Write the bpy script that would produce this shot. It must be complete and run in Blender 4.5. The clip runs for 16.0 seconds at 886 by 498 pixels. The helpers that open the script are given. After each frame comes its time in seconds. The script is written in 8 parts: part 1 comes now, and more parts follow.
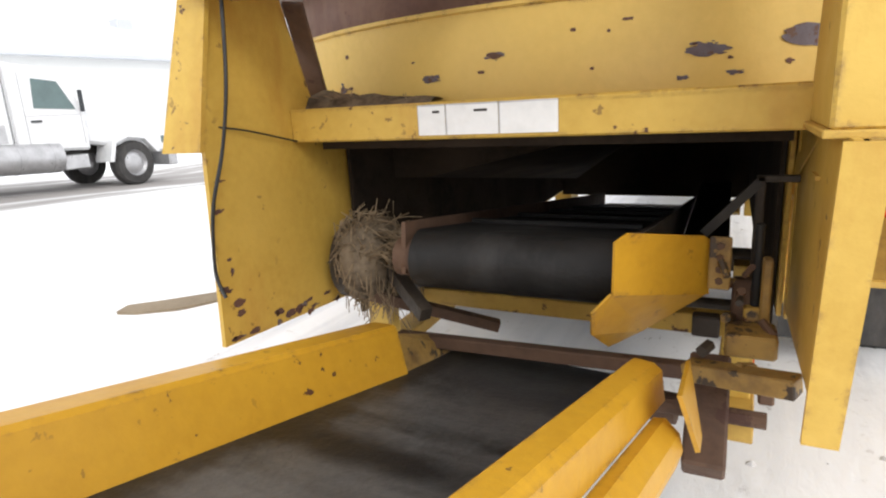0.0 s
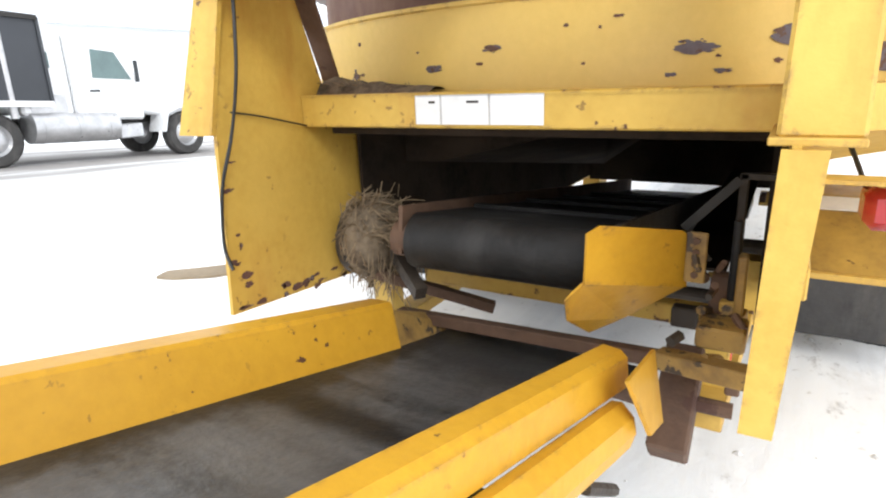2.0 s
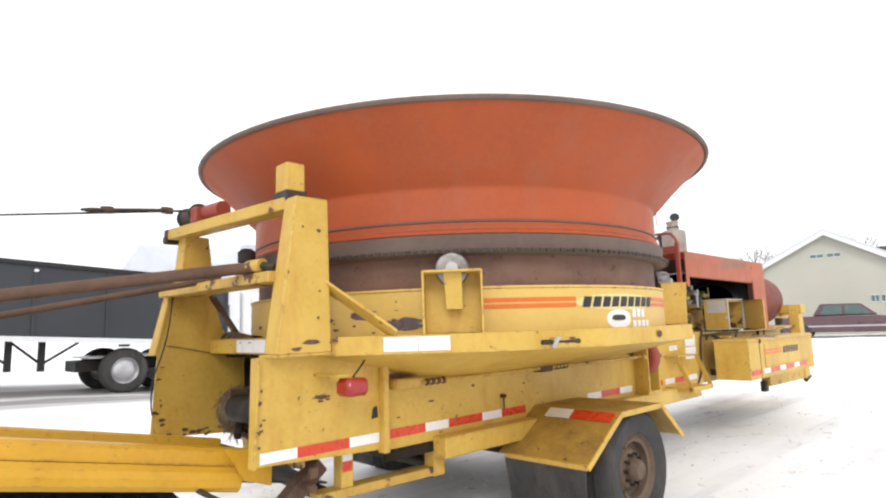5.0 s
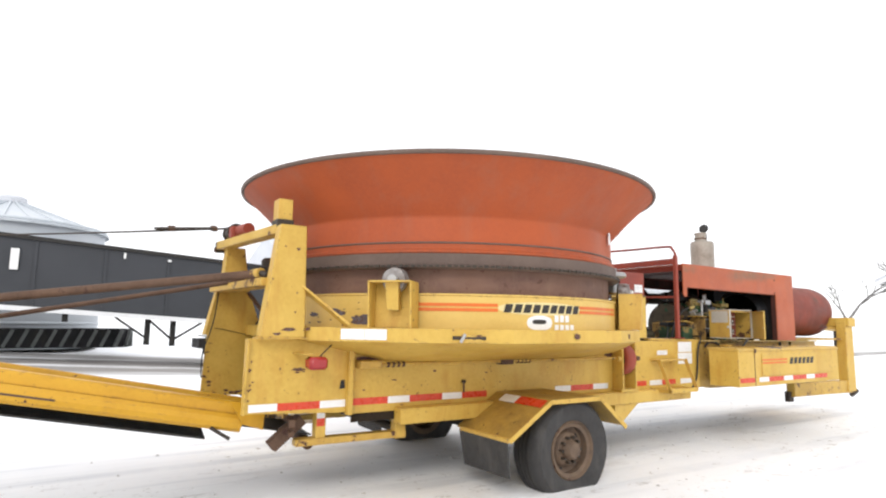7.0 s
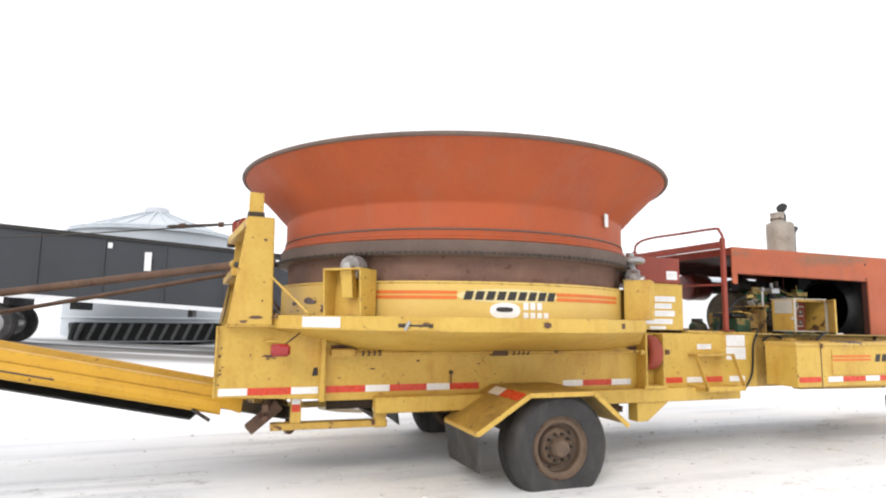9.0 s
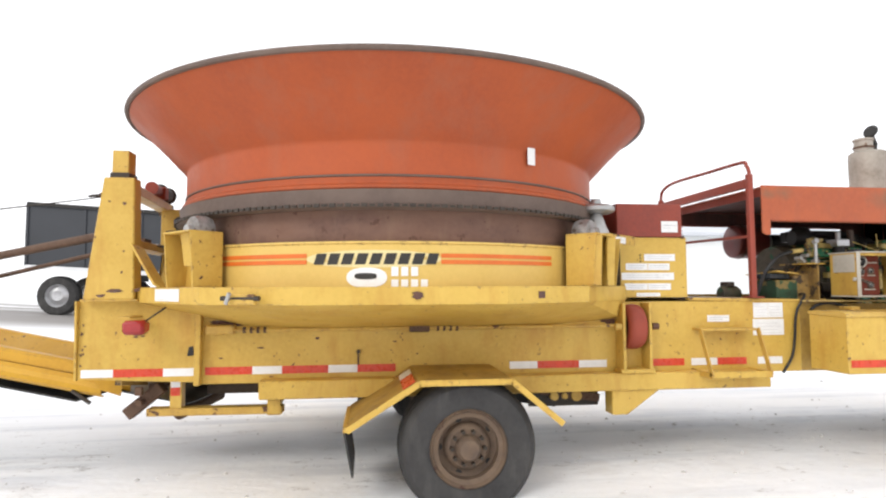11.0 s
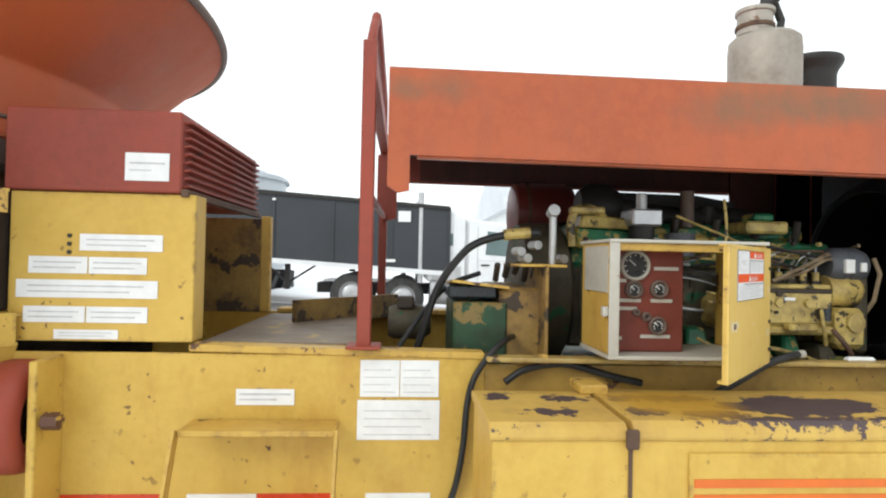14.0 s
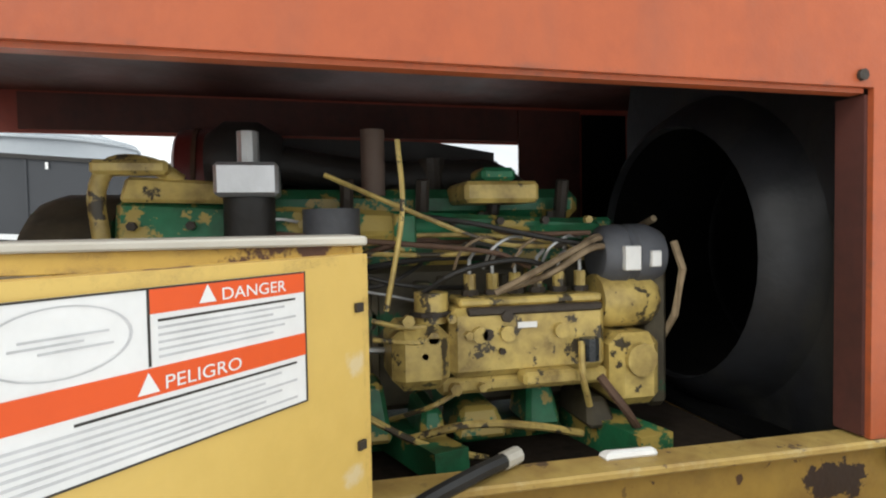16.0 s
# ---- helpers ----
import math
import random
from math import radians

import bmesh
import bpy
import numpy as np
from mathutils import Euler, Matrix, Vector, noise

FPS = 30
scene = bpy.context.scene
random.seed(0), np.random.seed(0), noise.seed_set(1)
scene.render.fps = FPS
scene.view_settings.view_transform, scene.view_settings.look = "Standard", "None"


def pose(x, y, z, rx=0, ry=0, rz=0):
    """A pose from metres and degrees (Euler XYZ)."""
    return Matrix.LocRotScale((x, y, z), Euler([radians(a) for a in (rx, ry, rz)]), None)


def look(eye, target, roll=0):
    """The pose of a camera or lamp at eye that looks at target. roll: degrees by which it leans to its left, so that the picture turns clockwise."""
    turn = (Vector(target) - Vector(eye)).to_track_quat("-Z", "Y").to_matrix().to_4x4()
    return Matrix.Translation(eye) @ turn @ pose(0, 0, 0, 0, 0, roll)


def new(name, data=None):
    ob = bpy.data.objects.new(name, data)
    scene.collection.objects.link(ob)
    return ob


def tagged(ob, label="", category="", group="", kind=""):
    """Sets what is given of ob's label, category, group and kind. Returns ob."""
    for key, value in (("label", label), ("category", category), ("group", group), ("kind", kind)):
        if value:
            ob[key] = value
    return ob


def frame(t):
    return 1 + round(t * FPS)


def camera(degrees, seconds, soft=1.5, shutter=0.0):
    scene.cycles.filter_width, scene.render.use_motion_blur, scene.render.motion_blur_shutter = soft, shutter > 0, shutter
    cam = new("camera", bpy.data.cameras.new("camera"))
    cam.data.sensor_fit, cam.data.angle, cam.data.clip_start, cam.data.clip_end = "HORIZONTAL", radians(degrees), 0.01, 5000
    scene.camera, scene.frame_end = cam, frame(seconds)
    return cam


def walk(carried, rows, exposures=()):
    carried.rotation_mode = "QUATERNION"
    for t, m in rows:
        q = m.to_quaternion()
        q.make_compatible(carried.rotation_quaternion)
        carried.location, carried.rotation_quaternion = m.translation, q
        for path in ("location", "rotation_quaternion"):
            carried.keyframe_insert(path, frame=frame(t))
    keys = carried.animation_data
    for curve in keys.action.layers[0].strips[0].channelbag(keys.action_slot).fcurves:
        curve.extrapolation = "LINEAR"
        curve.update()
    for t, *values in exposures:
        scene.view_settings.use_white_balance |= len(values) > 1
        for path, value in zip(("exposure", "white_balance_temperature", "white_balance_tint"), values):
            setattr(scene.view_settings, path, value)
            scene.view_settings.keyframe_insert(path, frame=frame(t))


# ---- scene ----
cam = camera(74.0, 16.0, soft=2.1)
PATH = [
    (0, (0.459, -0.986, 1.142), (-0.403, 0.752, 0.656), -3.2),
    (0.5, (0.446, -0.933, 1.126), (-0.405, 0.825, 0.693), -2.5),
    (1, (0.436, -0.92, 1.125), (-0.365, 0.823, 0.559), -2.3),
    (1.5, (0.467, -0.926, 1.145), (-0.282, 0.793, 0.447), -0.6),
    (2, (0.606, -0.992, 1.173), (-0.377, 0.659, 0.618), -2.1),
    (2.5, (1.0, -1.076, 1.177), (0.04, 0.653, 0.876), 0.5),
    (3, (1.419, -1.025, 1.184), (0.259, 0.591, 0.98), 1.9),
    (3.5, (1.823, -1.085, 1.162), (0.659, 0.536, 1.032), 1.8),
    (4, (2.279, -1.105, 1.142), (0.979, 0.414, 1.078), -1.0),
    (4.5, (2.683, -1.208, 1.152), (1.437, 0.352, 1.272), 0.9),
    (4.7, (2.824, -1.234, 1.166), (1.486, 0.239, 1.364), -0.8),
    (6.8, (4.226, -1.007, 1.126), (2.585, 0.1, 1.413), -0.9),
    (7, (4.342, -1.007, 1.166), (2.675, 0.069, 1.42), 0.8),
    (7.5, (4.62, -0.883, 1.113), (2.93, 0.154, 1.379), -2.0),
    (8, (4.789, -0.597, 1.127), (2.997, 0.229, 1.453), -0.4),
    (8.5, (4.692, -0.339, 1.126), (2.878, 0.453, 1.414), 2.7),
    (9, (4.737, 0.032, 1.122), (2.87, 0.708, 1.361), 0.8),
    (9.2, (4.745, 0.19, 1.109), (2.874, 0.852, 1.358), 0.4),
    (11.3, (4.166, 2.048, 1.135), (2.174, 2.127, 1.289), -0.7),
    (11.5, (4.057, 2.308, 1.092), (2.067, 2.275, 1.286), -0.0),
    (12, (3.742, 2.805, 1.112), (1.746, 2.807, 1.24), 2.2),
    (12.5, (3.429, 3.395, 1.162), (1.434, 3.289, 1.267), 0.1),
    (13, (2.992, 3.629, 1.254), (0.993, 3.596, 1.215), 5.2),
    (13.5, (2.618, 4.02, 1.261), (0.624, 3.86, 1.263), 3.4),
    (13.8, (2.383, 4.235, 1.284), (0.385, 4.246, 1.32), 3.0),
    (14, (2.225, 4.349, 1.299), (0.23, 4.482, 1.337), 1.2),
    (14.5, (1.953, 4.71, 1.31), (-0.026, 4.99, 1.362), -0.1),
    (15, (1.747, 4.976, 1.345), (-0.234, 5.232, 1.445), -1.1),
    (15.5, (1.512, 5.094, 1.361), (-0.45, 5.483, 1.349), 0.5),
    (16, (1.36, 5.223, 1.37), (-0.585, 5.681, 1.294), -1.0),
]
walk(cam, [(t, look(eye, target, roll)) for t, eye, target, roll in PATH],
     exposures=[(0, 0.55, 6500, 10), (0.5, 0.82, 6350, 9), (1.0, 0.97, 6250, 8), (1.5, 0.97, 6250, 8), (2.5, 0.91, 6150, 7), (3.0, 0.78, 6000, 5), (3.5, 0.50, 6250, 7), (4.5, 0.33, 6500, 10), (7, 0.33, 6500, 10),
                (12, 0.35, 6500, 10), (13, 0.33, 6500, 10), (14, 0.29, 6350, 4), (14.5, 0.27, 6200, 2), (15, 0.27, 6200, -3), (15.5, 0.25, 6400, 1), (16, 0.34, 6500, 5)])

# ---- world, light ----
world = bpy.data.worlds.new("overcast")
scene.world = world
world.use_nodes = True
_n, _l = world.node_tree.nodes, world.node_tree.links
_n.clear()
_sky = _n.new("ShaderNodeTexSky")
_sky.sky_type, _sky.sun_disc = "NISHITA", False
_sky.sun_elevation, _sky.sun_rotation = radians(34), radians(120)
_mul = _n.new("ShaderNodeMix")
_mul.data_type = "RGBA"
_mul.inputs[0].default_value = 0.93
_dim = _n.new("ShaderNodeVectorMath")
_dim.operation = "SCALE"
_dim.inputs["Scale"].default_value = 0.1
_l.new(_sky.outputs[0], _dim.inputs[0])
_l.new(_dim.outputs[0], _mul.inputs["A"])
_mul.inputs["B"].default_value = (1.0, 1.0, 1.02, 1)
_bg = _n.new("ShaderNodeBackground")
_bg.inputs["Strength"].default_value = 1.15
_out = _n.new("ShaderNodeOutputWorld")
_l.new(_mul.outputs["Result"], _bg.inputs["Color"])
_l.new(_bg.outputs[0], _out.inputs[0])

sun = new("sun", bpy.data.lights.new("sun", "SUN"))
sun.data.energy, sun.data.angle, sun.data.color = 0.8, radians(20), (1.0, 0.96, 0.9)
sun.matrix_world = look((9, -7, 8), (0, 2, 0))


# ---- materials ----
def material(name, base, rough=0.6, metal=0.0, dark=None, dark_at=None, scale=3.0, chips=None, chip_at=0.66, chip_scale=7.0,
             bump=0.1, bump_scale=60.0, grime=0.0, spec=0.4, streak=None, far=False, stretch=None, edge=None, specks=0.0, dent=0.0):
    """Paint or raw stuff: a broad tone drift, fine grain, worn chips with a hard edge, bump."""
    m = bpy.data.materials.new(name)
    m.use_nodes = True
    n, l = m.node_tree.nodes, m.node_tree.links
    bsdf = n["Principled BSDF"]
    geo = n.new("ShaderNodeNewGeometry")
    pos = geo.outputs["Position"]

    def noise_tex(sc, detail=4, rough_=0.6, vec=pos):
        t = n.new("ShaderNodeTexNoise")
        t.inputs["Scale"].default_value, t.inputs["Detail"].default_value, t.inputs["Roughness"].default_value = sc, detail, rough_
        l.new(vec, t.inputs["Vector"])
        return t.outputs["Fac"]

    def ramp(fac, lo, hi):
        r = n.new("ShaderNodeMapRange")
        r.inputs["From Min"].default_value, r.inputs["From Max"].default_value = lo, hi
        l.new(fac, r.inputs["Value"])
        return r.outputs["Result"]

    def mix(fac, a, b):
        x = n.new("ShaderNodeMix")
        x.data_type = "RGBA"
        if isinstance(fac, float):
            x.inputs[0].default_value = fac
        else:
            l.new(fac, x.inputs[0])
        for slot, v in (("A", a), ("B", b)):
            if isinstance(v, tuple):
                x.inputs[slot].default_value = (*v, 1)
            else:
                l.new(v, x.inputs[slot])
        return x.outputs["Result"]

    dark = dark or tuple(c * 0.72 for c in base)
    tone_at = pos
    if stretch:
        st = n.new("ShaderNodeMapping")
        st.inputs["Scale"].default_value = stretch
        l.new(pos, st.inputs["Vector"])
        tone_at = st.outputs[0]
    col = mix(ramp(noise_tex(scale, 5, 0.6, tone_at), 0.36, 0.66), dark, base)
    fine = noise_tex(38, 5)
    col = mix(ramp(fine, 0.35, 1.1), col, tuple(min(1, c * 1.06) for c in base)) if not far else col
    rough_out = ramp(noise_tex(scale * 2.3, 3), 0.2, 0.8)
    if streak:
        mp = n.new("ShaderNodeMapping")
        mp.inputs["Scale"].default_value = (4, 4, 1.1)
        l.new(pos, mp.inputs["Vector"])
        col = mix(ramp(noise_tex(1.6, 6, 0.65, mp.outputs[0]), 0.50, 0.92), col, streak)
    if chips:
        a = noise_tex(chip_scale, 6, 0.68)
        col = mix(ramp(a, chip_at, chip_at + 0.02), col, chips)
    if specks:
        fleck = noise_tex(specks, 3, 0.55)
        patchy = ramp(noise_tex(2.7, 4, 0.6), 0.44, 0.60)
        many = n.new("ShaderNodeMath")
        many.operation = "MULTIPLY"
        l.new(ramp(fleck, 0.665, 0.69), many.inputs[0])
        l.new(patchy, many.inputs[1])
        col = mix(many.outputs[0], col, chips or dark)
    if edge:
        # paint worn off along the edges of the plates
        bev = n.new("ShaderNodeBevel")
        bev.samples = 4
        bev.inputs["Radius"].default_value = 0.016
        dot = n.new("ShaderNodeVectorMath")
        dot.operation = "DOT_PRODUCT"
        l.new(bev.outputs[0], dot.inputs[0])
        l.new(geo.outputs["Normal"], dot.inputs[1])
        near_edge = ramp(dot.outputs["Value"], 0.995, 0.93)
        worn = n.new("ShaderNodeMath")
        worn.operation = "MULTIPLY"
        l.new(near_edge, worn.inputs[0])
        l.new(ramp(noise_tex(17, 6, 0.75), 0.50, 0.68), worn.inputs[1])
        col = mix(worn.outputs[0], col, edge)
    l.new(col, bsdf.inputs["Base Color"])
    rr = n.new("ShaderNodeMapRange")
    rr.inputs["To Min"].default_value, rr.inputs["To Max"].default_value = max(0.05, rough - 0.12), min(1, rough + 0.12)
    l.new(rough_out, rr.inputs["Value"])
    l.new(rr.outputs[0], bsdf.inputs["Roughness"])
    bsdf.inputs["Metallic"].default_value = metal
    bsdf.inputs["Specular IOR Level"].default_value = spec
    if bump:
        b = n.new("ShaderNodeBump")
        b.inputs["Strength"].default_value, b.inputs["Distance"].default_value = bump, 0.01
        l.new(noise_tex(bump_scale, 4), b.inputs["Height"])
        if dent:
            d = n.new("ShaderNodeBump")
            d.inputs["Strength"].default_value, d.inputs["Distance"].default_value = dent, 0.05
            l.new(noise_tex(3.5, 2, 0.4), d.inputs["Height"])
            l.new(d.outputs[0], b.inputs["Normal"])
        l.new(b.outputs[0], bsdf.inputs["Normal"])
    return m


def stain(m, centre, radii, colour, scale=9.0, ragged=0.8, soft=0.03, most=1.0):
    """Adds a patch with a ragged edge (soft: a smear) round one place to a paint."""
    n, l = m.node_tree.nodes, m.node_tree.links
    base = n["Principled BSDF"].inputs["Base Color"]
    geo = n.new("ShaderNodeNewGeometry")
    mp = n.new("ShaderNodeMapping")
    mp.vector_type = "TEXTURE"
    mp.inputs["Location"].default_value, mp.inputs["Scale"].default_value = centre, radii
    l.new(geo.outputs["Position"], mp.inputs["Vector"])
    size = n.new("ShaderNodeVectorMath")
    size.operation = "LENGTH"
    l.new(mp.outputs[0], size.inputs[0])
    noise = n.new("ShaderNodeTexNoise")
    noise.inputs["Scale"].default_value, noise.inputs["Detail"].default_value, noise.inputs["Roughness"].default_value = scale, 7, 0.66
    l.new(geo.outputs["Position"], noise.inputs["Vector"])
    add = n.new("ShaderNodeMath")
    add.operation = "MULTIPLY_ADD"
    l.new(noise.outputs["Fac"], add.inputs[0])
    add.inputs[1].default_value = ragged * 2
    l.new(size.outputs["Value"], add.inputs[2])
    edge = n.new("ShaderNodeMapRange")
    edge.inputs["From Min"].default_value, edge.inputs["From Max"].default_value = 1 + ragged + soft, 1 + ragged - soft
    edge.inputs["To Max"].default_value = most
    l.new(add.outputs[0], edge.inputs["Value"])
    mix = n.new("ShaderNodeMix")
    mix.data_type = "RGBA"
    l.new(edge.outputs[0], mix.inputs[0])
    l.new(base.links[0].from_socket, mix.inputs["A"])
    mix.inputs["B"].default_value = (*colour, 1)
    l.new(mix.outputs["Result"], base)


RUST = (0.10, 0.045, 0.025)
YELLOW = material("yellow_paint", (0.61, 0.405, 0.085), 0.5, dark=(0.51, 0.32, 0.055), scale=2.2, chips=RUST, chip_at=0.70, chip_scale=5.0, streak=(0.42, 0.20, 0.03), edge=(0.14, 0.075, 0.04), specks=34, dent=0.12)
YELLOW_WORN = material("worn_yellow_paint", (0.58, 0.375, 0.08), 0.55, dark=(0.46, 0.28, 0.055), scale=2.5, chips=RUST, chip_at=0.60, chip_scale=6.0, streak=(0.30, 0.16, 0.05), edge=(0.14, 0.075, 0.04), specks=34, dent=0.12)
YELLOW_CLEAN = material("bright_yellow_paint", (0.65, 0.45, 0.125), 0.45, dark=(0.59, 0.40, 0.10), scale=2.0, chips=(0.7, 0.6, 0.4), chip_at=0.76, chip_scale=12, edge=(0.14, 0.075, 0.04))
GUARD = material("golden_yellow_paint", (0.58, 0.32, 0.026), 0.42, dark=(0.47, 0.245, 0.018), scale=2.0, chips=RUST, chip_at=0.77, chip_scale=9, spec=0.3, edge=(0.14, 0.075, 0.04), specks=34, dent=0.12)
ORANGE = material("faded_orange_paint", (0.41, 0.092, 0.031), 0.5, spec=0.2, dark=(0.33, 0.076, 0.032), scale=1.6, chips=(0.30, 0.10, 0.05), chip_at=0.76, chip_scale=5, streak=(0.34, 0.11, 0.06), edge=(0.17, 0.07, 0.045), dent=0.10)
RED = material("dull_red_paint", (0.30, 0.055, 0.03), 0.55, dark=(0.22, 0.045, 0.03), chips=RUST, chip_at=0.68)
RUSTY = material("rusty_steel", (0.125, 0.072, 0.045), 0.8, dark=(0.07, 0.04, 0.027), scale=6, chips=(0.07, 0.035, 0.025), chip_at=0.62, bump=0.3)
BAND = material("brown_band", (0.175, 0.095, 0.065), 0.7, dark=(0.12, 0.062, 0.045), scale=3, streak=(0.24, 0.15, 0.095), chips=(0.10, 0.045, 0.03), chip_at=0.62, chip_scale=14, stretch=(1, 1, 3))
GREYBAND = material("greasy_brown_steel", (0.15, 0.105, 0.082), 0.6, dark=(0.10, 0.068, 0.054), scale=3)
BLACK = material("black_steel", (0.022, 0.02, 0.018), 0.55, scale=5, bump=0.2)
GREASE = material("greasy_dark_steel", (0.05, 0.038, 0.028), 0.6, dark=(0.025, 0.02, 0.016), scale=9, bump=0.4)
BELT = material("rubber_belt", (0.021, 0.020, 0.0195), 0.5, dark=(0.011, 0.0105, 0.010), spec=0.22, scale=3.5, bump=0.25, streak=(0.055, 0.052, 0.05))
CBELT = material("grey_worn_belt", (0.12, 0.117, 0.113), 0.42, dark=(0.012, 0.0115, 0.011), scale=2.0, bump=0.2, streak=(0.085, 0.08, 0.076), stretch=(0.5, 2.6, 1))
# near black with little sheen: shade of enclosed places, and dirt, as colour
TUNNEL = material("shade_black_lining", (0.045, 0.033, 0.024), 0.95, dark=(0.018, 0.014, 0.011), scale=4, bump=0.3, spec=0.08)
# rust-stained yellow, also the colour of yellow plates that lie in shadow
DIRTYEL = material("rust_shade_yellow", (0.34, 0.21, 0.055), 0.6, dark=(0.12, 0.07, 0.03), scale=8, chips=(0.055, 0.038, 0.025), chip_at=0.55, chip_scale=10, bump=0.3)
RAILPAINT = material("scuffed_rail_paint", (0.50, 0.36, 0.11), 0.55, dark=(0.30, 0.19, 0.06), scale=9, chips=(0.10, 0.06, 0.04), chip_at=0.62, chip_scale=12, edge=(0.5, 0.42, 0.22), specks=40)
GRIMY = material("grimy_yellow_ledge", (0.44, 0.28, 0.06), 0.55, dark=(0.25, 0.15, 0.04), scale=5, chips=(0.10, 0.055, 0.03), chip_at=0.64, chip_scale=9, edge=(0.5, 0.42, 0.22), specks=34, dent=0.12)
TYRE = material("tyre_rubber", (0.055, 0.053, 0.052), 0.85, dark=(0.032, 0.031, 0.031), scale=4, bump=0.3, streak=(0.12, 0.113, 0.105))
RIM = material("rusty_rim", (0.17, 0.115, 0.075), 0.75, dark=(0.10, 0.07, 0.052), scale=8, chips=(0.08, 0.04, 0.03), chip_at=0.6, bump=0.3)
ROLLER = material("worn_roller_steel", (0.34, 0.33, 0.32), 0.45, metal=0.3, dark=(0.16, 0.14, 0.13), scale=14, chips=(0.10, 0.07, 0.05), chip_at=0.58, chip_scale=16)
GREY = material("galvanised_steel", (0.45, 0.45, 0.44), 0.4, metal=0.6, dark=(0.36, 0.36, 0.36), scale=8)
WHITE = material("white_decal", (0.78, 0.78, 0.77), 0.4, dark=(0.70, 0.70, 0.69), scale=20, bump=0.0)
TAPE_RED = material("red_reflector_tape", (0.62, 0.055, 0.02), 0.3, dark=(0.5, 0.05, 0.02), scale=15, bump=0.0)
STRIPE = material("orange_decal", (0.66, 0.15, 0.02), 0.4, dark=(0.58, 0.13, 0.02), scale=10, bump=0.0)
INK = material("black_print", (0.03, 0.026, 0.022), 0.5, scale=20, bump=0.0)
INKGREY = material("grey_print", (0.56, 0.56, 0.57), 0.5, scale=30, bump=0.0)
RED_LENS = material("red_lamp_lens", (0.35, 0.02, 0.02), 0.2, dark=(0.28, 0.015, 0.015), scale=20, bump=0.0, spec=0.6)
GREEN = material("green_engine_paint", (0.025, 0.19, 0.085), 0.4, dark=(0.02, 0.06, 0.025), scale=7, chips=(0.42, 0.31, 0.08), chip_at=0.53, chip_scale=9)
ENGINE_Y = material("cream_yellow_engine_paint", (0.60, 0.45, 0.14), 0.38, dark=(0.19, 0.13, 0.045), scale=12, chips=(0.055, 0.043, 0.026), chip_at=0.56, chip_scale=15)
BLOCK = material("grimy_engine_block", (0.09, 0.075, 0.045), 0.6, dark=(0.04, 0.033, 0.022), scale=10, chips=(0.02, 0.09, 0.04), chip_at=0.6, chip_scale=8)
STRAW = material("straw", (0.31, 0.235, 0.15), 0.95, dark=(0.085, 0.06, 0.038), scale=14, spec=0.15)
MUD = material("packed_dusty_chaff", (0.21, 0.165, 0.115), 0.95, dark=(0.05, 0.038, 0.028), scale=22, bump=0.6, spec=0.1)
HOSE = material("black_hose", (0.02, 0.02, 0.02), 0.45, scale=10)
PAINT_WHITE = material("white_truck_paint", (0.75, 0.76, 0.77), 0.3, dark=(0.68, 0.69, 0.7), scale=1.0, bump=0.0)
TARP = material("dark_grey_trailer_side", (0.040, 0.043, 0.05), 0.5, dark=(0.030, 0.033, 0.038), scale=0.6, bump=0.05)
ALU = material("aluminium", (0.55, 0.55, 0.56), 0.35, metal=0.7, scale=4)
GLASS = material("tinted_glass", (0.10, 0.16, 0.16), 0.08, scale=2, bump=0.0, spec=0.8)
SIDING = material("beige_siding", (0.50, 0.49, 0.42), 0.7, dark=(0.46, 0.45, 0.385), scale=0.5, bump=0.0)
SHINGLE = material("dark_shingles", (0.07, 0.072, 0.08), 0.8, scale=2, chips=(0.6, 0.6, 0.62), chip_at=0.62, chip_scale=0.8)
SHEDWALL = material("white_steel_siding", (0.74, 0.75, 0.74), 0.5, dark=(0.70, 0.71, 0.70), scale=0.3, bump=0.0)
SHEDROOF = material("snowy_steel_roof", (0.60, 0.62, 0.66), 0.5, dark=(0.5, 0.52, 0.56), scale=0.3, bump=0.0)
BINROOF = material("galvanised_bin", (0.55, 0.585, 0.62), 0.5, dark=(0.47, 0.51, 0.55), scale=0.5, bump=0.0)
# bark lightened: the haze of distance put into its colour
BARK = material("hazed_bark", (0.26, 0.25, 0.245), 0.9, dark=(0.17, 0.16, 0.155), scale=5)
DECK = material("scuffed_deck_steel", (0.24, 0.18, 0.12), 0.6, dark=(0.13, 0.095, 0.07), scale=5, chips=(0.42, 0.27, 0.07), chip_at=0.62, chip_scale=5)
CARDK = material("mauve_car_paint", (0.13, 0.075, 0.085), 0.3, scale=1)
WOODC = material("weathered_plywood", (0.30, 0.24, 0.16), 0.8, dark=(0.20, 0.155, 0.10), scale=3)


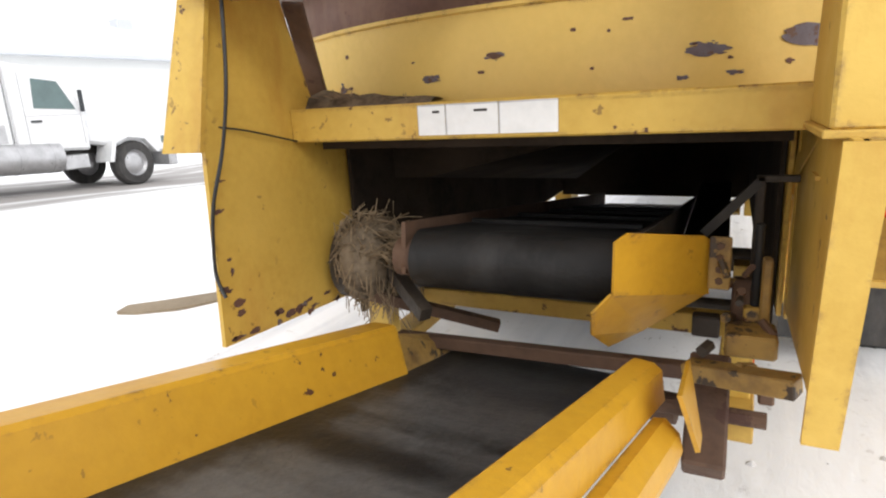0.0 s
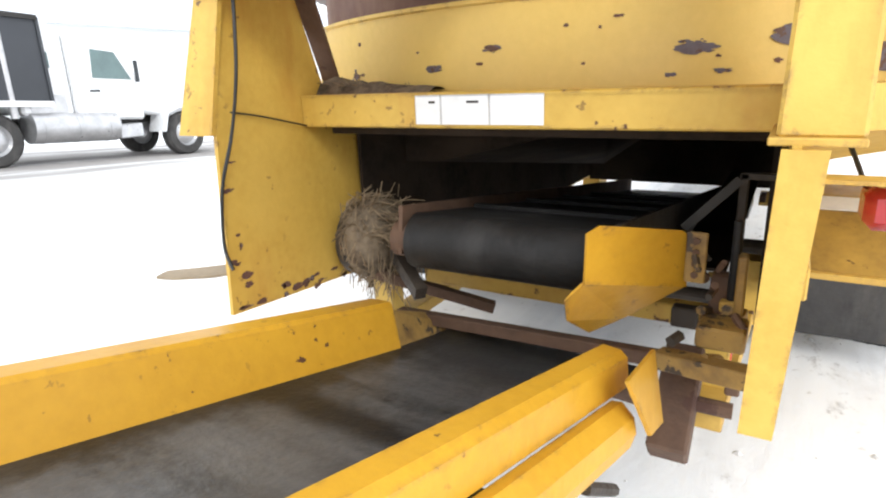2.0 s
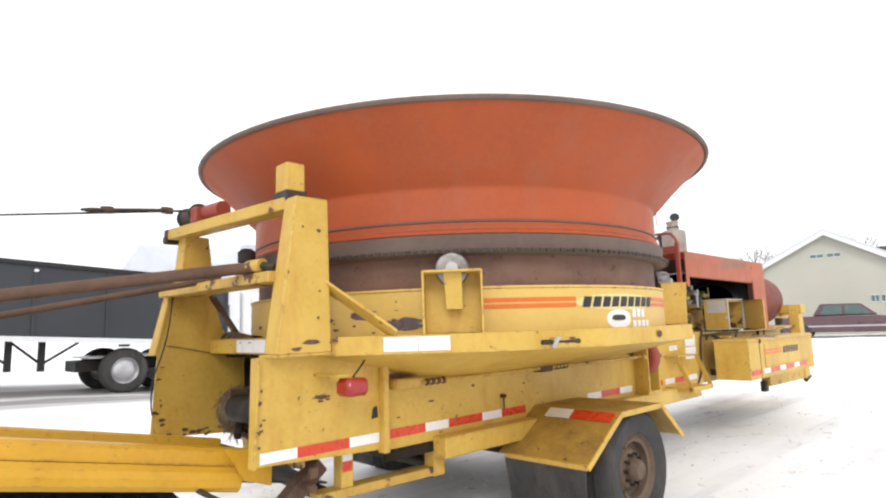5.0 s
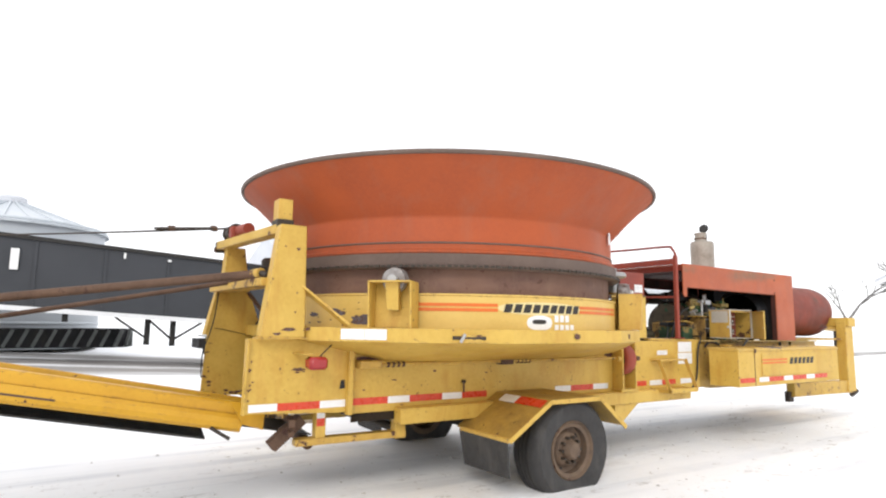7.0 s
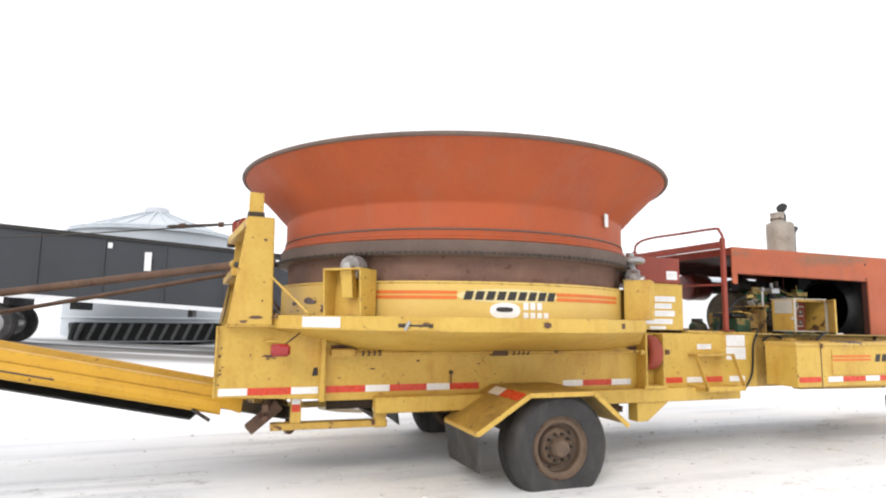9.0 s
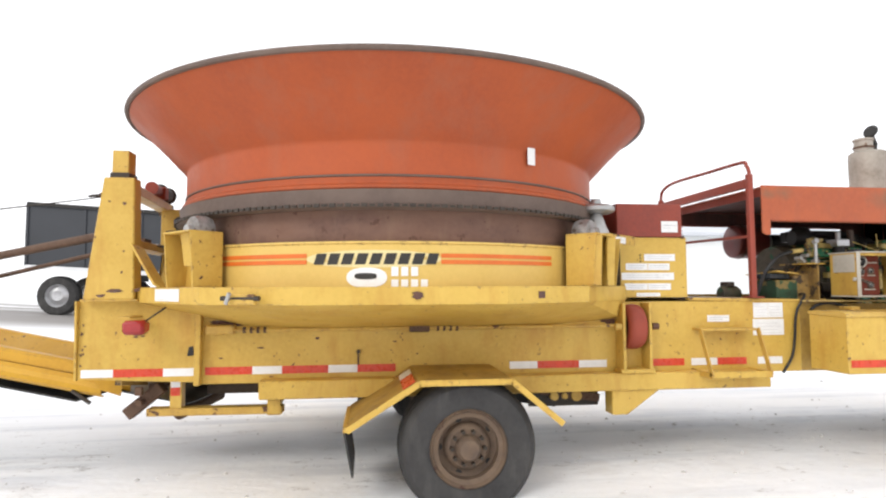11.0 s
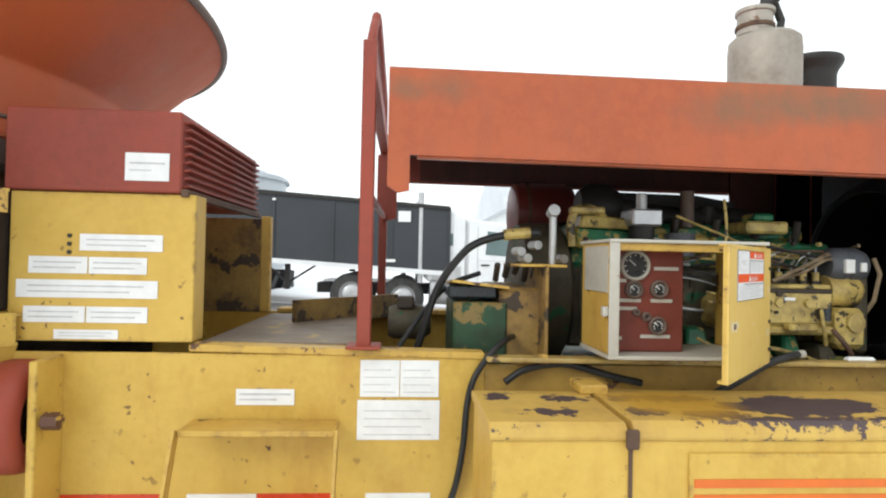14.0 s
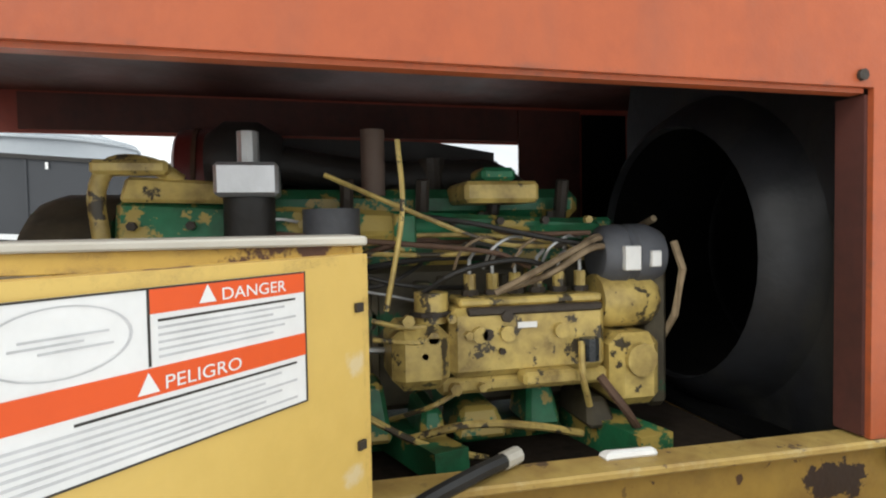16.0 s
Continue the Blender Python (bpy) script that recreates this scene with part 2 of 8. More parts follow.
def snow_material():
    """Packed snow with grey tyre tracks along the yard, dirt crumbs, and the bare wet road beyond."""
    m = bpy.data.materials.new("yard_snow")
    m.use_nodes = True
    n, l = m.node_tree.nodes, m.node_tree.links
    bsdf = n["Principled BSDF"]
    geo = n.new("ShaderNodeNewGeometry")
    sep = n.new("ShaderNodeSeparateXYZ")
    l.new(geo.outputs["Position"], sep.inputs[0])

    def tex(sc, vec_scale=(1, 1, 1), detail=5, rough_=0.6):
        mp = n.new("ShaderNodeMapping")
        mp.inputs["Scale"].default_value = vec_scale
        l.new(geo.outputs["Position"], mp.inputs["Vector"])
        t = n.new("ShaderNodeTexNoise")
        t.inputs["Scale"].default_value, t.inputs["Detail"].default_value, t.inputs["Roughness"].default_value = sc, detail, rough_
        l.new(mp.outputs[0], t.inputs["Vector"])
        return t.outputs["Fac"]

    def span(v, a, b, lo=0.0, hi=1.0):
        r = n.new("ShaderNodeMapRange")
        r.interpolation_type = "SMOOTHSTEP"
        for k, val in (("From Min", a), ("From Max", b), ("To Min", lo), ("To Max", hi)):
            r.inputs[k].default_value = val
        l.new(v, r.inputs["Value"])
        return r.outputs["Result"]

    def mul(a, b):
        x = n.new("ShaderNodeMath")
        x.operation = "MULTIPLY"
        for i, v in enumerate((a, b)):
            if isinstance(v, float):
                x.inputs[i].default_value = v
            else:
                l.new(v, x.inputs[i])
        return x.outputs[0]

    def mix(fac, a, b):
        x = n.new("ShaderNodeMix")
        x.data_type = "RGBA"
        l.new(fac, x.inputs[0])
        for slot, v in (("A", a), ("B", b)):
            if isinstance(v, tuple):
                x.inputs[slot].default_value = (*v, 1)
            else:
                l.new(v, x.inputs[slot])
        return x.outputs["Result"]

    col = mix(span(tex(0.7), 0.35, 0.7), (0.90, 0.91, 0.925), (0.95, 0.955, 0.96))
    # grey packed wheel tracks, long along y
    tracks = mul(span(tex(1.0, (2.8, 0.10, 1), 6), 0.46, 0.64), span(tex(0.45), 0.36, 0.56))
    near = mul(span(sep.outputs["X"], -4.0, -1.5), span(sep.outputs["X"], 6.5, 2.6))
    col = mix(mul(mul(tracks, near), 0.6), col, (0.60, 0.625, 0.665))
    # crumbs of soil and straw
    crumbs = mul(mul(span(tex(16, detail=6, rough_=0.75), 0.59, 0.66), span(tex(0.8), 0.47, 0.62)), near)
    col = mix(mul(crumbs, 0.75), col, (0.22, 0.18, 0.14))
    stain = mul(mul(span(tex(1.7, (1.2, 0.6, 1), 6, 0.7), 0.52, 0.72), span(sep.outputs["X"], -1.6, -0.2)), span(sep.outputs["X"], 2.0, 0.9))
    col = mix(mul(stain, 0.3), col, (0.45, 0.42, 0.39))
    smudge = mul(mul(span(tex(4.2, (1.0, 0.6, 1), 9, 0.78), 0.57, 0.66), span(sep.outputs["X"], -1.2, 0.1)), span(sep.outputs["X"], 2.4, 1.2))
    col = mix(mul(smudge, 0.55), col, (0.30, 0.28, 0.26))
    # bare road west of the yard
    road = mul(span(sep.outputs["X"], -8.6, -10.2), span(sep.outputs["X"], -17.5, -15.6))
    worn = mul(road, span(tex(0.5, (2.2, 0.22, 1)), 0.30, 0.50))
    col = mix(mul(worn, 0.92), col, (0.27, 0.25, 0.235))
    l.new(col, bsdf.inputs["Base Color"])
    bsdf.inputs["Roughness"].default_value = 0.75
    bsdf.inputs["Specular IOR Level"].default_value = 0.25
    b = n.new("ShaderNodeBump")
    b.inputs["Strength"].default_value, b.inputs["Distance"].default_value = 0.4, 0.04
    l.new(tex(3.5, (1.3, 0.6, 1), 9, 0.66), b.inputs["Height"])
    l.new(b.outputs[0], bsdf.inputs["Normal"])
    return m


SNOW = snow_material()

# ---- building blocks ----
PLACE = {}


def thing(name, at, label, category, group="", kind=""):
    e = new(name)
    e.location = at
    PLACE[e] = Vector(at)
    e.empty_display_size = 0.2
    return tagged(e, label, category, group, kind)


def part(name, bm, mat, parent=None, label="", smooth=False, at=None):
    """Links a bmesh, drawn in world coordinates, as one mesh object under its thing or part."""
    if bm.verts and at is None:
        lo = Vector([min(v.co[i] for v in bm.verts) for i in range(3)])
        hi = Vector([max(v.co[i] for v in bm.verts) for i in range(3)])
        at = (lo + hi) / 2
    at = Vector(at)
    bmesh.ops.translate(bm, verts=bm.verts, vec=-at)
    bmesh.ops.recalc_face_normals(bm, faces=bm.faces)
    me = bpy.data.meshes.new(name)
    bm.to_mesh(me)
    bm.free()
    if smooth:
        for p in me.polygons:
            p.use_smooth = True
        me.set_sharp_from_angle(angle=radians(38))
    me.materials.append(mat)
    ob = new(name, me)
    ob.location = at - (PLACE[parent] if parent else Vector())
    ob.parent = parent
    PLACE[ob] = at
    return tagged(ob, label)


def B():
    return bmesh.new()


def box(bm, x0, x1, y0, y1, z0, z1, bevel=0.0):
    vs = [bm.verts.new((x, y, z)) for z in (z0, z1) for y in (y0, y1) for x in (x0, x1)]
    fs = [bm.faces.new([vs[i] for i in f]) for f in ((0, 2, 3, 1), (4, 5, 7, 6), (0, 1, 5, 4), (2, 6, 7, 3), (0, 4, 6, 2), (1, 3, 7, 5))]
    if bevel:
        es = list({e for f in fs for e in f.edges})
        bmesh.ops.bevel(bm, geom=es, offset=bevel, segments=1, affect="EDGES", profile=0.5)
    return bm


def hexa(bm, bottom, top, bevel=0.0):
    """A solid from two loops of points with equal counts."""
    a = [bm.verts.new(p) for p in bottom]
    b = [bm.verts.new(p) for p in top]
    fs = [bm.faces.new(a[::-1]), bm.faces.new(b)]
    k = len(a)
    for i in range(k):
        fs.append(bm.faces.new((a[i], a[(i + 1) % k], b[(i + 1) % k], b[i])))
    if bevel:
        bmesh.ops.bevel(bm, geom=list({e for f in fs for e in f.edges}), offset=bevel, segments=1, affect="EDGES", profile=0.5)
    return bm


def slab(bm, poly, axis, a0, a1, bevel=0.0):
    """Extrudes a polygon of (u, v) along an axis: x takes (y, z), y takes (x, z), z takes (x, y)."""
    put = {"x": lambda u, v, a: (a, u, v), "y": lambda u, v, a: (u, a, v), "z": lambda u, v, a: (u, v, a)}[axis]
    return hexa(bm, [put(u, v, a0) for u, v in poly], [put(u, v, a1) for u, v in poly], bevel)


def beam(bm, p, q, w, h, up=(0, 0, 1), bevel=0.0):
    """A square bar from p to q, w wide and h high."""
    p, q = Vector(p), Vector(q)
    d = (q - p).normalized()
    side = d.cross(Vector(up)).normalized()
    u = side.cross(d).normalized()
    ring = lambda c: [c + side * sx * w / 2 + u * sz * h / 2 for sx, sz in ((-1, -1), (1, -1), (1, 1), (-1, 1))]
    return hexa(bm, ring(p), ring(q), bevel)


def tube(bm, pts, r, seg=8, cap=True):
    pts = [Vector(p) for p in pts]
    rings = []
    ref = Vector((0.31, 0.17, 0.93))
    for i, p in enumerate(pts):
        d = (pts[min(i + 1, len(pts) - 1)] - pts[max(i - 1, 0)]).normalized()
        s = d.cross(ref)
        s = (s if s.length > 1e-3 else d.cross(Vector((1, 0, 0)))).normalized()
        u = s.cross(d).normalized()
        rr = r[i] if isinstance(r, (list, tuple)) else r
        rings.append([bm.verts.new(p + rr * (math.cos(a) * s + math.sin(a) * u)) for a in [2 * math.pi * k / seg for k in range(seg)]])
    for a, b in zip(rings, rings[1:]):
        for k in range(seg):
            bm.faces.new((a[k], a[(k + 1) % seg], b[(k + 1) % seg], b[k]))
    if cap:
        bm.faces.new(rings[0][::-1])
        bm.faces.new(rings[-1])
    return bm


def curve_pts(pts, n=8):
    """A smooth line through the points (Catmull-Rom)."""
    p = [Vector(q) for q in pts]
    p = [2 * p[0] - p[1], *p, 2 * p[-1] - p[-2]]
    out = []
    for i in range(1, len(p) - 2):
        for k in range(n):
            t = k / n
            out.append(0.5 * (2 * p[i] + (p[i + 1] - p[i - 1]) * t + (2 * p[i - 1] - 5 * p[i] + 4 * p[i + 1] - p[i + 2]) * t * t
                              + (3 * p[i] - p[i - 1] - 3 * p[i + 1] + p[i + 2]) * t ** 3))
    out.append(p[-2])
    return out


def lathe(bm, profile, at, axis="z", seg=48, closed=False):
    """Turns (radius, height) round an axis through at."""
    at = Vector(at)
    put = {"z": lambda r, c, s, h: Vector((r * c, r * s, h)), "y": lambda r, c, s, h: Vector((r * c, h, r * s)),
           "x": lambda r, c, s, h: Vector((h, r * c, r * s))}[axis]
    rings = []
    for r, h in profile:
        if r < 1e-5:
            rings.append([bm.verts.new(at + put(0, 0, 0, h))])
        else:
            rings.append([bm.verts.new(at + put(r, math.cos(2 * math.pi * k / seg), math.sin(2 * math.pi * k / seg), h)) for k in range(seg)])
    pairs = list(zip(rings, rings[1:])) + ([(rings[-1], rings[0])] if closed else [])
    for a, b in pairs:
        for k in range(seg):
            j = (k + 1) % seg
            if len(a) == 1 and len(b) == 1:
                continue
            if len(a) == 1:
                bm.faces.new((a[0], b[j], b[k]))
            elif len(b) == 1:
                bm.faces.new((a[k], a[j], b[0]))
            else:
                bm.faces.new((a[k], a[j], b[j], b[k]))
    return bm


def rod(bm, p, q, r, seg=16):
    return tube(bm, [p, q], r, seg)


def shell(bm, thick):
    bmesh.ops.recalc_face_normals(bm, faces=bm.faces)
    bmesh.ops.solidify(bm, geom=bm.faces[:], thickness=thick)
    return bm


# ---- ground ----
def smooth(a, b, v):
    t = min(1, max(0, (v - a) / (b - a)))
    return t * t * (3 - 2 * t)


def ground_z(x, y):
    west = smooth(-5.0, -11.0, x) * (0.10 - 0.055 * max(-12, min(11, y)))
    north = 0.28 * smooth(12, 30, y) * smooth(-12, -6, x)
    far = smooth(14, 40, math.hypot(x, y))
    ruts = 0.02 * noise.noise(Vector((x * 1.3, y * 0.25, 0))) + 0.012 * noise.noise(Vector((x * 4, y * 1.2, 3)))
    drift = 0.35 * smooth(-17.5, -19.5, x) * smooth(-40, -24, x) * (0.7 + 0.5 * noise.noise(Vector((x * 0.3, y * 0.2, 7))))
    return west + north + ruts * (1 - 0.5 * far) + drift + 0.02 * smooth(-5, -2, x) - 0.004


def build_ground():
    bm = B()
    def line(near, step, farness):
        v, out, s = 0.0, [0.0], step
        while v < farness:
            if v > near:
                s *= 1.22
            v += s
            out.append(v)
        return out
    half = line(9, 0.22, 1400)
    xs = [-v for v in half[:0:-1]] + half
    ys = [-v for v in half[:0:-1]] + half
    grid = [[bm.verts.new((x, y + 2, ground_z(x, y + 2))) for y in ys] for x in xs]
    for a, b in zip(grid, grid[1:]):
        for k in range(len(ys) - 1):
            bm.faces.new((a[k], b[k], b[k + 1], a[k + 1]))
    g = part("ground", bm, SNOW, None, smooth=True, at=(0, 0, 0))
    tagged(g, "packed snow of a yard with grey tyre tracks and a bare road", "snow", kind="structure")


build_ground()


def build_clods():
    """Crumbs of dirty snow trodden into the yard round the machine."""
    r = random.Random(31)
    bm = B()
    for i in range(420):
        x, y = r.gauss(0.5, 0.9), r.uniform(-3.0, 9.0)
        s = r.choice((0.006, 0.008, 0.012, 0.02)) * r.uniform(0.7, 1.4)
        z = ground_z(x, y)
        vs = [bm.verts.new((x + s * r.uniform(0.6, 1.2) * math.cos(a), y + s * r.uniform(0.6, 1.2) * math.sin(a), z - 0.004)) for a in (0, 1.25, 2.5, 3.8, 5.0)]
        top = bm.verts.new((x + r.uniform(-0.3, 0.3) * s, y, z + s * 0.6))
        for a, b in zip(vs, vs[1:] + vs[:1]):
            bm.faces.new((a, b, top))
    c = thing("yard_litter", (0.9, 2, 0), "crumbs of dirty snow scattered on the yard", "litter", kind="stuff")
    part("clods", bm, CLOD, c)


CLOD = material("dirty_snow_clod", (0.66, 0.66, 0.66), 0.85, dark=(0.40, 0.38, 0.36), scale=3)
build_clods()

# ---- the tub grinder ----
TC = Vector((0.0, 1.84, 0.0))
grinder = thing("tub_grinder", (0, 3, 0), "worn yellow tub grinder trailer with a faded orange tub", "grinder")


def on_ring(a, r, z):
    return (TC.x + r * math.cos(a), TC.y + r * math.sin(a), z)


def strip(bm, a0, a1, r, z0, z1, thick=0.003, n=10):
    """A thin curved plate on the ring's outside."""
    loops = []
    for i in range(n + 1):
        a = a0 + (a1 - a0) * i / n
        loops.append([bm.verts.new(on_ring(a, rr, z)) for rr, z in ((r, z0), (r + thick, z0), (r + thick, z1), (r, z1))])
    for p, q in zip(loops, loops[1:]):
        for k in range(4):
            bm.faces.new((p[k], p[(k + 1) % 4], q[(k + 1) % 4], q[k]))
    bm.faces.new(loops[0])
    bm.faces.new(loops[-1][::-1])
    return bm


def build_tub():
    outer = [(1.40, 1.65), (1.40, 1.70), (1.40, 1.848), (1.40, 1.862), (1.403, 1.869), (1.410, 1.877), (1.424, 1.891), (1.47, 1.938), (1.54, 2.014), (1.635, 2.107), (1.73, 2.19), (1.745, 2.205)]
    inner = [(r - 0.012, z + 0.004) for r, z in outer[::-1]]
    tub = part("tub", lathe(B(), outer + inner, TC, seg=128, closed=True), ORANGE, grinder, "faded orange flared steel tub", smooth=True)
    lip = [(1.745 + 0.016 * math.cos(a), 2.205 + 0.016 * math.sin(a)) for a in [2 * math.pi * k / 8 for k in range(8)]]
    part("rim", lathe(B(), lip, TC, seg=128, closed=True), GREYBAND, tub, "worn bare rolled rim", smooth=True)
    part("flange", lathe(B(), [(1.36, 1.620), (1.418, 1.620), (1.426, 1.629), (1.426, 1.643), (1.412, 1.654), (1.412, 1.668), (1.36, 1.668)], TC, seg=128, closed=True),
         ORANGE, tub, smooth=True)
    part("seam", lathe(B(), [(1.40, 1.687), (1.408, 1.691), (1.408, 1.697), (1.40, 1.701)], TC, seg=128), GREYBAND, tub, smooth=True)
    part("drive_ring", lathe(B(), [(1.34, 1.522), (1.45, 1.522), (1.458, 1.528), (1.458, 1.540), (1.435, 1.549), (1.435, 1.582), (1.44, 1.620), (1.34, 1.620)], TC, seg=128, closed=True),
         GREYBAND, grinder, "greasy grey drive ring round the tub", smooth=True)
    part("lower_band", lathe(B(), [(1.375, 1.33), (1.39, 1.335), (1.39, 1.352), (1.375, 1.358), (1.375, 1.522), (1.34, 1.522), (1.34, 1.33)], TC, seg=128, closed=True),
         BAND, grinder, "dull brown steel band", smooth=True)
    bm = B()
    n = 232
    for i in range(n):
        a = 2 * math.pi * i / n
        c = Vector(on_ring(a, 1.462, 1.535))
        t = Vector((-math.sin(a), math.cos(a), 0))
        beam(bm, c - t * 0.014, c + t * 0.014, 0.014, 0.018 if i % 2 else 0.012)
    tagged(part("drive_chain", bm, GREASE, grinder, "dark roller chain round the tub"), kind="stuff")
    ring = part("base_ring", lathe(B(), [(1.42, 1.10), (1.42, 1.348), (1.428, 1.352), (1.428, 1.362), (1.36, 1.362), (1.36, 1.10)], TC, seg=128, closed=True),
                YELLOW_CLEAN, grinder, "yellow base ring with orange stripes", smooth=True)
    part("floor_plate", lathe(B(), [(0, 1.30), (1.37, 1.30), (1.37, 1.31), (0, 1.31)], TC, seg=64), RUSTY, grinder)
    return ring


ring = build_tub()
# small white upright rectangle on the tub's side
part("white_rectangle", strip(B(), 0.496, 0.534, 1.418, 1.795, 1.925, 0.003, 4), WHITE, grinder, "small white rectangle on the tub")

# side deck round the ring: an eight-cornered rail on a sloping skirt
RAIL = [(0.62, 0.28), (1.27, 0.83), (1.50, 1.36), (1.50, 2.34), (1.26, 2.84), (0.61, 3.34)]


def build_deck(sx):
    pts = [Vector((sx * x, y, 0)) for x, y in RAIL]
    bm = B()
    inner = [Vector((sx * max(0.55, abs(p.x) - 0.10), 1.84 + (p.y - 1.84) * 0.94, 0)) for p in pts]
    loops = []
    for p, q in zip(pts, inner):
        loops.append([bm.verts.new((p.x, p.y, 1.052)), bm.verts.new((p.x, p.y, 1.138)), bm.verts.new((q.x, q.y, 1.138)), bm.verts.new((p.x * 0.985, 1.84 + (p.y - 1.84) * 0.985, 1.052))])
    for a, b in zip(loops, loops[1:]):
        for k in range(4):
            bm.faces.new((a[k], a[(k + 1) % 4], b[(k + 1) % 4], b[k]))
    bm.faces.new(loops[0])
    bm.faces.new(loops[-1][::-1])
    rail = part("deck_rail", bm, YELLOW, grinder)
    bm = B()
    vs = [bm.verts.new((p.x * 0.99, p.y, 1.134)) for p in pts] + [bm.verts.new((0, 3.34, 1.134)), bm.verts.new((0, 0.28, 1.134))]
    bm.faces.new(vs)
    shell(bm, 0.006)
    part("deck_plate", bm, YELLOW_WORN, grinder)
    bm = B()
    low = [(sx * 0.60, 0.66, 0.90), (sx * 0.60, 0.95, 0.90), (sx * 0.60, 1.36, 0.88), (sx * 0.60, 2.34, 0.88), (sx * 0.60, 2.84, 0.89), (sx * 0.60, 3.30, 0.93)]
    a = [bm.verts.new((p.x * 0.985, p.y, 1.054)) for p in pts]
    b = [bm.verts.new(p) for p in low]
    for k in range(len(a) - 1):
        bm.faces.new((a[k], a[k + 1], b[k + 1], b[k]))
    shell(bm, 0.006)
    part("skirt", bm, YELLOW, grinder)
    return rail


rail = build_deck(1)
build_deck(-1)

# main hull: two side walls, floor, sills
wall_r = part("side_wall", box(B(), 0.588, 0.60, 0.66, 4.58, 0.56, 1.035, 0.002), YELLOW, grinder)
part("side_wall", box(B(), -0.60, -0.588, 0.66, 7.0, 0.56, 1.045, 0.002), YELLOW, grinder)
part("side_wall", box(B(), 0.588, 0.600, 4.58, 7.0, 0.56, 1.013, 0.002), GRIMY, grinder)
stain(GRIMY, (0.60, 6.04, 0.955), (0.2, 0.06, 0.03), (0.05, 0.032, 0.022), 30, 1.1)
for s in (1, -1):
    bm = B()
    beam(bm, (s * 0.6475, 1.02, 0.53), (s * 0.6475, 4.28, 0.53), 0.105, 0.11, bevel=0.006)
    part("sill_beam", bm, YELLOW, grinder)
    bm = slab(B(), [(3.20, 0.475), (3.20, 0.322), (3.30, 0.322), (3.52, 0.475)], "x", s * 0.56, s * 0.68, 0.003)
    part("skid_leg", bm, YELLOW, grinder)
part("hull_floor", box(B(), -0.58, 0.53, 3.4, 7.0, 0.565, 0.585), GREASE, grinder)
part("deck_edge", hexa(B(), [(0.54, 3.78, 1.040), (0.606, 3.78, 1.040), (0.606, 4.579, 1.026), (0.54, 4.579, 1.026)], [(0.54, 3.78, 1.060), (0.606, 3.78, 1.060), (0.606, 4.579, 1.045), (0.54, 4.579, 1.045)], 0.003), YELLOW_WORN, grinder)
part("deck_edge", hexa(B(), [(0.588, 4.58, 1.026), (0.648, 4.58, 1.026), (0.648, 6.95, 1.014), (0.588, 6.95, 1.014)], [(0.588, 4.58, 1.039), (0.648, 4.58, 1.039), (0.648, 6.95, 1.026), (0.588, 6.95, 1.026)], 0.003), RAILPAINT, grinder, "grimy flanged edge of the frame")
part("deck_edge", box(B(), -0.60, -0.50, 3.78, 6.95, 1.045, 1.066, 0.003), YELLOW_WORN, grinder)

# rear end plates, posts and cross beams
def rear_plate(s):
    """Cheek plate with a folded flange along its rear edge."""
    poly = [(-0.02, 0.605), (0.66, 0.575), (0.66, 1.05), (0.30, 1.062), (-0.018, 1.062)] if s > 0 else \
           [(-0.045, 0.600), (0.66, 0.555), (0.66, 1.03), (0.42, 1.05), (0.28, 1.44), (0.05, 1.44), (-0.02, 1.062)]
    x0 = 0.608 if s > 0 else -0.60
    p = part("cheek_plate", slab(B(), poly, "x", x0, x0 + 0.012 * s), YELLOW, grinder)
    bm = B()
    if s > 0:
        hexa(bm, [(0.582, -0.034, 0.60), (0.632, -0.034, 0.60), (0.632, -0.022, 0.60), (0.582, -0.022, 0.60)],
             [(0.595, -0.032, 1.06), (0.655, -0.032, 1.06), (0.655, -0.020, 1.06), (0.595, -0.020, 1.06)])
    else:
        hexa(bm, [(-0.72, -0.035, 1.06), (-0.60, -0.035, 1.06), (-0.60, -0.022, 1.06), (-0.72, -0.022, 1.06)],
             [(-0.66, 0.035, 1.44), (-0.58, 0.035, 1.44), (-0.58, 0.048, 1.44), (-0.66, 0.048, 1.44)])
    part("flange", bm, YELLOW, p)
    return p


cheek_r = rear_plate(1)
cheek_l = rear_plate(-1)
bm = B()
box(bm, 0.604, 0.66, 0.64, 0.675, 0.56, 1.05, 0.003)
part("stiffener", bm, YELLOW, grinder)
part("rear_beam", box(B(), -0.60, 0.60, 0.28, 0.36, 1.056, 1.142, 0.004), YELLOW, grinder)
bm = hexa(B(), [(0.585, 0.03, 1.07), (0.70, 0.03, 1.07), (0.70, 0.31, 1.07), (0.585, 0.31, 1.07)],
          [(0.60, 0.125, 1.785), (0.70, 0.125, 1.785), (0.70, 0.295, 1.785), (0.60, 0.295, 1.785)], 0.006)
post_r = part("post", bm, YELLOW, grinder, "tapered yellow post")
part("base_plate", box(B(), 0.575, 0.70, 0.015, 0.33, 1.060, 1.072, 0.002), YELLOW_WORN, post_r)
part("post_cap", box(B(), 0.50, 0.61, 0.13, 0.225, 1.80, 1.965, 0.004), YELLOW, post_r)
part("cap_collar", box(B(), 0.492, 0.618, 0.122, 0.233, 1.775, 1.83, 0.004), GREASE, post_r)
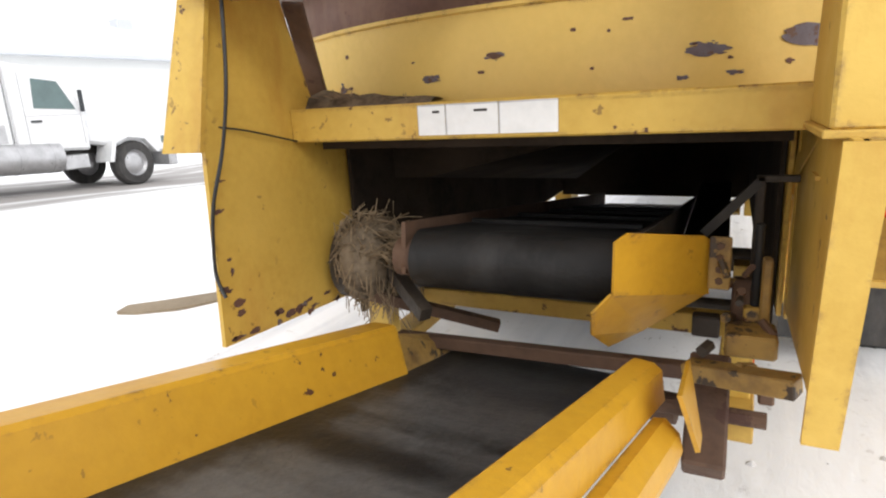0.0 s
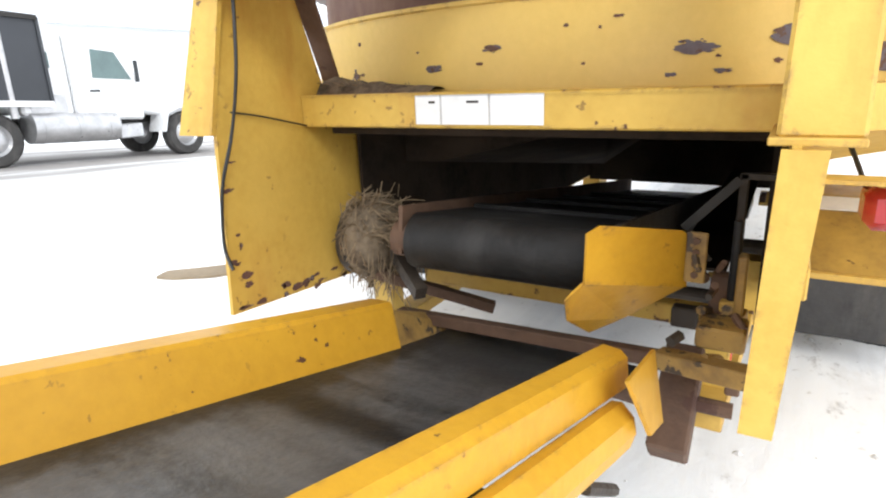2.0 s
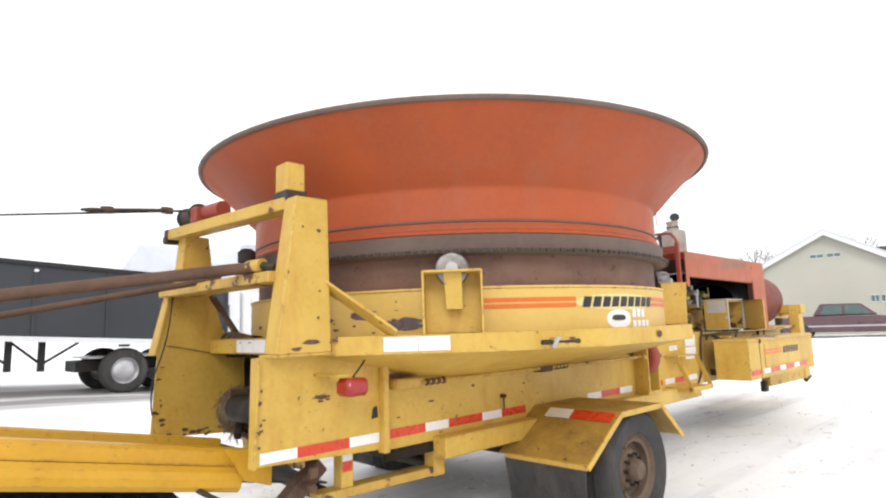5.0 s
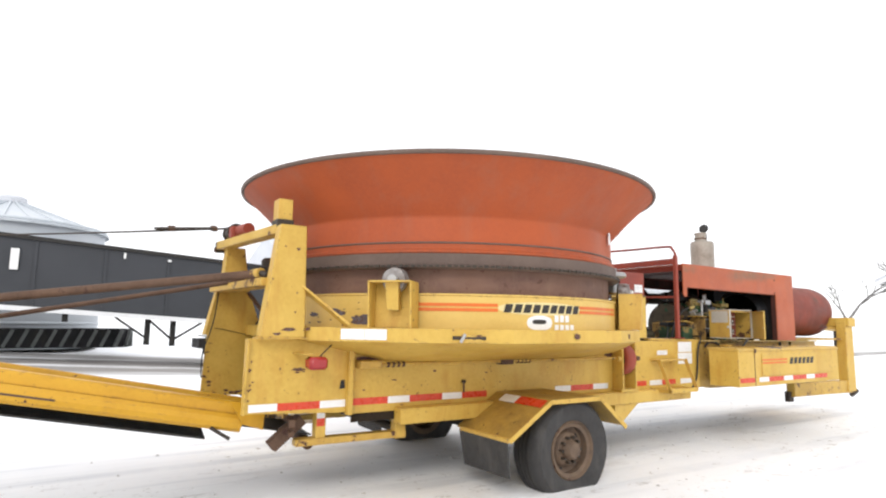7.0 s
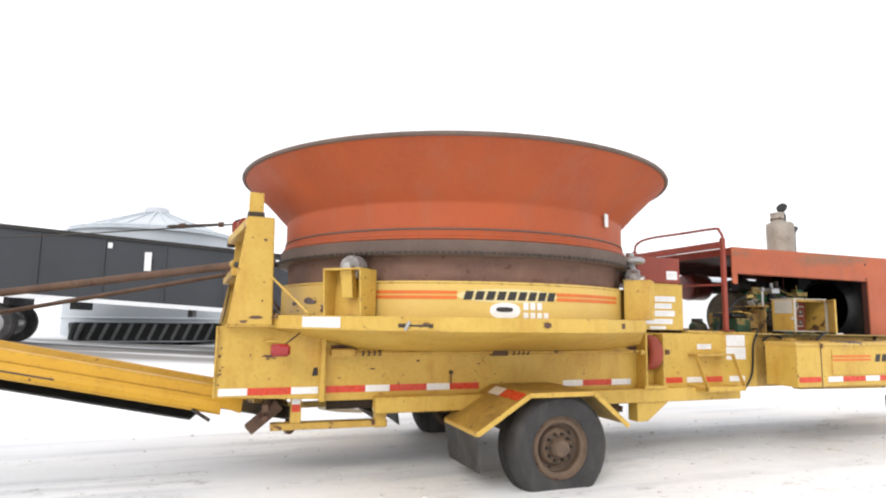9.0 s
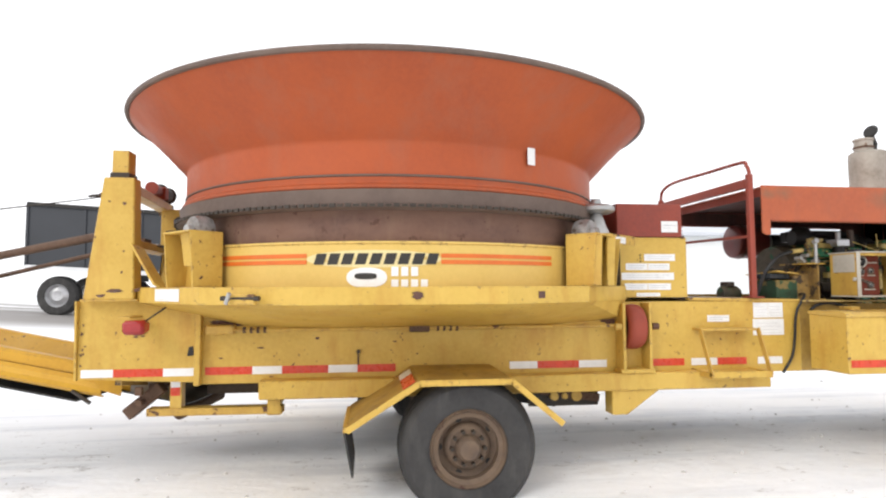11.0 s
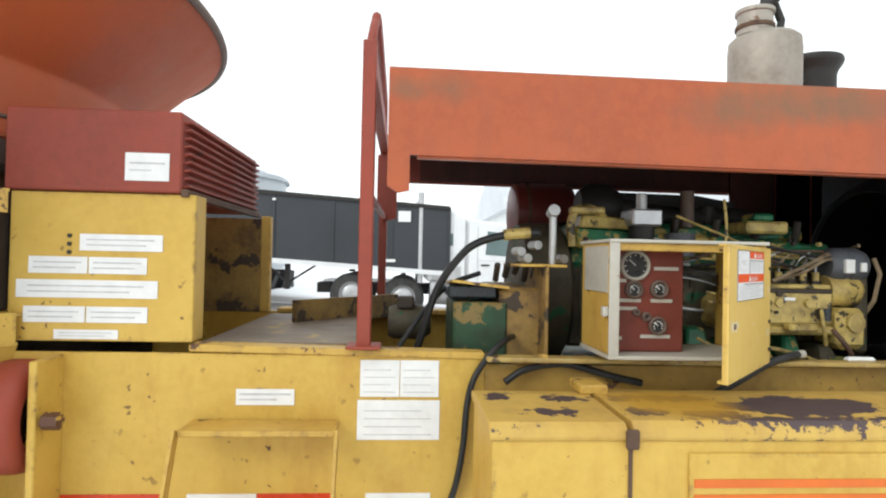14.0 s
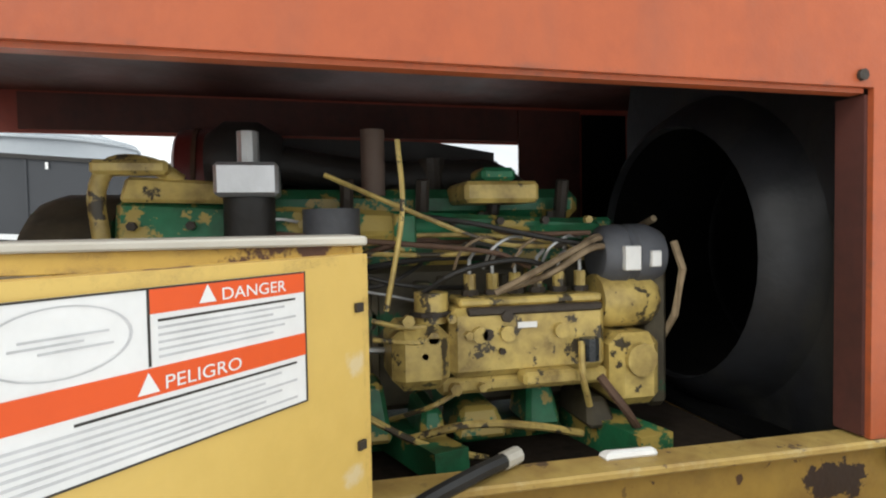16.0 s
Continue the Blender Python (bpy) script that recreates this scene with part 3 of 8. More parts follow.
bm = hexa(B(), [(-0.60, 0.05, 1.44), (-0.47, 0.05, 1.44), (-0.47, 0.25, 1.44), (-0.60, 0.25, 1.44)],
          [(-0.54, 0.06, 1.745), (-0.44, 0.06, 1.745), (-0.44, 0.20, 1.745), (-0.54, 0.20, 1.745)], 0.005)
part("post", bm, YELLOW, grinder, "tapered yellow post")
bm = beam(B(), (0.60, 0.17, 1.765), (-0.56, 0.05, 1.765), 0.10, 0.06, bevel=0.004)
part("cross_beam", bm, YELLOW, grinder)
bm = beam(B(), (0.60, 0.12, 1.42), (-0.62, 0.06, 1.42), 0.16, 0.05, bevel=0.004)
part("cross_beam", bm, YELLOW_WORN, grinder)
bm = beam(B(), (0.655, 0.30, 1.385), (0.905, 0.525, 1.14), 0.014, 0.10, up=(0.6, -0.7, 0.6), bevel=0.002)
part("brace", bm, YELLOW, grinder)
# twin of the yellow brace; RUSTY gives it the dark of its shaded face
bm = beam(B(), (-0.545, 0.27, 1.40), (-0.655, 0.50, 1.14), 0.014, 0.055, up=(-0.6, -0.7, 0.6), bevel=0.002)
part("brace", bm, RUSTY, grinder, "brace behind the post, brown for its shaded face")
# motor, sprocket and shelf are added to darken the greasy, shaded gap here
part("added_motor", lathe(B(), [(0, 1.44), (0.055, 1.44), (0.06, 1.45), (0.06, 1.51), (0.035, 1.515), (0.035, 1.57), (0.05, 1.575), (0.05, 1.63), (0.03, 1.65), (0, 1.65)], (-0.15, 0.30, 0), "z", 20), GREASE, grinder, "added dark motor shape in the greasy, shaded gap", smooth=True)
bm = B()
lathe(bm, [(0, 1.522), (0.088, 1.522), (0.088, 1.548), (0, 1.548)], (-0.15, 0.30, 0), "z", 28)
for k in range(14):
    a = 2 * math.pi * k / 14
    box(bm, -0.15 + 0.092 * math.cos(a) - 0.008, -0.15 + 0.092 * math.cos(a) + 0.008, 0.30 + 0.092 * math.sin(a) - 0.008, 0.30 + 0.092 * math.sin(a) + 0.008, 1.525, 1.545)
part("added_sprocket", bm, GREASE, grinder)
part("added_shelf", box(B(), -0.24, -0.06, 0.13, 0.36, 1.430, 1.441, 0.002), GREASE, grinder)
part("pipe_lug", slab(B(), [(0.20, 1.446), (0.27, 1.446), (0.245, 1.478), (0.225, 1.478)], "y", 0.07, 0.08), YELLOW_WORN, grinder, "small lug under the pipe")
part("beam_end_plate", box(B(), -0.632, -0.575, 0.005, 0.09, 1.715, 1.80, 0.004), GREASE, grinder, "greasy cable guide at the beam's end")
part("beam_end_roller", rod(B(), (-0.60, -0.005, 1.735), (-0.60, 0.10, 1.735), 0.022, 12), RUSTY, grinder)


# roller brackets on the ring
def roller_bracket(deg, w=0.27):
    a = radians(deg)
    n = Vector((math.cos(a), math.sin(a), 0))
    t = Vector((-n.y, n.x, 0))
    o = TC + n * 1.445
    P = lambda r, s, z: o + n * r + t * s + Vector((0, 0, z))
    quad = [P(0.055, -w / 2, 1.14), P(0.055, w / 2, 1.14), P(0.035, w / 2, 1.425), P(0.035, -w / 2, 1.425)]
    br = part("roller_bracket", hexa(B(), [q - n * 0.005 for q in quad], [q + n * 0.005 for q in quad]), YELLOW, grinder)
    for s in (-w / 2, w / 2):
        quad = [P(0.0, s, 1.14), P(0.16, s, 1.14), P(0.18, s, 1.425), P(0.0, s, 1.425)]
        part("cheek", hexa(B(), [q - t * 0.005 for q in quad], [q + t * 0.005 for q in quad]), YELLOW, br)
    part("top_plate", hexa(B(), [P(0.0, -w / 2, 1.42), P(0.185, -w / 2, 1.42), P(0.185, w / 2, 1.42), P(0.0, w / 2, 1.42)],
                           [P(0.0, -w / 2, 1.43), P(0.185, -w / 2, 1.43), P(0.185, w / 2, 1.43), P(0.0, w / 2, 1.43)]), YELLOW, br)
    part("roller_arm", hexa(B(), [P(0.07, -0.03, 1.25), P(0.12, -0.03, 1.25), P(0.12, 0.045, 1.25), P(0.07, 0.045, 1.25)],
                            [P(0.09, -0.04, 1.425), P(0.14, -0.04, 1.425), P(0.14, 0.045, 1.425), P(0.09, 0.045, 1.425)]), YELLOW, br)
    if 0 < deg < 90:
        for s0, s1 in ((-w / 2 + 0.006, -0.05), (0.055, w / 2 - 0.006)):
            sm = (s0 + s1) / 2
            part("face_plate", hexa(B(), [P(0.16, s0, 1.142), P(0.185, sm, 1.142), P(0.16, s1, 1.142), P(0.152, s1, 1.142), P(0.177, sm, 1.142), P(0.152, s0, 1.142)],
                                    [P(0.165, s0, 1.419), P(0.195, sm, 1.419), P(0.165, s1, 1.419), P(0.157, s1, 1.419), P(0.187, sm, 1.419), P(0.157, s0, 1.419)]), YELLOW, br)
    c = P(0.05, 0, 1.44)
    prof = [(0, -0.05), (0.055, -0.05), (0.075, -0.045), (0.082, -0.02), (0.082, 0.02), (0.075, 0.045), (0.055, 0.05), (0, 0.05)]
    bm = lathe(B(), prof, (0, 0, 0), "x", 24)
    bmesh.ops.transform(bm, matrix=Matrix.Translation(c) @ Matrix.Rotation(a, 4, "Z"), verts=bm.verts)
    ro = part("roller", bm, ROLLER, br, "worn steel roller", smooth=True)
    bm = lathe(B(), [(0, 0), (0.03, 0), (0.03, 0.03), (0, 0.03)], (0, 0, 0), "x", 12)
    bmesh.ops.transform(bm, matrix=Matrix.Translation(P(0.10, 0, 1.44)) @ Matrix.Rotation(a, 4, "Z"), verts=bm.verts)
    part("axle_end", bm, GREY, ro)


for d in (-45.8, 45.0, 135.0):
    roller_bracket(d)

# conspicuity tape
def tape_run(y, ends, x=0.60, z=0.637, first="W", parent=None):
    for k, e in zip("WRWRWRWR" if first == "W" else "RWRWRWR", ends):
        part("tape_strip", box(B(), x, x + 0.003, y, e, z - 0.023, z + 0.023), WHITE if k == "W" else TAPE_RED, parent or wall_r)
        y = e


tape_run(0.0, [0.178, 0.457, 0.635], x=0.62, parent=cheek_r)
tape_run(0.69, [0.965, 1.14, 1.418, 1.595, 1.83], first="R")
tape_run(2.555, [2.737, 3.012, 3.20])
tape_run(3.455, [3.735], first="R")
tape_run(3.785, [3.968, 4.177], first="W")
tape_run(4.259, [4.436], first="W")


# wheels, fenders
def build_wheel(s):
    c = Vector((s * 1.17, 2.20, 0.27))
    w = 0.13
    tyre_prof = [(0.212, -w + 0.012), (0.235, -w + 0.002), (0.30, -w - 0.008), (0.33, -w - 0.012), (0.358, -w + 0.01), (0.372, -w + 0.045), (0.376, 0), (0.372, w - 0.045), (0.358, w - 0.01),
                 (0.33, w + 0.012), (0.30, w + 0.008), (0.235, w - 0.002), (0.212, w - 0.012)]
    wh = part("wheel", lathe(B(), [(0.165, -0.10), (0.214, -0.115), (0.214, 0.115), (0.165, 0.10)], c - Vector((s * 0.14, 0, 0)), "x", 48, closed=True), RIM, grinder, "rusty steel truck wheel", smooth=True)
    part("tyre", lathe(B(), tyre_prof, c - Vector((s * 0.14, 0, 0)), "x", 64, closed=True), TYRE, wh, "worn black tyre dusted with snow and dirt", smooth=True)
    bm = B()
    for sy in range(3):
        lathe(bm, [(0.3785, -0.006), (0.3785, 0.006), (0.37, 0.006), (0.37, -0.006)], c - Vector((s * (0.10 + 0.04 * sy), 0, 0)), "x", 48, closed=True)
    part("tread_groove", bm, BLACK, wh)
    disc = [(0.208, 0.0), (0.203, 0.018), (0.190, 0.0), (0.176, -0.06), (0.13, -0.078), (0.122, -0.045), (0.105, -0.030), (0.070, -0.030), (0.062, 0.02), (0.05, 0.035), (0, 0.04)]
    part("rim_disc", lathe(B(), [(r, s * h) for r, h in disc], c - Vector((s * 0.03, 0, 0)), "x", 48), RIM, wh, smooth=True)
    for k in range(10):
        a = 2 * math.pi * k / 10
        p = c + Vector((-s * 0.06, 0.09 * math.cos(a), 0.09 * math.sin(a)))
        part("wheel_nut", rod(B(), p, p + Vector((s * 0.035, 0, 0)), 0.011, 6), GREASE, wh)
    for k in range(5):
        a = 2 * math.pi * (k + 0.5) / 5
        p = c + Vector((-s * 0.112, 0.152 * math.cos(a), 0.152 * math.sin(a)))
        part("hand_hole", rod(B(), p, p + Vector((s * 0.012, 0, 0)), 0.019, 10), BLACK, wh)


def build_fender(s):
    top = [(1.555, 0.415), (1.93, 0.648), (2.425, 0.648), (2.70, 0.418)]
    bm = B()
    a = [bm.verts.new((s * 0.60, y, z)) for y, z in top]
    b = [bm.verts.new((s * 1.225, y, z)) for y, z in top]
    for k in range(3):
        bm.faces.new((a[k], a[k + 1], b[k + 1], b[k]))
    shell(bm, 0.006)
    f = part("fender", bm, GRIMY, grinder, "yellow fender browned with road dirt")
    bm = B()
    for (y0, z0), (y1, z1) in zip(top, top[1:]):
        beam(bm, (s * 1.222, y0, z0 - 0.014), (s * 1.222, y1, z1 - 0.014), 0.008, 0.032)
    part("lip", bm, YELLOW, f)
    part("flap_strip", box(B(), min(s * 0.66, s * 1.22), max(s * 0.66, s * 1.22), 1.535, 1.56, 0.392, 0.42, 0.003), YELLOW_WORN, f)
    bm = hexa(B(), [(s * 0.66, 1.535, 0.40), (s * 1.215, 1.535, 0.40), (s * 1.215, 1.545, 0.40), (s * 0.66, 1.545, 0.40)],
              [(s * 0.67, 1.575, 0.15), (s * 1.18, 1.58, 0.155), (s * 1.18, 1.59, 0.155), (s * 0.67, 1.585, 0.15)])
    part("mud_flap", bm, TYRE, f, "black rubber mud flap")
    if s > 0:
        d = Vector((0, 0.83, 0.52)).normalized()
        for x0, x1, m in ((0.74, 0.92, WHITE), (0.92, 1.20, TAPE_RED)):
            part("tape_strip", hexa(B(), [(x0, 1.845, 0.600), (x1, 1.845, 0.600), (x1, 1.91, 0.641), (x0, 1.91, 0.641)],
                                    [(x0, 1.842, 0.605), (x1, 1.842, 0.605), (x1, 1.907, 0.646), (x0, 1.907, 0.646)]), m, f)


for s in (1, -1):
    build_wheel(s)
    build_fender(s)
bm = B()
rod(bm, (-1.0, 2.18, 0.30), (1.0, 2.18, 0.30), 0.06)
part("axle", bm, GREASE, grinder)

# low steel frame below the rear plate
for s in (1, -1):
    part("lower_rail", beam(B(), (s * 0.495, 0.34, 0.388), (s * 0.52, 1.14, 0.388), 0.09, 0.045, bevel=0.003), YELLOW_WORN, grinder)
for s in (1, -1):
    part("frame_leg", box(B(), s * 0.50 - 0.035, s * 0.50 + 0.035, 0.47, 0.54, 0.40, 0.60, 0.003), YELLOW, grinder)
    part("frame_leg", box(B(), s * 0.53 - 0.04, s * 0.53 + 0.04, 1.05, 1.13, 0.36, 0.58, 0.003), YELLOW, grinder)
part("cross_tube", rod(B(), (-0.52, 1.09, 0.42), (0.52, 1.09, 0.42), 0.03), GREASE, grinder)
for a, m in ((0.0, WHITE), (0.05, TAPE_RED)):
    part("tape_strip", box(B(), 0.535, 0.538, 0.475, 0.53, 0.535 - a, 0.585 - a), m, grinder)


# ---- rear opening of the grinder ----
# added panels close the tunnel; their black holds its shade as well as dirt
part("tunnel_liner", box(B(), 0.572, 0.584, 0.70, 3.2, 0.50, 1.05), TUNNEL, grinder, "added lining, black for the tunnel's shade and dirt")
part("tunnel_liner", box(B(), -0.584, -0.572, 0.50, 3.2, 0.50, 1.05), TUNNEL, grinder, "added lining, black for the tunnel's shade and dirt")
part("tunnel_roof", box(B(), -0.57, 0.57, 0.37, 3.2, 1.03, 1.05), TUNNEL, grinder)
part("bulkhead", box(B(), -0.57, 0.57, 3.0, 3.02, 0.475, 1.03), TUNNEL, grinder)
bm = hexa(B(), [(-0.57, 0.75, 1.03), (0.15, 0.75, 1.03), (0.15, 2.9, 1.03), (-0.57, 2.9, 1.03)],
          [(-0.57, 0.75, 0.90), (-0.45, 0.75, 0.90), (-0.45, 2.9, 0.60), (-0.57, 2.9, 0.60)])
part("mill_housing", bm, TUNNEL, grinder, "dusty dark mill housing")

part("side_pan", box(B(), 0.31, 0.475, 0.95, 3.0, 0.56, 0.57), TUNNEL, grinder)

# inner belt that carries the feed out to the conveyor
inner = thing("under_belt", (0.05, 1.5, 0.6), "black rubber belt running over a drum in the tunnel", "conveyor belt")
n_seg = 14
loop = [(0.30 + 0.075 * math.sin(-a), 0.757 + 0.075 * math.cos(a)) for a in [math.pi * k / n_seg for k in range(n_seg + 1)]]
loop = [(0.30, 0.832)] + [(0.30 - 0.075 * math.sin(a), 0.757 + 0.075 * math.cos(a)) for a in [math.pi * k / n_seg for k in range(1, n_seg)]] + [(0.30, 0.682), (2.95, 0.30), (3.02, 0.37), (2.95, 0.43)]
part("belt", slab(B(), loop, "x", -0.24, 0.27), BELT, inner, "worn black rubber belt", smooth=True)
for k in range(4):
    y = 0.62 + 0.42 * k
    z = 0.832 - (y - 0.30) * 0.1517 + 0.004
    part("cleat", beam(B(), (-0.23, y, z), (0.26, y, z), 0.02, 0.016), BELT, inner)
for s, x in ((-1, -0.27), (1, 0.30)):
    part("bearing", lathe(B(), [(0, -0.03), (0.05, -0.03), (0.05, 0.02), (0.03, 0.03), (0, 0.03)], (x, 0.30, 0.757), "x", 14), RUSTY, inner, smooth=True)
    part("side_board", beam(B(), (x, 0.26, 0.79), (x, 2.9, 0.44), 0.012, 0.13), GREASE if s > 0 else RUSTY, inner)

# deflector flap
flap = thing("deflector_flap", (0.34, 0.27, 0.56), "bent golden yellow steel deflector plate beside the belt", "steel plate")


def sheet(name, quad, off, mat, parent, label="", bevel=0.0):
    quad = [Vector(q) for q in quad]
    nrm = (quad[1] - quad[0]).cross(quad[-1] - quad[0]).normalized() * off
    return part(name, hexa(B(), quad, [q + nrm for q in quad], bevel), mat, parent, label)


sheet("upper_plate", [(0.261, 0.156, 0.750), (0.428, 0.40, 0.690), (0.430, 0.385, 0.815), (0.415, 0.365, 0.832), (0.285, 0.180, 0.873), (0.263, 0.156, 0.858)], 0.006, GUARD, flap)
sheet("lower_plate", [(0.261, 0.156, 0.748), (0.428, 0.40, 0.688), (0.30, 0.36, 0.60), (0.225, 0.34, 0.556), (0.214, 0.20, 0.64), (0.222, 0.160, 0.702)], 0.006, GUARD, flap)

# rusty frame members behind the conveyor's foot
part("cross_bar", beam(B(), (-0.40, 0.42, 0.47), (0.44, 0.33, 0.53), 0.035, 0.035, bevel=0.003), RUSTY, grinder)
part("cross_bar", beam(B(), (-0.40, 0.60, 0.55), (0.56, 0.46, 0.60), 0.05, 0.05, bevel=0.003), YELLOW_WORN, grinder)
part("cross_bar", beam(B(), (0.40, 0.28, 0.555), (0.60, 0.20, 0.585), 0.05, 0.04, bevel=0.003), DIRTYEL, grinder)
part("brace", beam(B(), (-0.47, 0.36, 0.62), (-0.12, 0.52, 0.50), 0.035, 0.03), RUSTY, grinder)
part("brace", beam(B(), (-0.46, 0.44, 0.72), (-0.24, 0.30, 0.60), 0.035, 0.04), GREASE, grinder)
part("bracket_bar", box(B(), 0.515, 0.535, 0.49, 0.51, 0.60, 0.945, 0.003), GREASE, grinder)
part("bracket_bar", box(B(), 0.515, 0.60, 0.49, 0.51, 0.93, 0.945, 0.002), GREASE, grinder)
part("tension_rod", rod(B(), (0.527, 0.42, 0.64), (0.527, 0.42, 0.85), 0.010, 10), BELT, grinder, "dark grey tension rod", smooth=True)
part("rod_foot", box(B(), 0.505, 0.545, 0.395, 0.44, 0.615, 0.665, 0.004), YELLOW_WORN, grinder)
part("strap", beam(B(), (0.415, 0.41, 0.825), (0.520, 0.43, 0.94), 0.006, 0.020), BLACK, grinder, "black rubber strap")
part("slotted_plate", box(B(), 0.430, 0.474, 0.355, 0.365, 0.715, 0.832, 0.003), DIRTYEL, grinder, "rusty slotted adjuster plate")
for k in range(4):
    part("slot_bolt", rod(B(), (0.452, 0.356, 0.735 + 0.026 * k), (0.452, 0.349, 0.735 + 0.026 * k), 0.008, 6), RUSTY, grinder)
part("bearing_block", box(B(), 0.47, 0.57, 0.30, 0.40, 0.585, 0.635, 0.006), DIRTYEL, grinder)
part("channel_stub", beam(B(), (0.445, 0.40, 0.53), (0.445, 0.20, 0.365), 0.085, 0.075, bevel=0.006), RUSTY, grinder, "rusty square steel channel stub")
rb = random.Random(8)
for i in range(16):
    y, z = rb.uniform(0.26, 0.50), rb.uniform(0.56, 0.80)
    x = rb.uniform(0.44, 0.56)
    part("loose_bolt", rod(B(), (x, y, z), (x + rb.uniform(-0.03, 0.03), y - 0.03, z + rb.uniform(-0.03, 0.03)), rb.uniform(0.006, 0.014), 6), rb.choice((RUSTY, GREASE, DIRTYEL)), grinder)
for x, y, z, w, h in ((0.50, 0.44, 0.66, 0.04, 0.12), (0.545, 0.40, 0.70, 0.02, 0.16), (0.43, 0.44, 0.60, 0.06, 0.05), (0.555, 0.30, 0.52, 0.03, 0.05)):
    part("bracket_lug", box(B(), x - w / 2, x + w / 2, y - 0.02, y + 0.02, z - h / 2, z + h / 2, 0.004), rb.choice((RUSTY, GREASE, DIRTYEL)), grinder)
part("cross_pin", rod(B(), (0.34, 0.30, 0.45), (0.56, 0.30, 0.45), 0.018, 10), RUSTY, grinder)
part("ground_rod", rod(B(), (0.371, -0.16, 0.504), (0.392, -0.045, 0.428), 0.012, 8), GREASE, grinder)

# straw wound round the drive pulley
clump = thing("straw_clump", (-0.5, 0.42, 0.6), "tangle of dry straw wound round a pulley", "straw")
part("pulley", lathe(B(), [(0, -0.05), (0.115, -0.05), (0.12, 0), (0.115, 0.05), (0, 0.05)], (-0.50, 0.43, 0.70), "x", 24), GREASE, clump, smooth=True)
bm = B()
rng = random.Random(4)
for i in range(900):
    a = rng.uniform(0, 2 * math.pi)
    r = 0.125 * math.sqrt(rng.random())
    side = rng.uniform(-0.065, 0.075) * (1 - 0.4 * r / 0.135)
    p = Vector((-0.48 + side, 0.42 + r * math.cos(a), 0.71 + 1.1 * r * math.sin(a)))
    d = Vector((rng.gauss(0, 0.35), -math.sin(a) + rng.gauss(0, 0.35), math.cos(a) + rng.gauss(0, 0.35))).normalized()
    half = rng.uniform(0.02, 0.05)
    tube(bm, [p - d * half, p + Vector((rng.gauss(0, 0.006), rng.gauss(0, 0.006), 0.004)), p + d * half], 0.0018, 3, cap=False)
for i in range(240):
    p = Vector((-0.45 + rng.uniform(-0.05, 0.10), 0.42 + rng.uniform(-0.10, 0.12), 0.60 + rng.uniform(-0.02, 0.16)))
    tube(bm, [p, p + Vector((rng.gauss(0, 0.02), rng.gauss(0, 0.02), -rng.uniform(0.03, 0.11)))], 0.0014, 3, cap=False)
for i in range(260):
    u = rng.random()
    p = Vector((-0.42 + 0.18 * u, 0.40 + rng.gauss(0, 0.035), 0.76 - 0.03 * u + rng.gauss(0, 0.03 - 0.015 * u)))
    d = Vector((1, rng.gauss(0, 0.35), rng.gauss(-0.1, 0.35))).normalized() * rng.uniform(0.02, 0.05)
    tube(bm, [p - d, p + Vector((0, 0, 0.004)), p + d], 0.0017, 3, cap=False)
for i in range(22):
    a = rng.uniform(0.5, 5.8)
    p = Vector((-0.48 + rng.uniform(-0.05, 0.06), 0.42 + 0.125 * math.cos(a), 0.71 + 0.135 * math.sin(a)))
    d = Vector((rng.gauss(0, 0.5), math.cos(a), math.sin(a) - 0.3)).normalized() * rng.uniform(0.02, 0.05)
    tube(bm, [p, p + d], 0.0015, 3, cap=False)
tagged(part("straw", bm, STRAW, clump), kind="stuff")
part("mud_core", lathe(B(), [(0, -0.05), (0.10, -0.05), (0.125, -0.03), (0.13, 0.02), (0.10, 0.05), (0.06, 0.07), (0, 0.075)], (-0.47, 0.42, 0.71), "x", 14), MUD, clump, "packed straw and dust", smooth=True)

def chaff_heap(x0, x1, y0, y1, z, high, seed):
    """A low uneven heap of dusty chaff with loose stalks."""
    r = random.Random(seed)
    bm = B()
    n = 14
    grid = []
    for i in range(n + 1):
        row = []
        for j in range(7):
            u, v = i / n, j / 6
            lump = max(0.0, math.sin(math.pi * min(1, v * 1.1))) * (0.35 + 0.65 * (1 - u)) * high * (0.7 + 0.6 * noise.noise(Vector((u * 5, v * 4, seed))))
            row.append(bm.verts.new((x0 + (x1 - x0) * u, y0 + (y1 - y0) * v, z + max(0.0, lump) - 0.001)))
        grid.append(row)
    for a, b in zip(grid, grid[1:]):
        for j in range(6):
            bm.faces.new((a[j], b[j], b[j + 1], a[j + 1]))
    heap = thing("chaff_heap", ((x0 + x1) / 2, (y0 + y1) / 2, z), "dusty heap of chaff caught on a steel ledge", "chaff", kind="stuff")
    part("heap", bm, MUD, heap, smooth=True)
    st = B()
    for i in range(70):
        u, v = r.random() ** 1.4, r.uniform(0.2, 0.8)
        p = Vector((x0 + (x1 - x0) * u, y0 + (y1 - y0) * v, z + high * 0.5 * (1 - u)))
        d = Vector((r.gauss(0, 1), r.gauss(0, 1), r.gauss(0, 0.3))).normalized() * r.uniform(0.012, 0.035)
        tube(st, [p - d, p + d], 0.0014, 3, cap=False)
    part("stalks", st, STRAW, heap)


chaff_heap(-0.60, -0.22, 0.345, 0.47, 1.141, 0.06, 3)

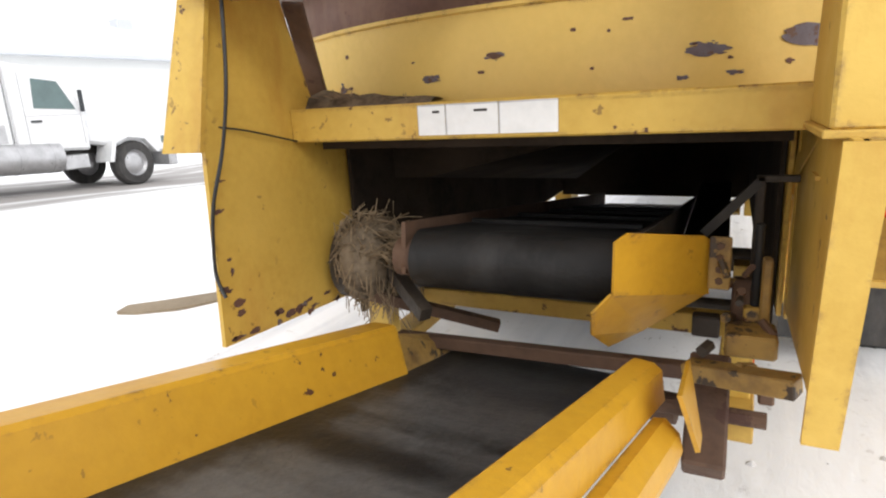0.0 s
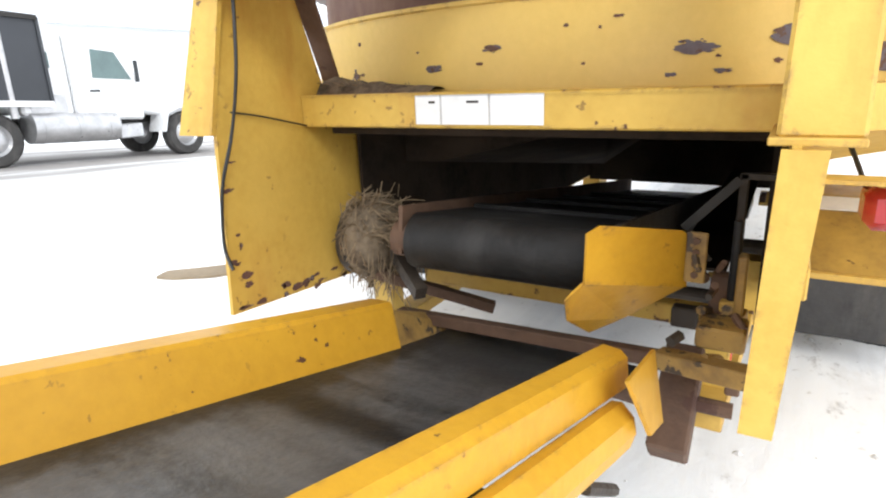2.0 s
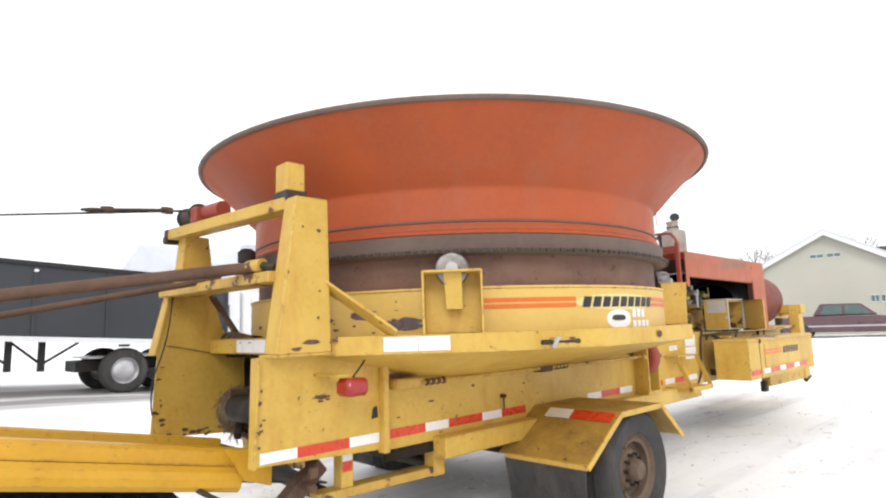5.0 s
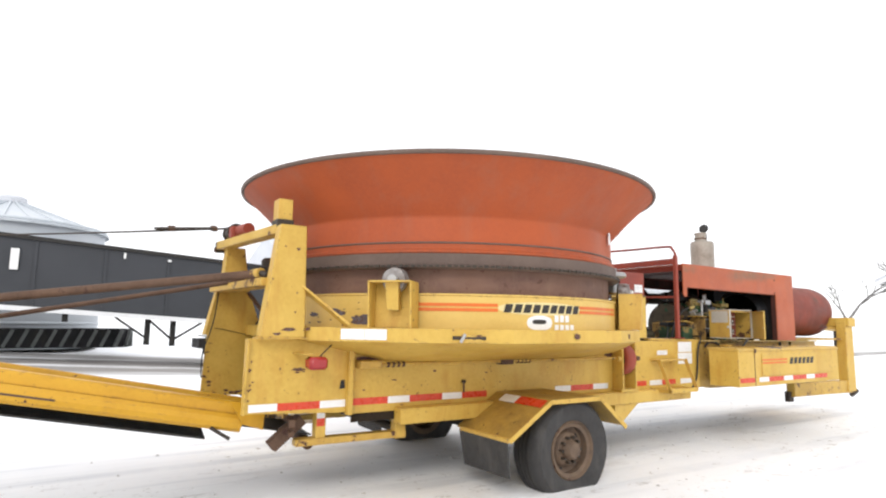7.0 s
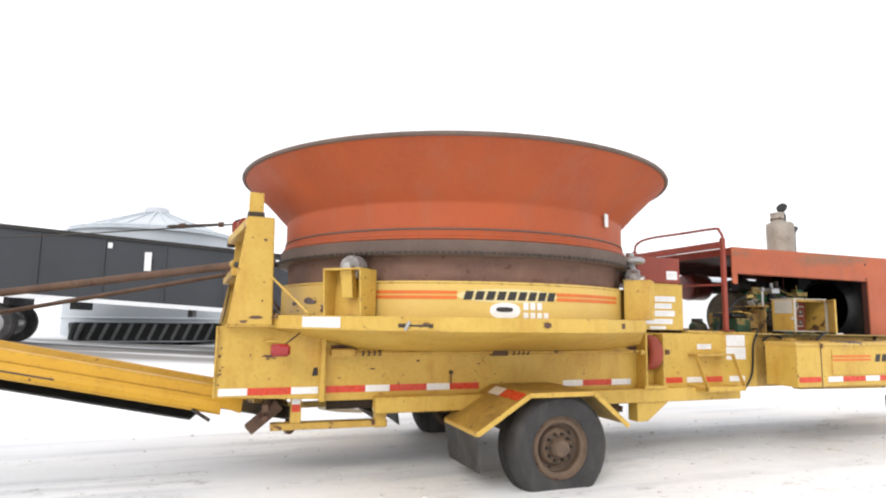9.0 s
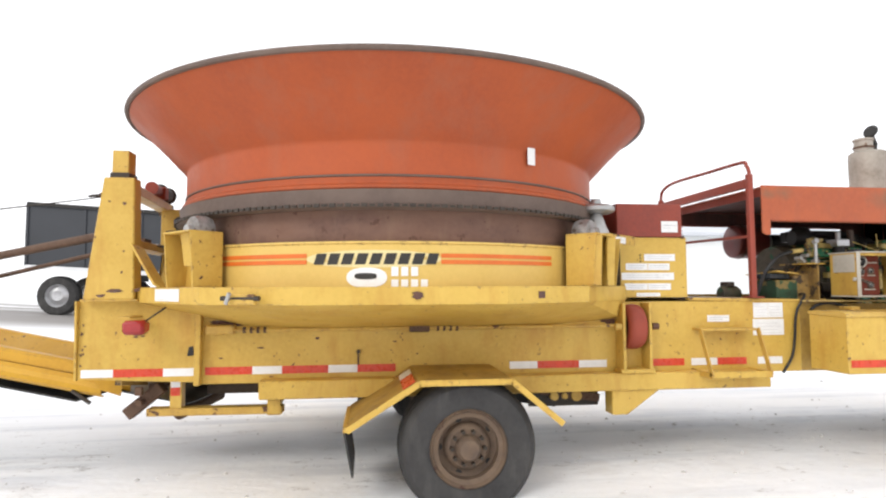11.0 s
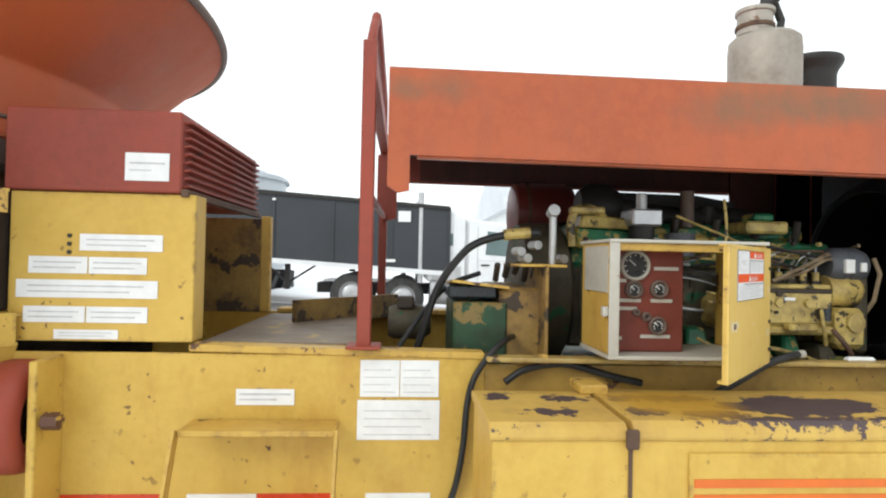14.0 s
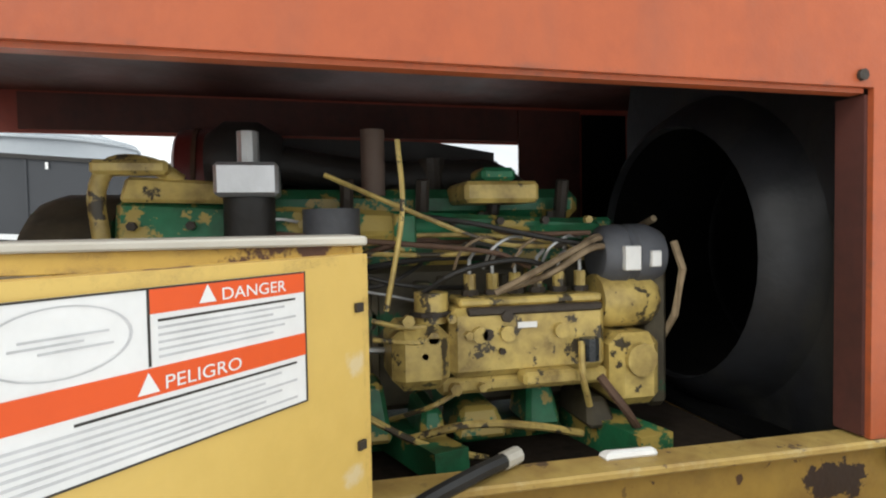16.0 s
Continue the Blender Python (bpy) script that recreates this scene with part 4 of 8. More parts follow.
# decals on beam and rail
def decal(name, poly, mat, parent, lines=(), ink=INKGREY):
    """A flat label standing proud of its face, with bars for print. poly: origin, along, up, width, height."""
    o, u, v, w, h = poly
    o, u, v = Vector(o), Vector(u).normalized(), Vector(v).normalized()
    nrm = u.cross(v).normalized()
    q = lambda a, b, c: o + u * a + v * b + nrm * c
    d = part(name, hexa(B(), [q(0, 0, 0.001), q(w, 0, 0.001), q(w, h, 0.001), q(0, h, 0.001)], [q(0, 0, 0.003), q(w, 0, 0.003), q(w, h, 0.003), q(0, h, 0.003)]), mat, parent)
    for a0, a1, b0, b1, m in lines:
        part("print_bar", hexa(B(), [q(a0 * w, b0 * h, 0.003), q(a1 * w, b0 * h, 0.003), q(a1 * w, b1 * h, 0.003), q(a0 * w, b1 * h, 0.003)],
                               [q(a0 * w, b0 * h, 0.0038), q(a1 * w, b0 * h, 0.0038), q(a1 * w, b1 * h, 0.0038), q(a0 * w, b1 * h, 0.0038)]), m, d)
    return d


X, Y, Z = Vector((1, 0, 0)), Vector((0, 1, 0)), Vector((0, 0, 1))
for a, b in ((-0.214, -0.143), (-0.141, -0.012), (-0.010, 0.124)):
    decal("label", ((a, 0.279, 1.066), X, Z, b - a, 0.070), WHITE, grinder, [(0.0, 1.0, 0.95, 1.0, INKGREY), (0.0, 0.02, 0.0, 1.0, INKGREY)] + ([(0.55, 0.8, 0.72, 0.8, INK)] if b < 0 else []))
dr = (Vector((1.27, 0.83, 0)) - Vector((0.62, 0.28, 0))).normalized()
for a, b in ((0.0, 0.16), (0.163, 0.31)):
    o = Vector((0.862, 0.485, 1.064)) + dr * a
    decal("label", (o, dr, Z, b - a, 0.066), WHITE, grinder, [(0.1, 0.9, 0.12, 0.16, INKGREY)])

# stripes and name plate on the ring (plain shapes)
for z0, z1 in ((1.281, 1.302), (1.250, 1.271)):
    part("stripe", strip(B(), -0.80, -0.345, 1.42, z0, z1, n=16), STRIPE, ring, "orange stripe")
    part("stripe", strip(B(), 0.13, 0.62, 1.42, z0, z1, n=16), STRIPE, ring, "orange stripe")


def ring_blob(name, a0, a1, z0, z1, r, mat, parent, power=2.6, n=40, label=""):
    """A rounded flat shape bent round the ring."""
    bm = B()
    ca, cz, ra, rz = (a0 + a1) / 2, (z0 + z1) / 2, (a1 - a0) / 2, (z1 - z0) / 2
    rim = []
    for i in range(n):
        t = 2 * math.pi * i / n
        c, s_ = math.cos(t), math.sin(t)
        rim.append((ca + ra * math.copysign(abs(c) ** (2 / power), c), cz + rz * math.copysign(abs(s_) ** (2 / power), s_)))
    rows = [[bm.verts.new(on_ring(a, rr, z)) for a, z in rim] for rr in (r, r + 0.002)]
    mid = bm.verts.new(on_ring(ca, r + 0.002, cz))
    inner_ = [bm.verts.new(on_ring(ca + (a - ca) * 0.5, r + 0.002, cz + (z - cz) * 0.5)) for a, z in rim]
    for i in range(n):
        j = (i + 1) % n
        bm.faces.new((rows[0][i], rows[0][j], rows[1][j], rows[1][i]))
        bm.faces.new((rows[1][i], rows[1][j], inner_[j], inner_[i]))
        bm.faces.new((inner_[i], inner_[j], mid))
    return part(name, bm, mat, parent, label)


CREAM = material("cream_decal", (0.72, 0.60, 0.30), 0.45, dark=(0.66, 0.54, 0.26), scale=12, bump=0.0)
plate = ring_blob("name_plate", -0.345, 0.13, 1.232, 1.318, 1.42, CREAM, ring, 2.2, label="cream oval name plate")
for i in range(9):
    a = -0.318 + i * 0.049
    bm = B()
    vs = [(a, 1.248), (a + 0.036, 1.248), (a + 0.048, 1.302), (a + 0.012, 1.302)]
    hexa(bm, [on_ring(q, 1.4225, z) for q, z in vs], [on_ring(q, 1.4245, z) for q, z in vs])
    part("name_bar", bm, INK, ring)
seal = ring_blob("round_sticker", -0.20, -0.06, 1.135, 1.232, 1.42, WHITE, ring, 2.4, label="white rounded sticker")
ring_blob("print_bar", -0.172, -0.095, 1.175, 1.205, 1.4225, INK, seal, 3)
for row, z0 in ((0, 1.19), (1, 1.128)):
    for i in range(3 + row):
        a = -0.045 + i * 0.034
        bm = B()
        vs = [(a, z0), (a + 0.024, z0), (a + 0.024, z0 + 0.045), (a, z0 + 0.045)]
        hexa(bm, [on_ring(q, 1.4215, z) for q, z in vs], [on_ring(q, 1.4235, z) for q, z in vs])
        part("name_bar", bm, WHITE, ring)

# scraped patches
def scrape(parent, o, u, v, w, h, seed, mat=None):
    """A ragged bare patch where the paint has come off, with flecks round it."""
    r = random.Random(seed)
    o, u, v = Vector(o), Vector(u).normalized(), Vector(v).normalized()
    nrm = u.cross(v).normalized()
    main, flecks = B(), B()
    spots = [(0, 0, 1.0)] + [(r.uniform(-0.75, 0.75), r.uniform(-0.8, 0.8), r.uniform(0.08, 0.3)) for i in range(9)]
    for du_, dv_, size in spots:
        k = 38 if size == 1.0 else 9
        pts, f0 = [], 0.8
        for i in range(k):
            a = 2 * math.pi * i / k
            f0 = min(1.15, max(0.38, f0 + r.uniform(-0.24, 0.24)))
            pts.append(o + u * (w / 2 * (du_ + size * math.cos(a) * f0)) + v * (h / 2 * (dv_ + size * math.sin(a) * f0)))
        hexa(main if size == 1.0 else flecks, [p + nrm * 0.0002 for p in pts], [p + nrm * (0.0012 if size == 1.0 else 0.001) for p in pts])
    part("bare_patch", main, mat or BARE, parent)
    tagged(part("paint_flecks", flecks, mat or BARE, parent), kind="stuff")


BARE = material("bare_primer_grey", (0.13, 0.11, 0.125), 0.6, dark=(0.09, 0.07, 0.075), scale=20, chips=(0.10, 0.05, 0.03), chip_at=0.55, chip_scale=30)
BROWNRUST = material("brown_rust", (0.13, 0.065, 0.045), 0.8, dark=(0.085, 0.045, 0.04), scale=25, chips=(0.16, 0.13, 0.13), chip_at=0.6, chip_scale=30)
for a, z, w, h, sd in ((-1.28, 1.225, 0.10, 0.035, 1), (-1.12, 1.24, 0.15, 0.045, 2), (-0.98, 1.19, 0.20, 0.06, 3), (-1.62, 1.24, 0.06, 0.02, 5), (-1.24, 1.17, 0.05, 0.012, 6), (-1.32, 1.165, 0.03, 0.015, 7), (-1.75, 1.20, 0.06, 0.02, 8), (-2.02, 1.19, 0.07, 0.05, 9)):
    a0 = Vector(on_ring(a, 1.4205, z))
    scrape(ring, a0, (-math.sin(a), math.cos(a), 0), Z, w, h, sd)
scrape(grinder, (1.507, 1.90, 1.095), Y, Z, 0.06, 0.035, 11, BROWNRUST)
for y, z, w, h, sd in ((0.05, 1.075, 0.05, 0.02, 21), (0.12, 1.10, 0.10, 0.022, 22), (0.24, 1.105, 0.05, 0.03, 23)):
    scrape(grinder, (0.7005, y + 0.08, z + 0.02), Y, Z, w, h, sd, BROWNRUST)

rc = random.Random(17)
for k in range(26):
    y = rc.uniform(-0.03, 0.52) if k < 18 else rc.uniform(-0.03, 0.02)
    z = 0.600 - 0.064 * (y + 0.045) + abs(rc.gauss(0.012, 0.02)) if k < 18 else rc.uniform(0.66, 1.02)
    scrape(cheek_l, (-0.5996, y, z), Y, Z, rc.uniform(0.012, 0.045), rc.uniform(0.008, 0.022), 200 + k, BROWNRUST)
for k in range(11):
    z = rc.uniform(0.62, 1.02)
    scrape(cheek_r, (0.6205, rc.uniform(-0.015, 0.02) if k < 9 else rc.uniform(0, 0.6), z if k < 9 else rc.uniform(0.60, 0.63)), Y, Z, rc.uniform(0.008, 0.022), rc.uniform(0.008, 0.02), 240 + k, BROWNRUST)
for k in range(14):
    a = rc.uniform(-2.0, -0.9)
    scrape(ring, on_ring(a, 1.4206, rc.uniform(1.145, 1.33)), (-math.sin(a), math.cos(a), 0), Z, rc.uniform(0.008, 0.03), rc.uniform(0.005, 0.014), 270 + k, BROWNRUST)
for k in range(13):
    y = rc.uniform(0.75, 4.4)
    scrape(wall_r, (0.6006, y, rc.uniform(0.68, 0.95)), Y, Z, rc.uniform(0.010, 0.06), rc.uniform(0.006, 0.016), 300 + k, BROWNRUST)
for k in range(5):
    scrape(post_r, (0.7006, rc.uniform(0.08, 0.28), rc.uniform(1.08, 1.70)), Y, Z, rc.uniform(0.01, 0.03), rc.uniform(0.008, 0.02), 330 + k, BROWNRUST)

# latch, slot, bearings and shaft along the side
lt = part("latch", beam(B(), Vector((1.415, 1.02, 1.08)), Vector((1.46, 1.14, 1.08)), 0.03, 0.05, bevel=0.004), YELLOW_WORN, grinder)
part("latch_pin", rod(B(), (1.40, 0.97, 1.085), (1.475, 1.16, 1.085), 0.012, 8), GREASE, lt)
part("latch_pin", rod(B(), (1.44, 1.0, 1.06), (1.46, 1.02, 1.11), 0.01, 8), GREY, lt)
part("slot", beam(B(), (1.392, 2.555, 1.095), (1.412, 2.515, 1.095), 0.012, 0.035), BROWNRUST, grinder)
part("drive_shaft", rod(B(), (0.66, 0.72, 0.883), (0.68, 3.28, 0.886), 0.011, 10), YELLOW_WORN, grinder)
for y, lab in ((0.80, 0.09), (1.98, 0.07)):
    br = part("shaft_bearing", box(B(), 0.605, 0.69, y - lab, y + lab * 0.8, 0.86, 0.915, 0.008), YELLOW_WORN if y < 1 else RUSTY, grinder)
    for k in range(4):
        part("collar", rod(B(), (0.665, y + lab + 0.03 + 0.04 * k, 0.884), (0.665, y + lab + 0.045 + 0.04 * k, 0.884), 0.019, 10), RUSTY, br)
    scrape(grinder, (0.6015, y + 0.02, 0.925), Y, Z, 0.20, 0.07, int(y * 10), BROWNRUST)
part("pin", rod(B(), (0.62, 1.60, 0.66), (0.62, 1.60, 0.735), 0.006, 6), RUSTY, grinder)
part("pin_head", rod(B(), (0.60, 1.60, 0.74), (0.635, 1.60, 0.74), 0.012, 8), GREASE, grinder)
part("plate_hole", slab(B(), [(0.59, 0.73), (0.63, 0.735), (0.625, 0.79), (0.60, 0.785)], "x", 0.620, 0.623), BLACK, grinder)
scrape(grinder, (0.6215, 0.30, 0.865), Y, Z, 0.13, 0.05, 33, BROWNRUST)

# tail lamps on short brackets
def tail_lamp(x, y, z):
    arm = part("lamp_arm", beam(B(), (x - 0.19, y - 0.06, z + 0.055), (x + 0.02, y - 0.06, z + 0.055), 0.07, 0.008), YELLOW_WORN, grinder)
    part("lamp_lens", box(B(), x - 0.055, x + 0.055, y - 0.06, y + 0.06, z - 0.04, z + 0.04, 0.018), RED_LENS, arm, "red lamp lens", smooth=True)
    part("lamp_wire", tube(B(), curve_pts([(x - 0.05, y + 0.03, z + 0.03), (x - 0.08, y + 0.12, z + 0.10), (x - 0.12, y + 0.18, z + 0.15)]), 0.005, 6), HOSE, arm)


tail_lamp(0.79, 0.36, 0.915)

# chain guard wheel in its frame
pul = part("guard_frame", box(B(), 0.60, 0.72, 3.265, 3.285, 0.60, 1.03, 0.003), YELLOW, grinder)
part("guard_frame", box(B(), 0.60, 0.72, 3.44, 3.46, 0.60, 1.03, 0.003), YELLOW, grinder)
part("guard_foot", box(B(), 0.60, 0.72, 3.25, 3.475, 0.585, 0.61, 0.003), YELLOW, grinder)
bm = B()
arc = [radians(-118 + 13 * k) for k in range(18)]
rows_ = [[bm.verts.new((0.63 + 0.138 * q * math.cos(a), y, 0.875 + 0.145 * q * math.sin(a))) for a in arc]
         for y, q in ((3.302, 0.62), (3.303, 0.80), (3.310, 0.90), (3.325, 0.97), (3.345, 1.0), (3.380, 1.0), (3.400, 0.97), (3.415, 0.90), (3.422, 0.80), (3.423, 0.62))]
for r0, r1 in zip(rows_, rows_[1:]):
    for k in range(len(arc) - 1):
        bm.faces.new((r0[k], r0[k + 1], r1[k + 1], r1[k]))
shell(bm, 0.006)
part("chain_guard", bm, RED, pul, "dull red curved chain guard", smooth=True)
part("sprocket", lathe(B(), [(0, -0.02), (0.065, -0.02), (0.08, -0.008), (0.08, 0.008), (0.065, 0.02), (0, 0.02)], (0.635, 3.362, 0.875), "y", 24), GREASE, pul, smooth=True)
for y in (3.24, 3.49):
    part("bolt", rod(B(), (0.70, y - 0.02, 0.88), (0.70, y + 0.02, 0.88), 0.022, 6), YELLOW_WORN, pul)
scrape(grinder, (0.602, 3.22, 0.91), Y, Z, 0.12, 0.06, 41, BROWNRUST)

# machinery seen below the sill
for y, r in ((3.02, 0.035), (2.94, 0.02), (2.87, 0.028)):
    part("under_wheel", rod(B(), (0.48, y, 0.42), (0.53, y, 0.42), r, 14), YELLOW_WORN, grinder)
part("under_arm", beam(B(), (0.50, 2.78, 0.455), (0.50, 3.18, 0.40), 0.03, 0.05), RUSTY, grinder)
part("under_plate", box(B(), 0.42, 0.44, 2.72, 3.2, 0.34, 0.48, 0.003), GREASE, grinder)

# label box in front of the ring and the cooler behind it
lb = part("side_panel", box(B(), 0.575, 0.585, 3.30, 3.782, 1.062, 1.462, 0.002), YELLOW, grinder, "yellow panel with white warning labels")
part("panel_edge", box(B(), 0.50, 0.575, 3.765, 3.782, 1.062, 1.462, 0.002), YELLOW, lb)
for y0, z0, w, h, cut in ((3.48, 1.305, 0.22, 0.045, 1), (3.35, 1.243, 0.31, 0.045, 2), (3.32, 1.178, 0.37, 0.048, 1), (3.34, 1.112, 0.325, 0.043, 2), (3.42, 1.068, 0.17, 0.025, 1)):
    for c in range(cut):
        decal("label", ((0.585, y0 + c * w / cut + 0.002, z0), Y, Z, w / cut - 0.004, h), WHITE, lb, [(0.08, 0.9, 0.62, 0.70, INKGREY), (0.08, 0.8, 0.30, 0.38, INKGREY)])
for k in range(3):
    part("bolt", rod(B(), (0.585, 3.455, 1.30 + 0.022 * k), (0.59, 3.455, 1.30 + 0.022 * k), 0.006, 6), INK, lb)
part("panel_post", box(B(), -0.37, -0.33, 3.74, 3.78, 1.062, 1.47, 0.003), YELLOW_WORN, grinder)
# plain yellow side, coloured darker for the shadow behind the cooler
part("panel_side", box(B(), -0.345, -0.335, 3.30, 3.74, 1.062, 1.46, 0.002), DIRTYEL, grinder)
cooler = thing("oil_cooler", (0.2, 3.5, 1.45), "dull red louvred oil cooler box on the yellow deck", "cooler")
part("case", box(B(), -0.20, 0.60, 3.29, 3.745, 1.465, 1.685, 0.004), RED, cooler)
for k in range(9):
    z = 1.48 + 0.022 * k
    part("louvre", hexa(B(), [(-0.18, 3.745, z), (0.58, 3.745, z), (0.58, 3.763, z + 0.004), (-0.18, 3.763, z + 0.004)],
                        [(-0.18, 3.745, z + 0.006), (0.58, 3.745, z + 0.006), (0.58, 3.763, z + 0.009), (-0.18, 3.763, z + 0.009)]), RED, cooler)
part("frame", box(B(), -0.20, 0.60, 3.745, 3.765, 1.455, 1.475, 0.002), RUSTY, cooler)
decal("label", ((0.60, 3.60, 1.495), Y, Z, 0.115, 0.075), WHITE, cooler, [(0.1, 0.9, 0.6, 0.66, INKGREY), (0.1, 0.6, 0.35, 0.4, INKGREY)])

# added block, dark in place of the shadow between ring and panel
part("gap_shade", box(B(), 0.56, 0.65, 3.17, 3.29, 1.14, 1.40, 0.006), TUNNEL, grinder, "dark block filling the shaded gap beside the panel")

# guide roller on its stand, dark gap behind the brackets
stand = part("guide_stand", sheet("stand_plate", [(0.70, 3.02, 1.455), (0.90, 2.92, 1.455), (0.945, 3.09, 1.455), (0.70, 3.37, 1.455)], -0.008, YELLOW_WORN, grinder) and
             lathe(B(), [(0, 1.43), (0.085, 1.43), (0.058, 1.49), (0.035, 1.56), (0, 1.56)], (0.80, 3.07, 0), "z", 20), GREY, grinder, "grey cast guide roller stand", smooth=True)
part("guide_roller", lathe(B(), [(0, 1.56), (0.09, 1.56), (0.115, 1.575), (0.115, 1.598), (0.09, 1.612), (0.035, 1.62), (0.03, 1.65), (0, 1.655)], (0.80, 3.07, 0), "z", 28), GREY, stand, smooth=True)
part("stand_fin", hexa(B(), [on_ring(0.915, 1.43, 1.14), on_ring(0.915, 1.605, 1.14), on_ring(0.922, 1.605, 1.14), on_ring(0.922, 1.43, 1.14)],
                       [on_ring(0.935, 1.43, 1.42), on_ring(0.935, 1.63, 1.42), on_ring(0.942, 1.63, 1.42), on_ring(0.942, 1.43, 1.42)]), YELLOW, grinder)
part("stand_panel", strip(B(), 0.945, 1.10, 1.50, 1.14, 1.40, 0.006, 8), YELLOW_WORN, grinder)
part("dark_column", rod(B(), (0.66, 3.215, 1.14), (0.66, 3.215, 1.41), 0.035, 16), BLACK, grinder, "shiny black hydraulic column", smooth=True)
stand.location.z += 0.028
lip = part("stand_lip", hexa(B(), [(0.938, 3.085, 1.395), (0.944, 3.09, 1.395), (0.702, 3.368, 1.395), (0.696, 3.362, 1.395)], [(0.938, 3.085, 1.447), (0.944, 3.09, 1.447), (0.702, 3.368, 1.447), (0.696, 3.362, 1.447)]), YELLOW_WORN, grinder)
decal("label", ((0.932, 3.106, 1.402), Vector((-0.242, 0.278, 0)), Z, 0.20, 0.038), WHITE, lip, [(0.1, 0.9, 0.45, 0.55, INKGREY)])

# step and wall labels
step = thing("boarding_step", (0.76, 3.99, 0.55), "rusty yellow steel boarding step on the side wall", "step")
for y in (3.79, 4.19):
    part("step_side", beam(B(), (0.83, y, 0.575), (0.71, y, 0.86), 0.008, 0.035), YELLOW_WORN, step)
    part("step_side", beam(B(), (0.60, y, 0.575), (0.83, y, 0.575), 0.008, 0.035), YELLOW_WORN, step)
part("tread", box(B(), 0.66, 0.835, 3.795, 4.185, 0.568, 0.582, 0.002), YELLOW_WORN, step)
part("tread", box(B(), 0.605, 0.715, 3.795, 4.185, 0.845, 0.86, 0.002), YELLOW_WORN, step)
part("kick_bar", box(B(), 0.83, 0.84, 3.79, 4.195, 0.56, 0.60, 0.002), YELLOW, step)
decal("label", ((0.60, 3.907, 0.898), Y, Z, 0.155, 0.043), WHITE, wall_r, [(0.06, 0.94, 0.62, 0.74, INKGREY), (0.06, 0.7, 0.3, 0.4, INKGREY)])
for y0, z0, w, h in ((4.238, 0.922, 0.107, 0.100), (4.347, 0.922, 0.106, 0.100), (4.232, 0.805, 0.225, 0.108)):
    decal("label", ((0.60, y0, z0), Y, Z, w, h), WHITE, wall_r, [(0.08, 0.9 - 0.12 * (k % 2), 0.12 + 0.2 * k, 0.14 + 0.2 * k, INKGREY) for k in range(4)])

# ---- conveyor ----
CO = Vector((0.01, 0.24, 0.515))
CA = Vector((-0.13, -1.0, 0.188)).normalized()
CS = Vector((-CA.y, CA.x, 0)).normalized()
CU = CA.cross(CS)
CU = CU if CU.z > 0 else -CU


def C(u, v, w):
    """A point of the conveyor: along it, across it, above it."""
    return CO + CA * u + CS * v + CU * w


def cslab(bm, prof, u0, u1, bevel=0.0):
    return hexa(bm, [C(u0, v, w) for v, w in prof], [C(u1, v, w) for v, w in prof], bevel)


conveyor = thing("discharge_conveyor", (0, -2, 0.5), "golden yellow discharge conveyor with a black rubber belt", "conveyor")
LEN = 5.2
for s in (1, -1):
    flip = (lambda p: p) if s > 0 else (lambda p: p[::-1])
    top = 0.093 if s > 0 else 0.062
    lap = 0.345 if s > 0 else 0.372
    prof = [(0.250, -0.066), (0.296, top - 0.006), (0.306, top + 0.003), (lap, top), (lap + 0.016, top - 0.012), (lap + 0.026, 0.022), (lap + 0.019, 0.022), (lap + 0.009, top - 0.017), (lap - 0.003, top - 0.006), (0.311, top - 0.004), (0.303, top - 0.010), (0.257, -0.066)]
    part("belt_guard", cslab(B(), flip([(s * a, b) for a, b in prof]), 0.06, LEN), GUARD, conveyor, "golden yellow folded belt guard")
    prof = [(0.372, 0.018), (0.394, 0.022), (0.420, 0.0), (0.428, -0.03), (0.420, -0.062), (0.395, -0.085), (0.372, -0.085), (0.372, -0.078), (0.392, -0.078), (0.413, -0.058), (0.420, -0.03), (0.413, -0.002), (0.392, 0.013), (0.372, 0.012)]
    part("side_channel", cslab(B(), flip([(s * a, b) for a, b in prof]), 0.16, LEN), GUARD, conveyor)
    for u in [1.2 + 0.9 * i for i in range(4)]:
        part("channel_slot", cslab(B(), flip([(s * 0.4285, -0.036), (s * 0.4295, -0.036), (s * 0.4295, -0.024), (s * 0.4285, -0.024)]), u, u + 0.35), RUSTY, conveyor)
    dz = 0.0 if s > 0 else -0.055
    sheet("foot_plate", [(C(0, s * 0.405, 0).x, -0.06, 0.665 + dz), (C(0, s * 0.405, 0).x, 0.17, 0.625 + dz), (C(0, s * 0.435, 0).x, 0.15, 0.475), (C(0, s * 0.435, 0).x, 0.02, 0.52)], 0.008, GUARD, conveyor)
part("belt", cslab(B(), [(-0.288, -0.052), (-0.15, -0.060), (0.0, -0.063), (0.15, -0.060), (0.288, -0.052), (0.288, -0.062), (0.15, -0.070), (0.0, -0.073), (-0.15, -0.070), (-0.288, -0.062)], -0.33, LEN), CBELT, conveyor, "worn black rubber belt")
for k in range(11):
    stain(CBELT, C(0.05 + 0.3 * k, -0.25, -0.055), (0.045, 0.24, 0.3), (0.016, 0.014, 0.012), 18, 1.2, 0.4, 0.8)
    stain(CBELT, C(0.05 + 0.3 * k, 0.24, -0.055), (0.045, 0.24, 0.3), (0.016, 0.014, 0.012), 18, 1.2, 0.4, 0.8)
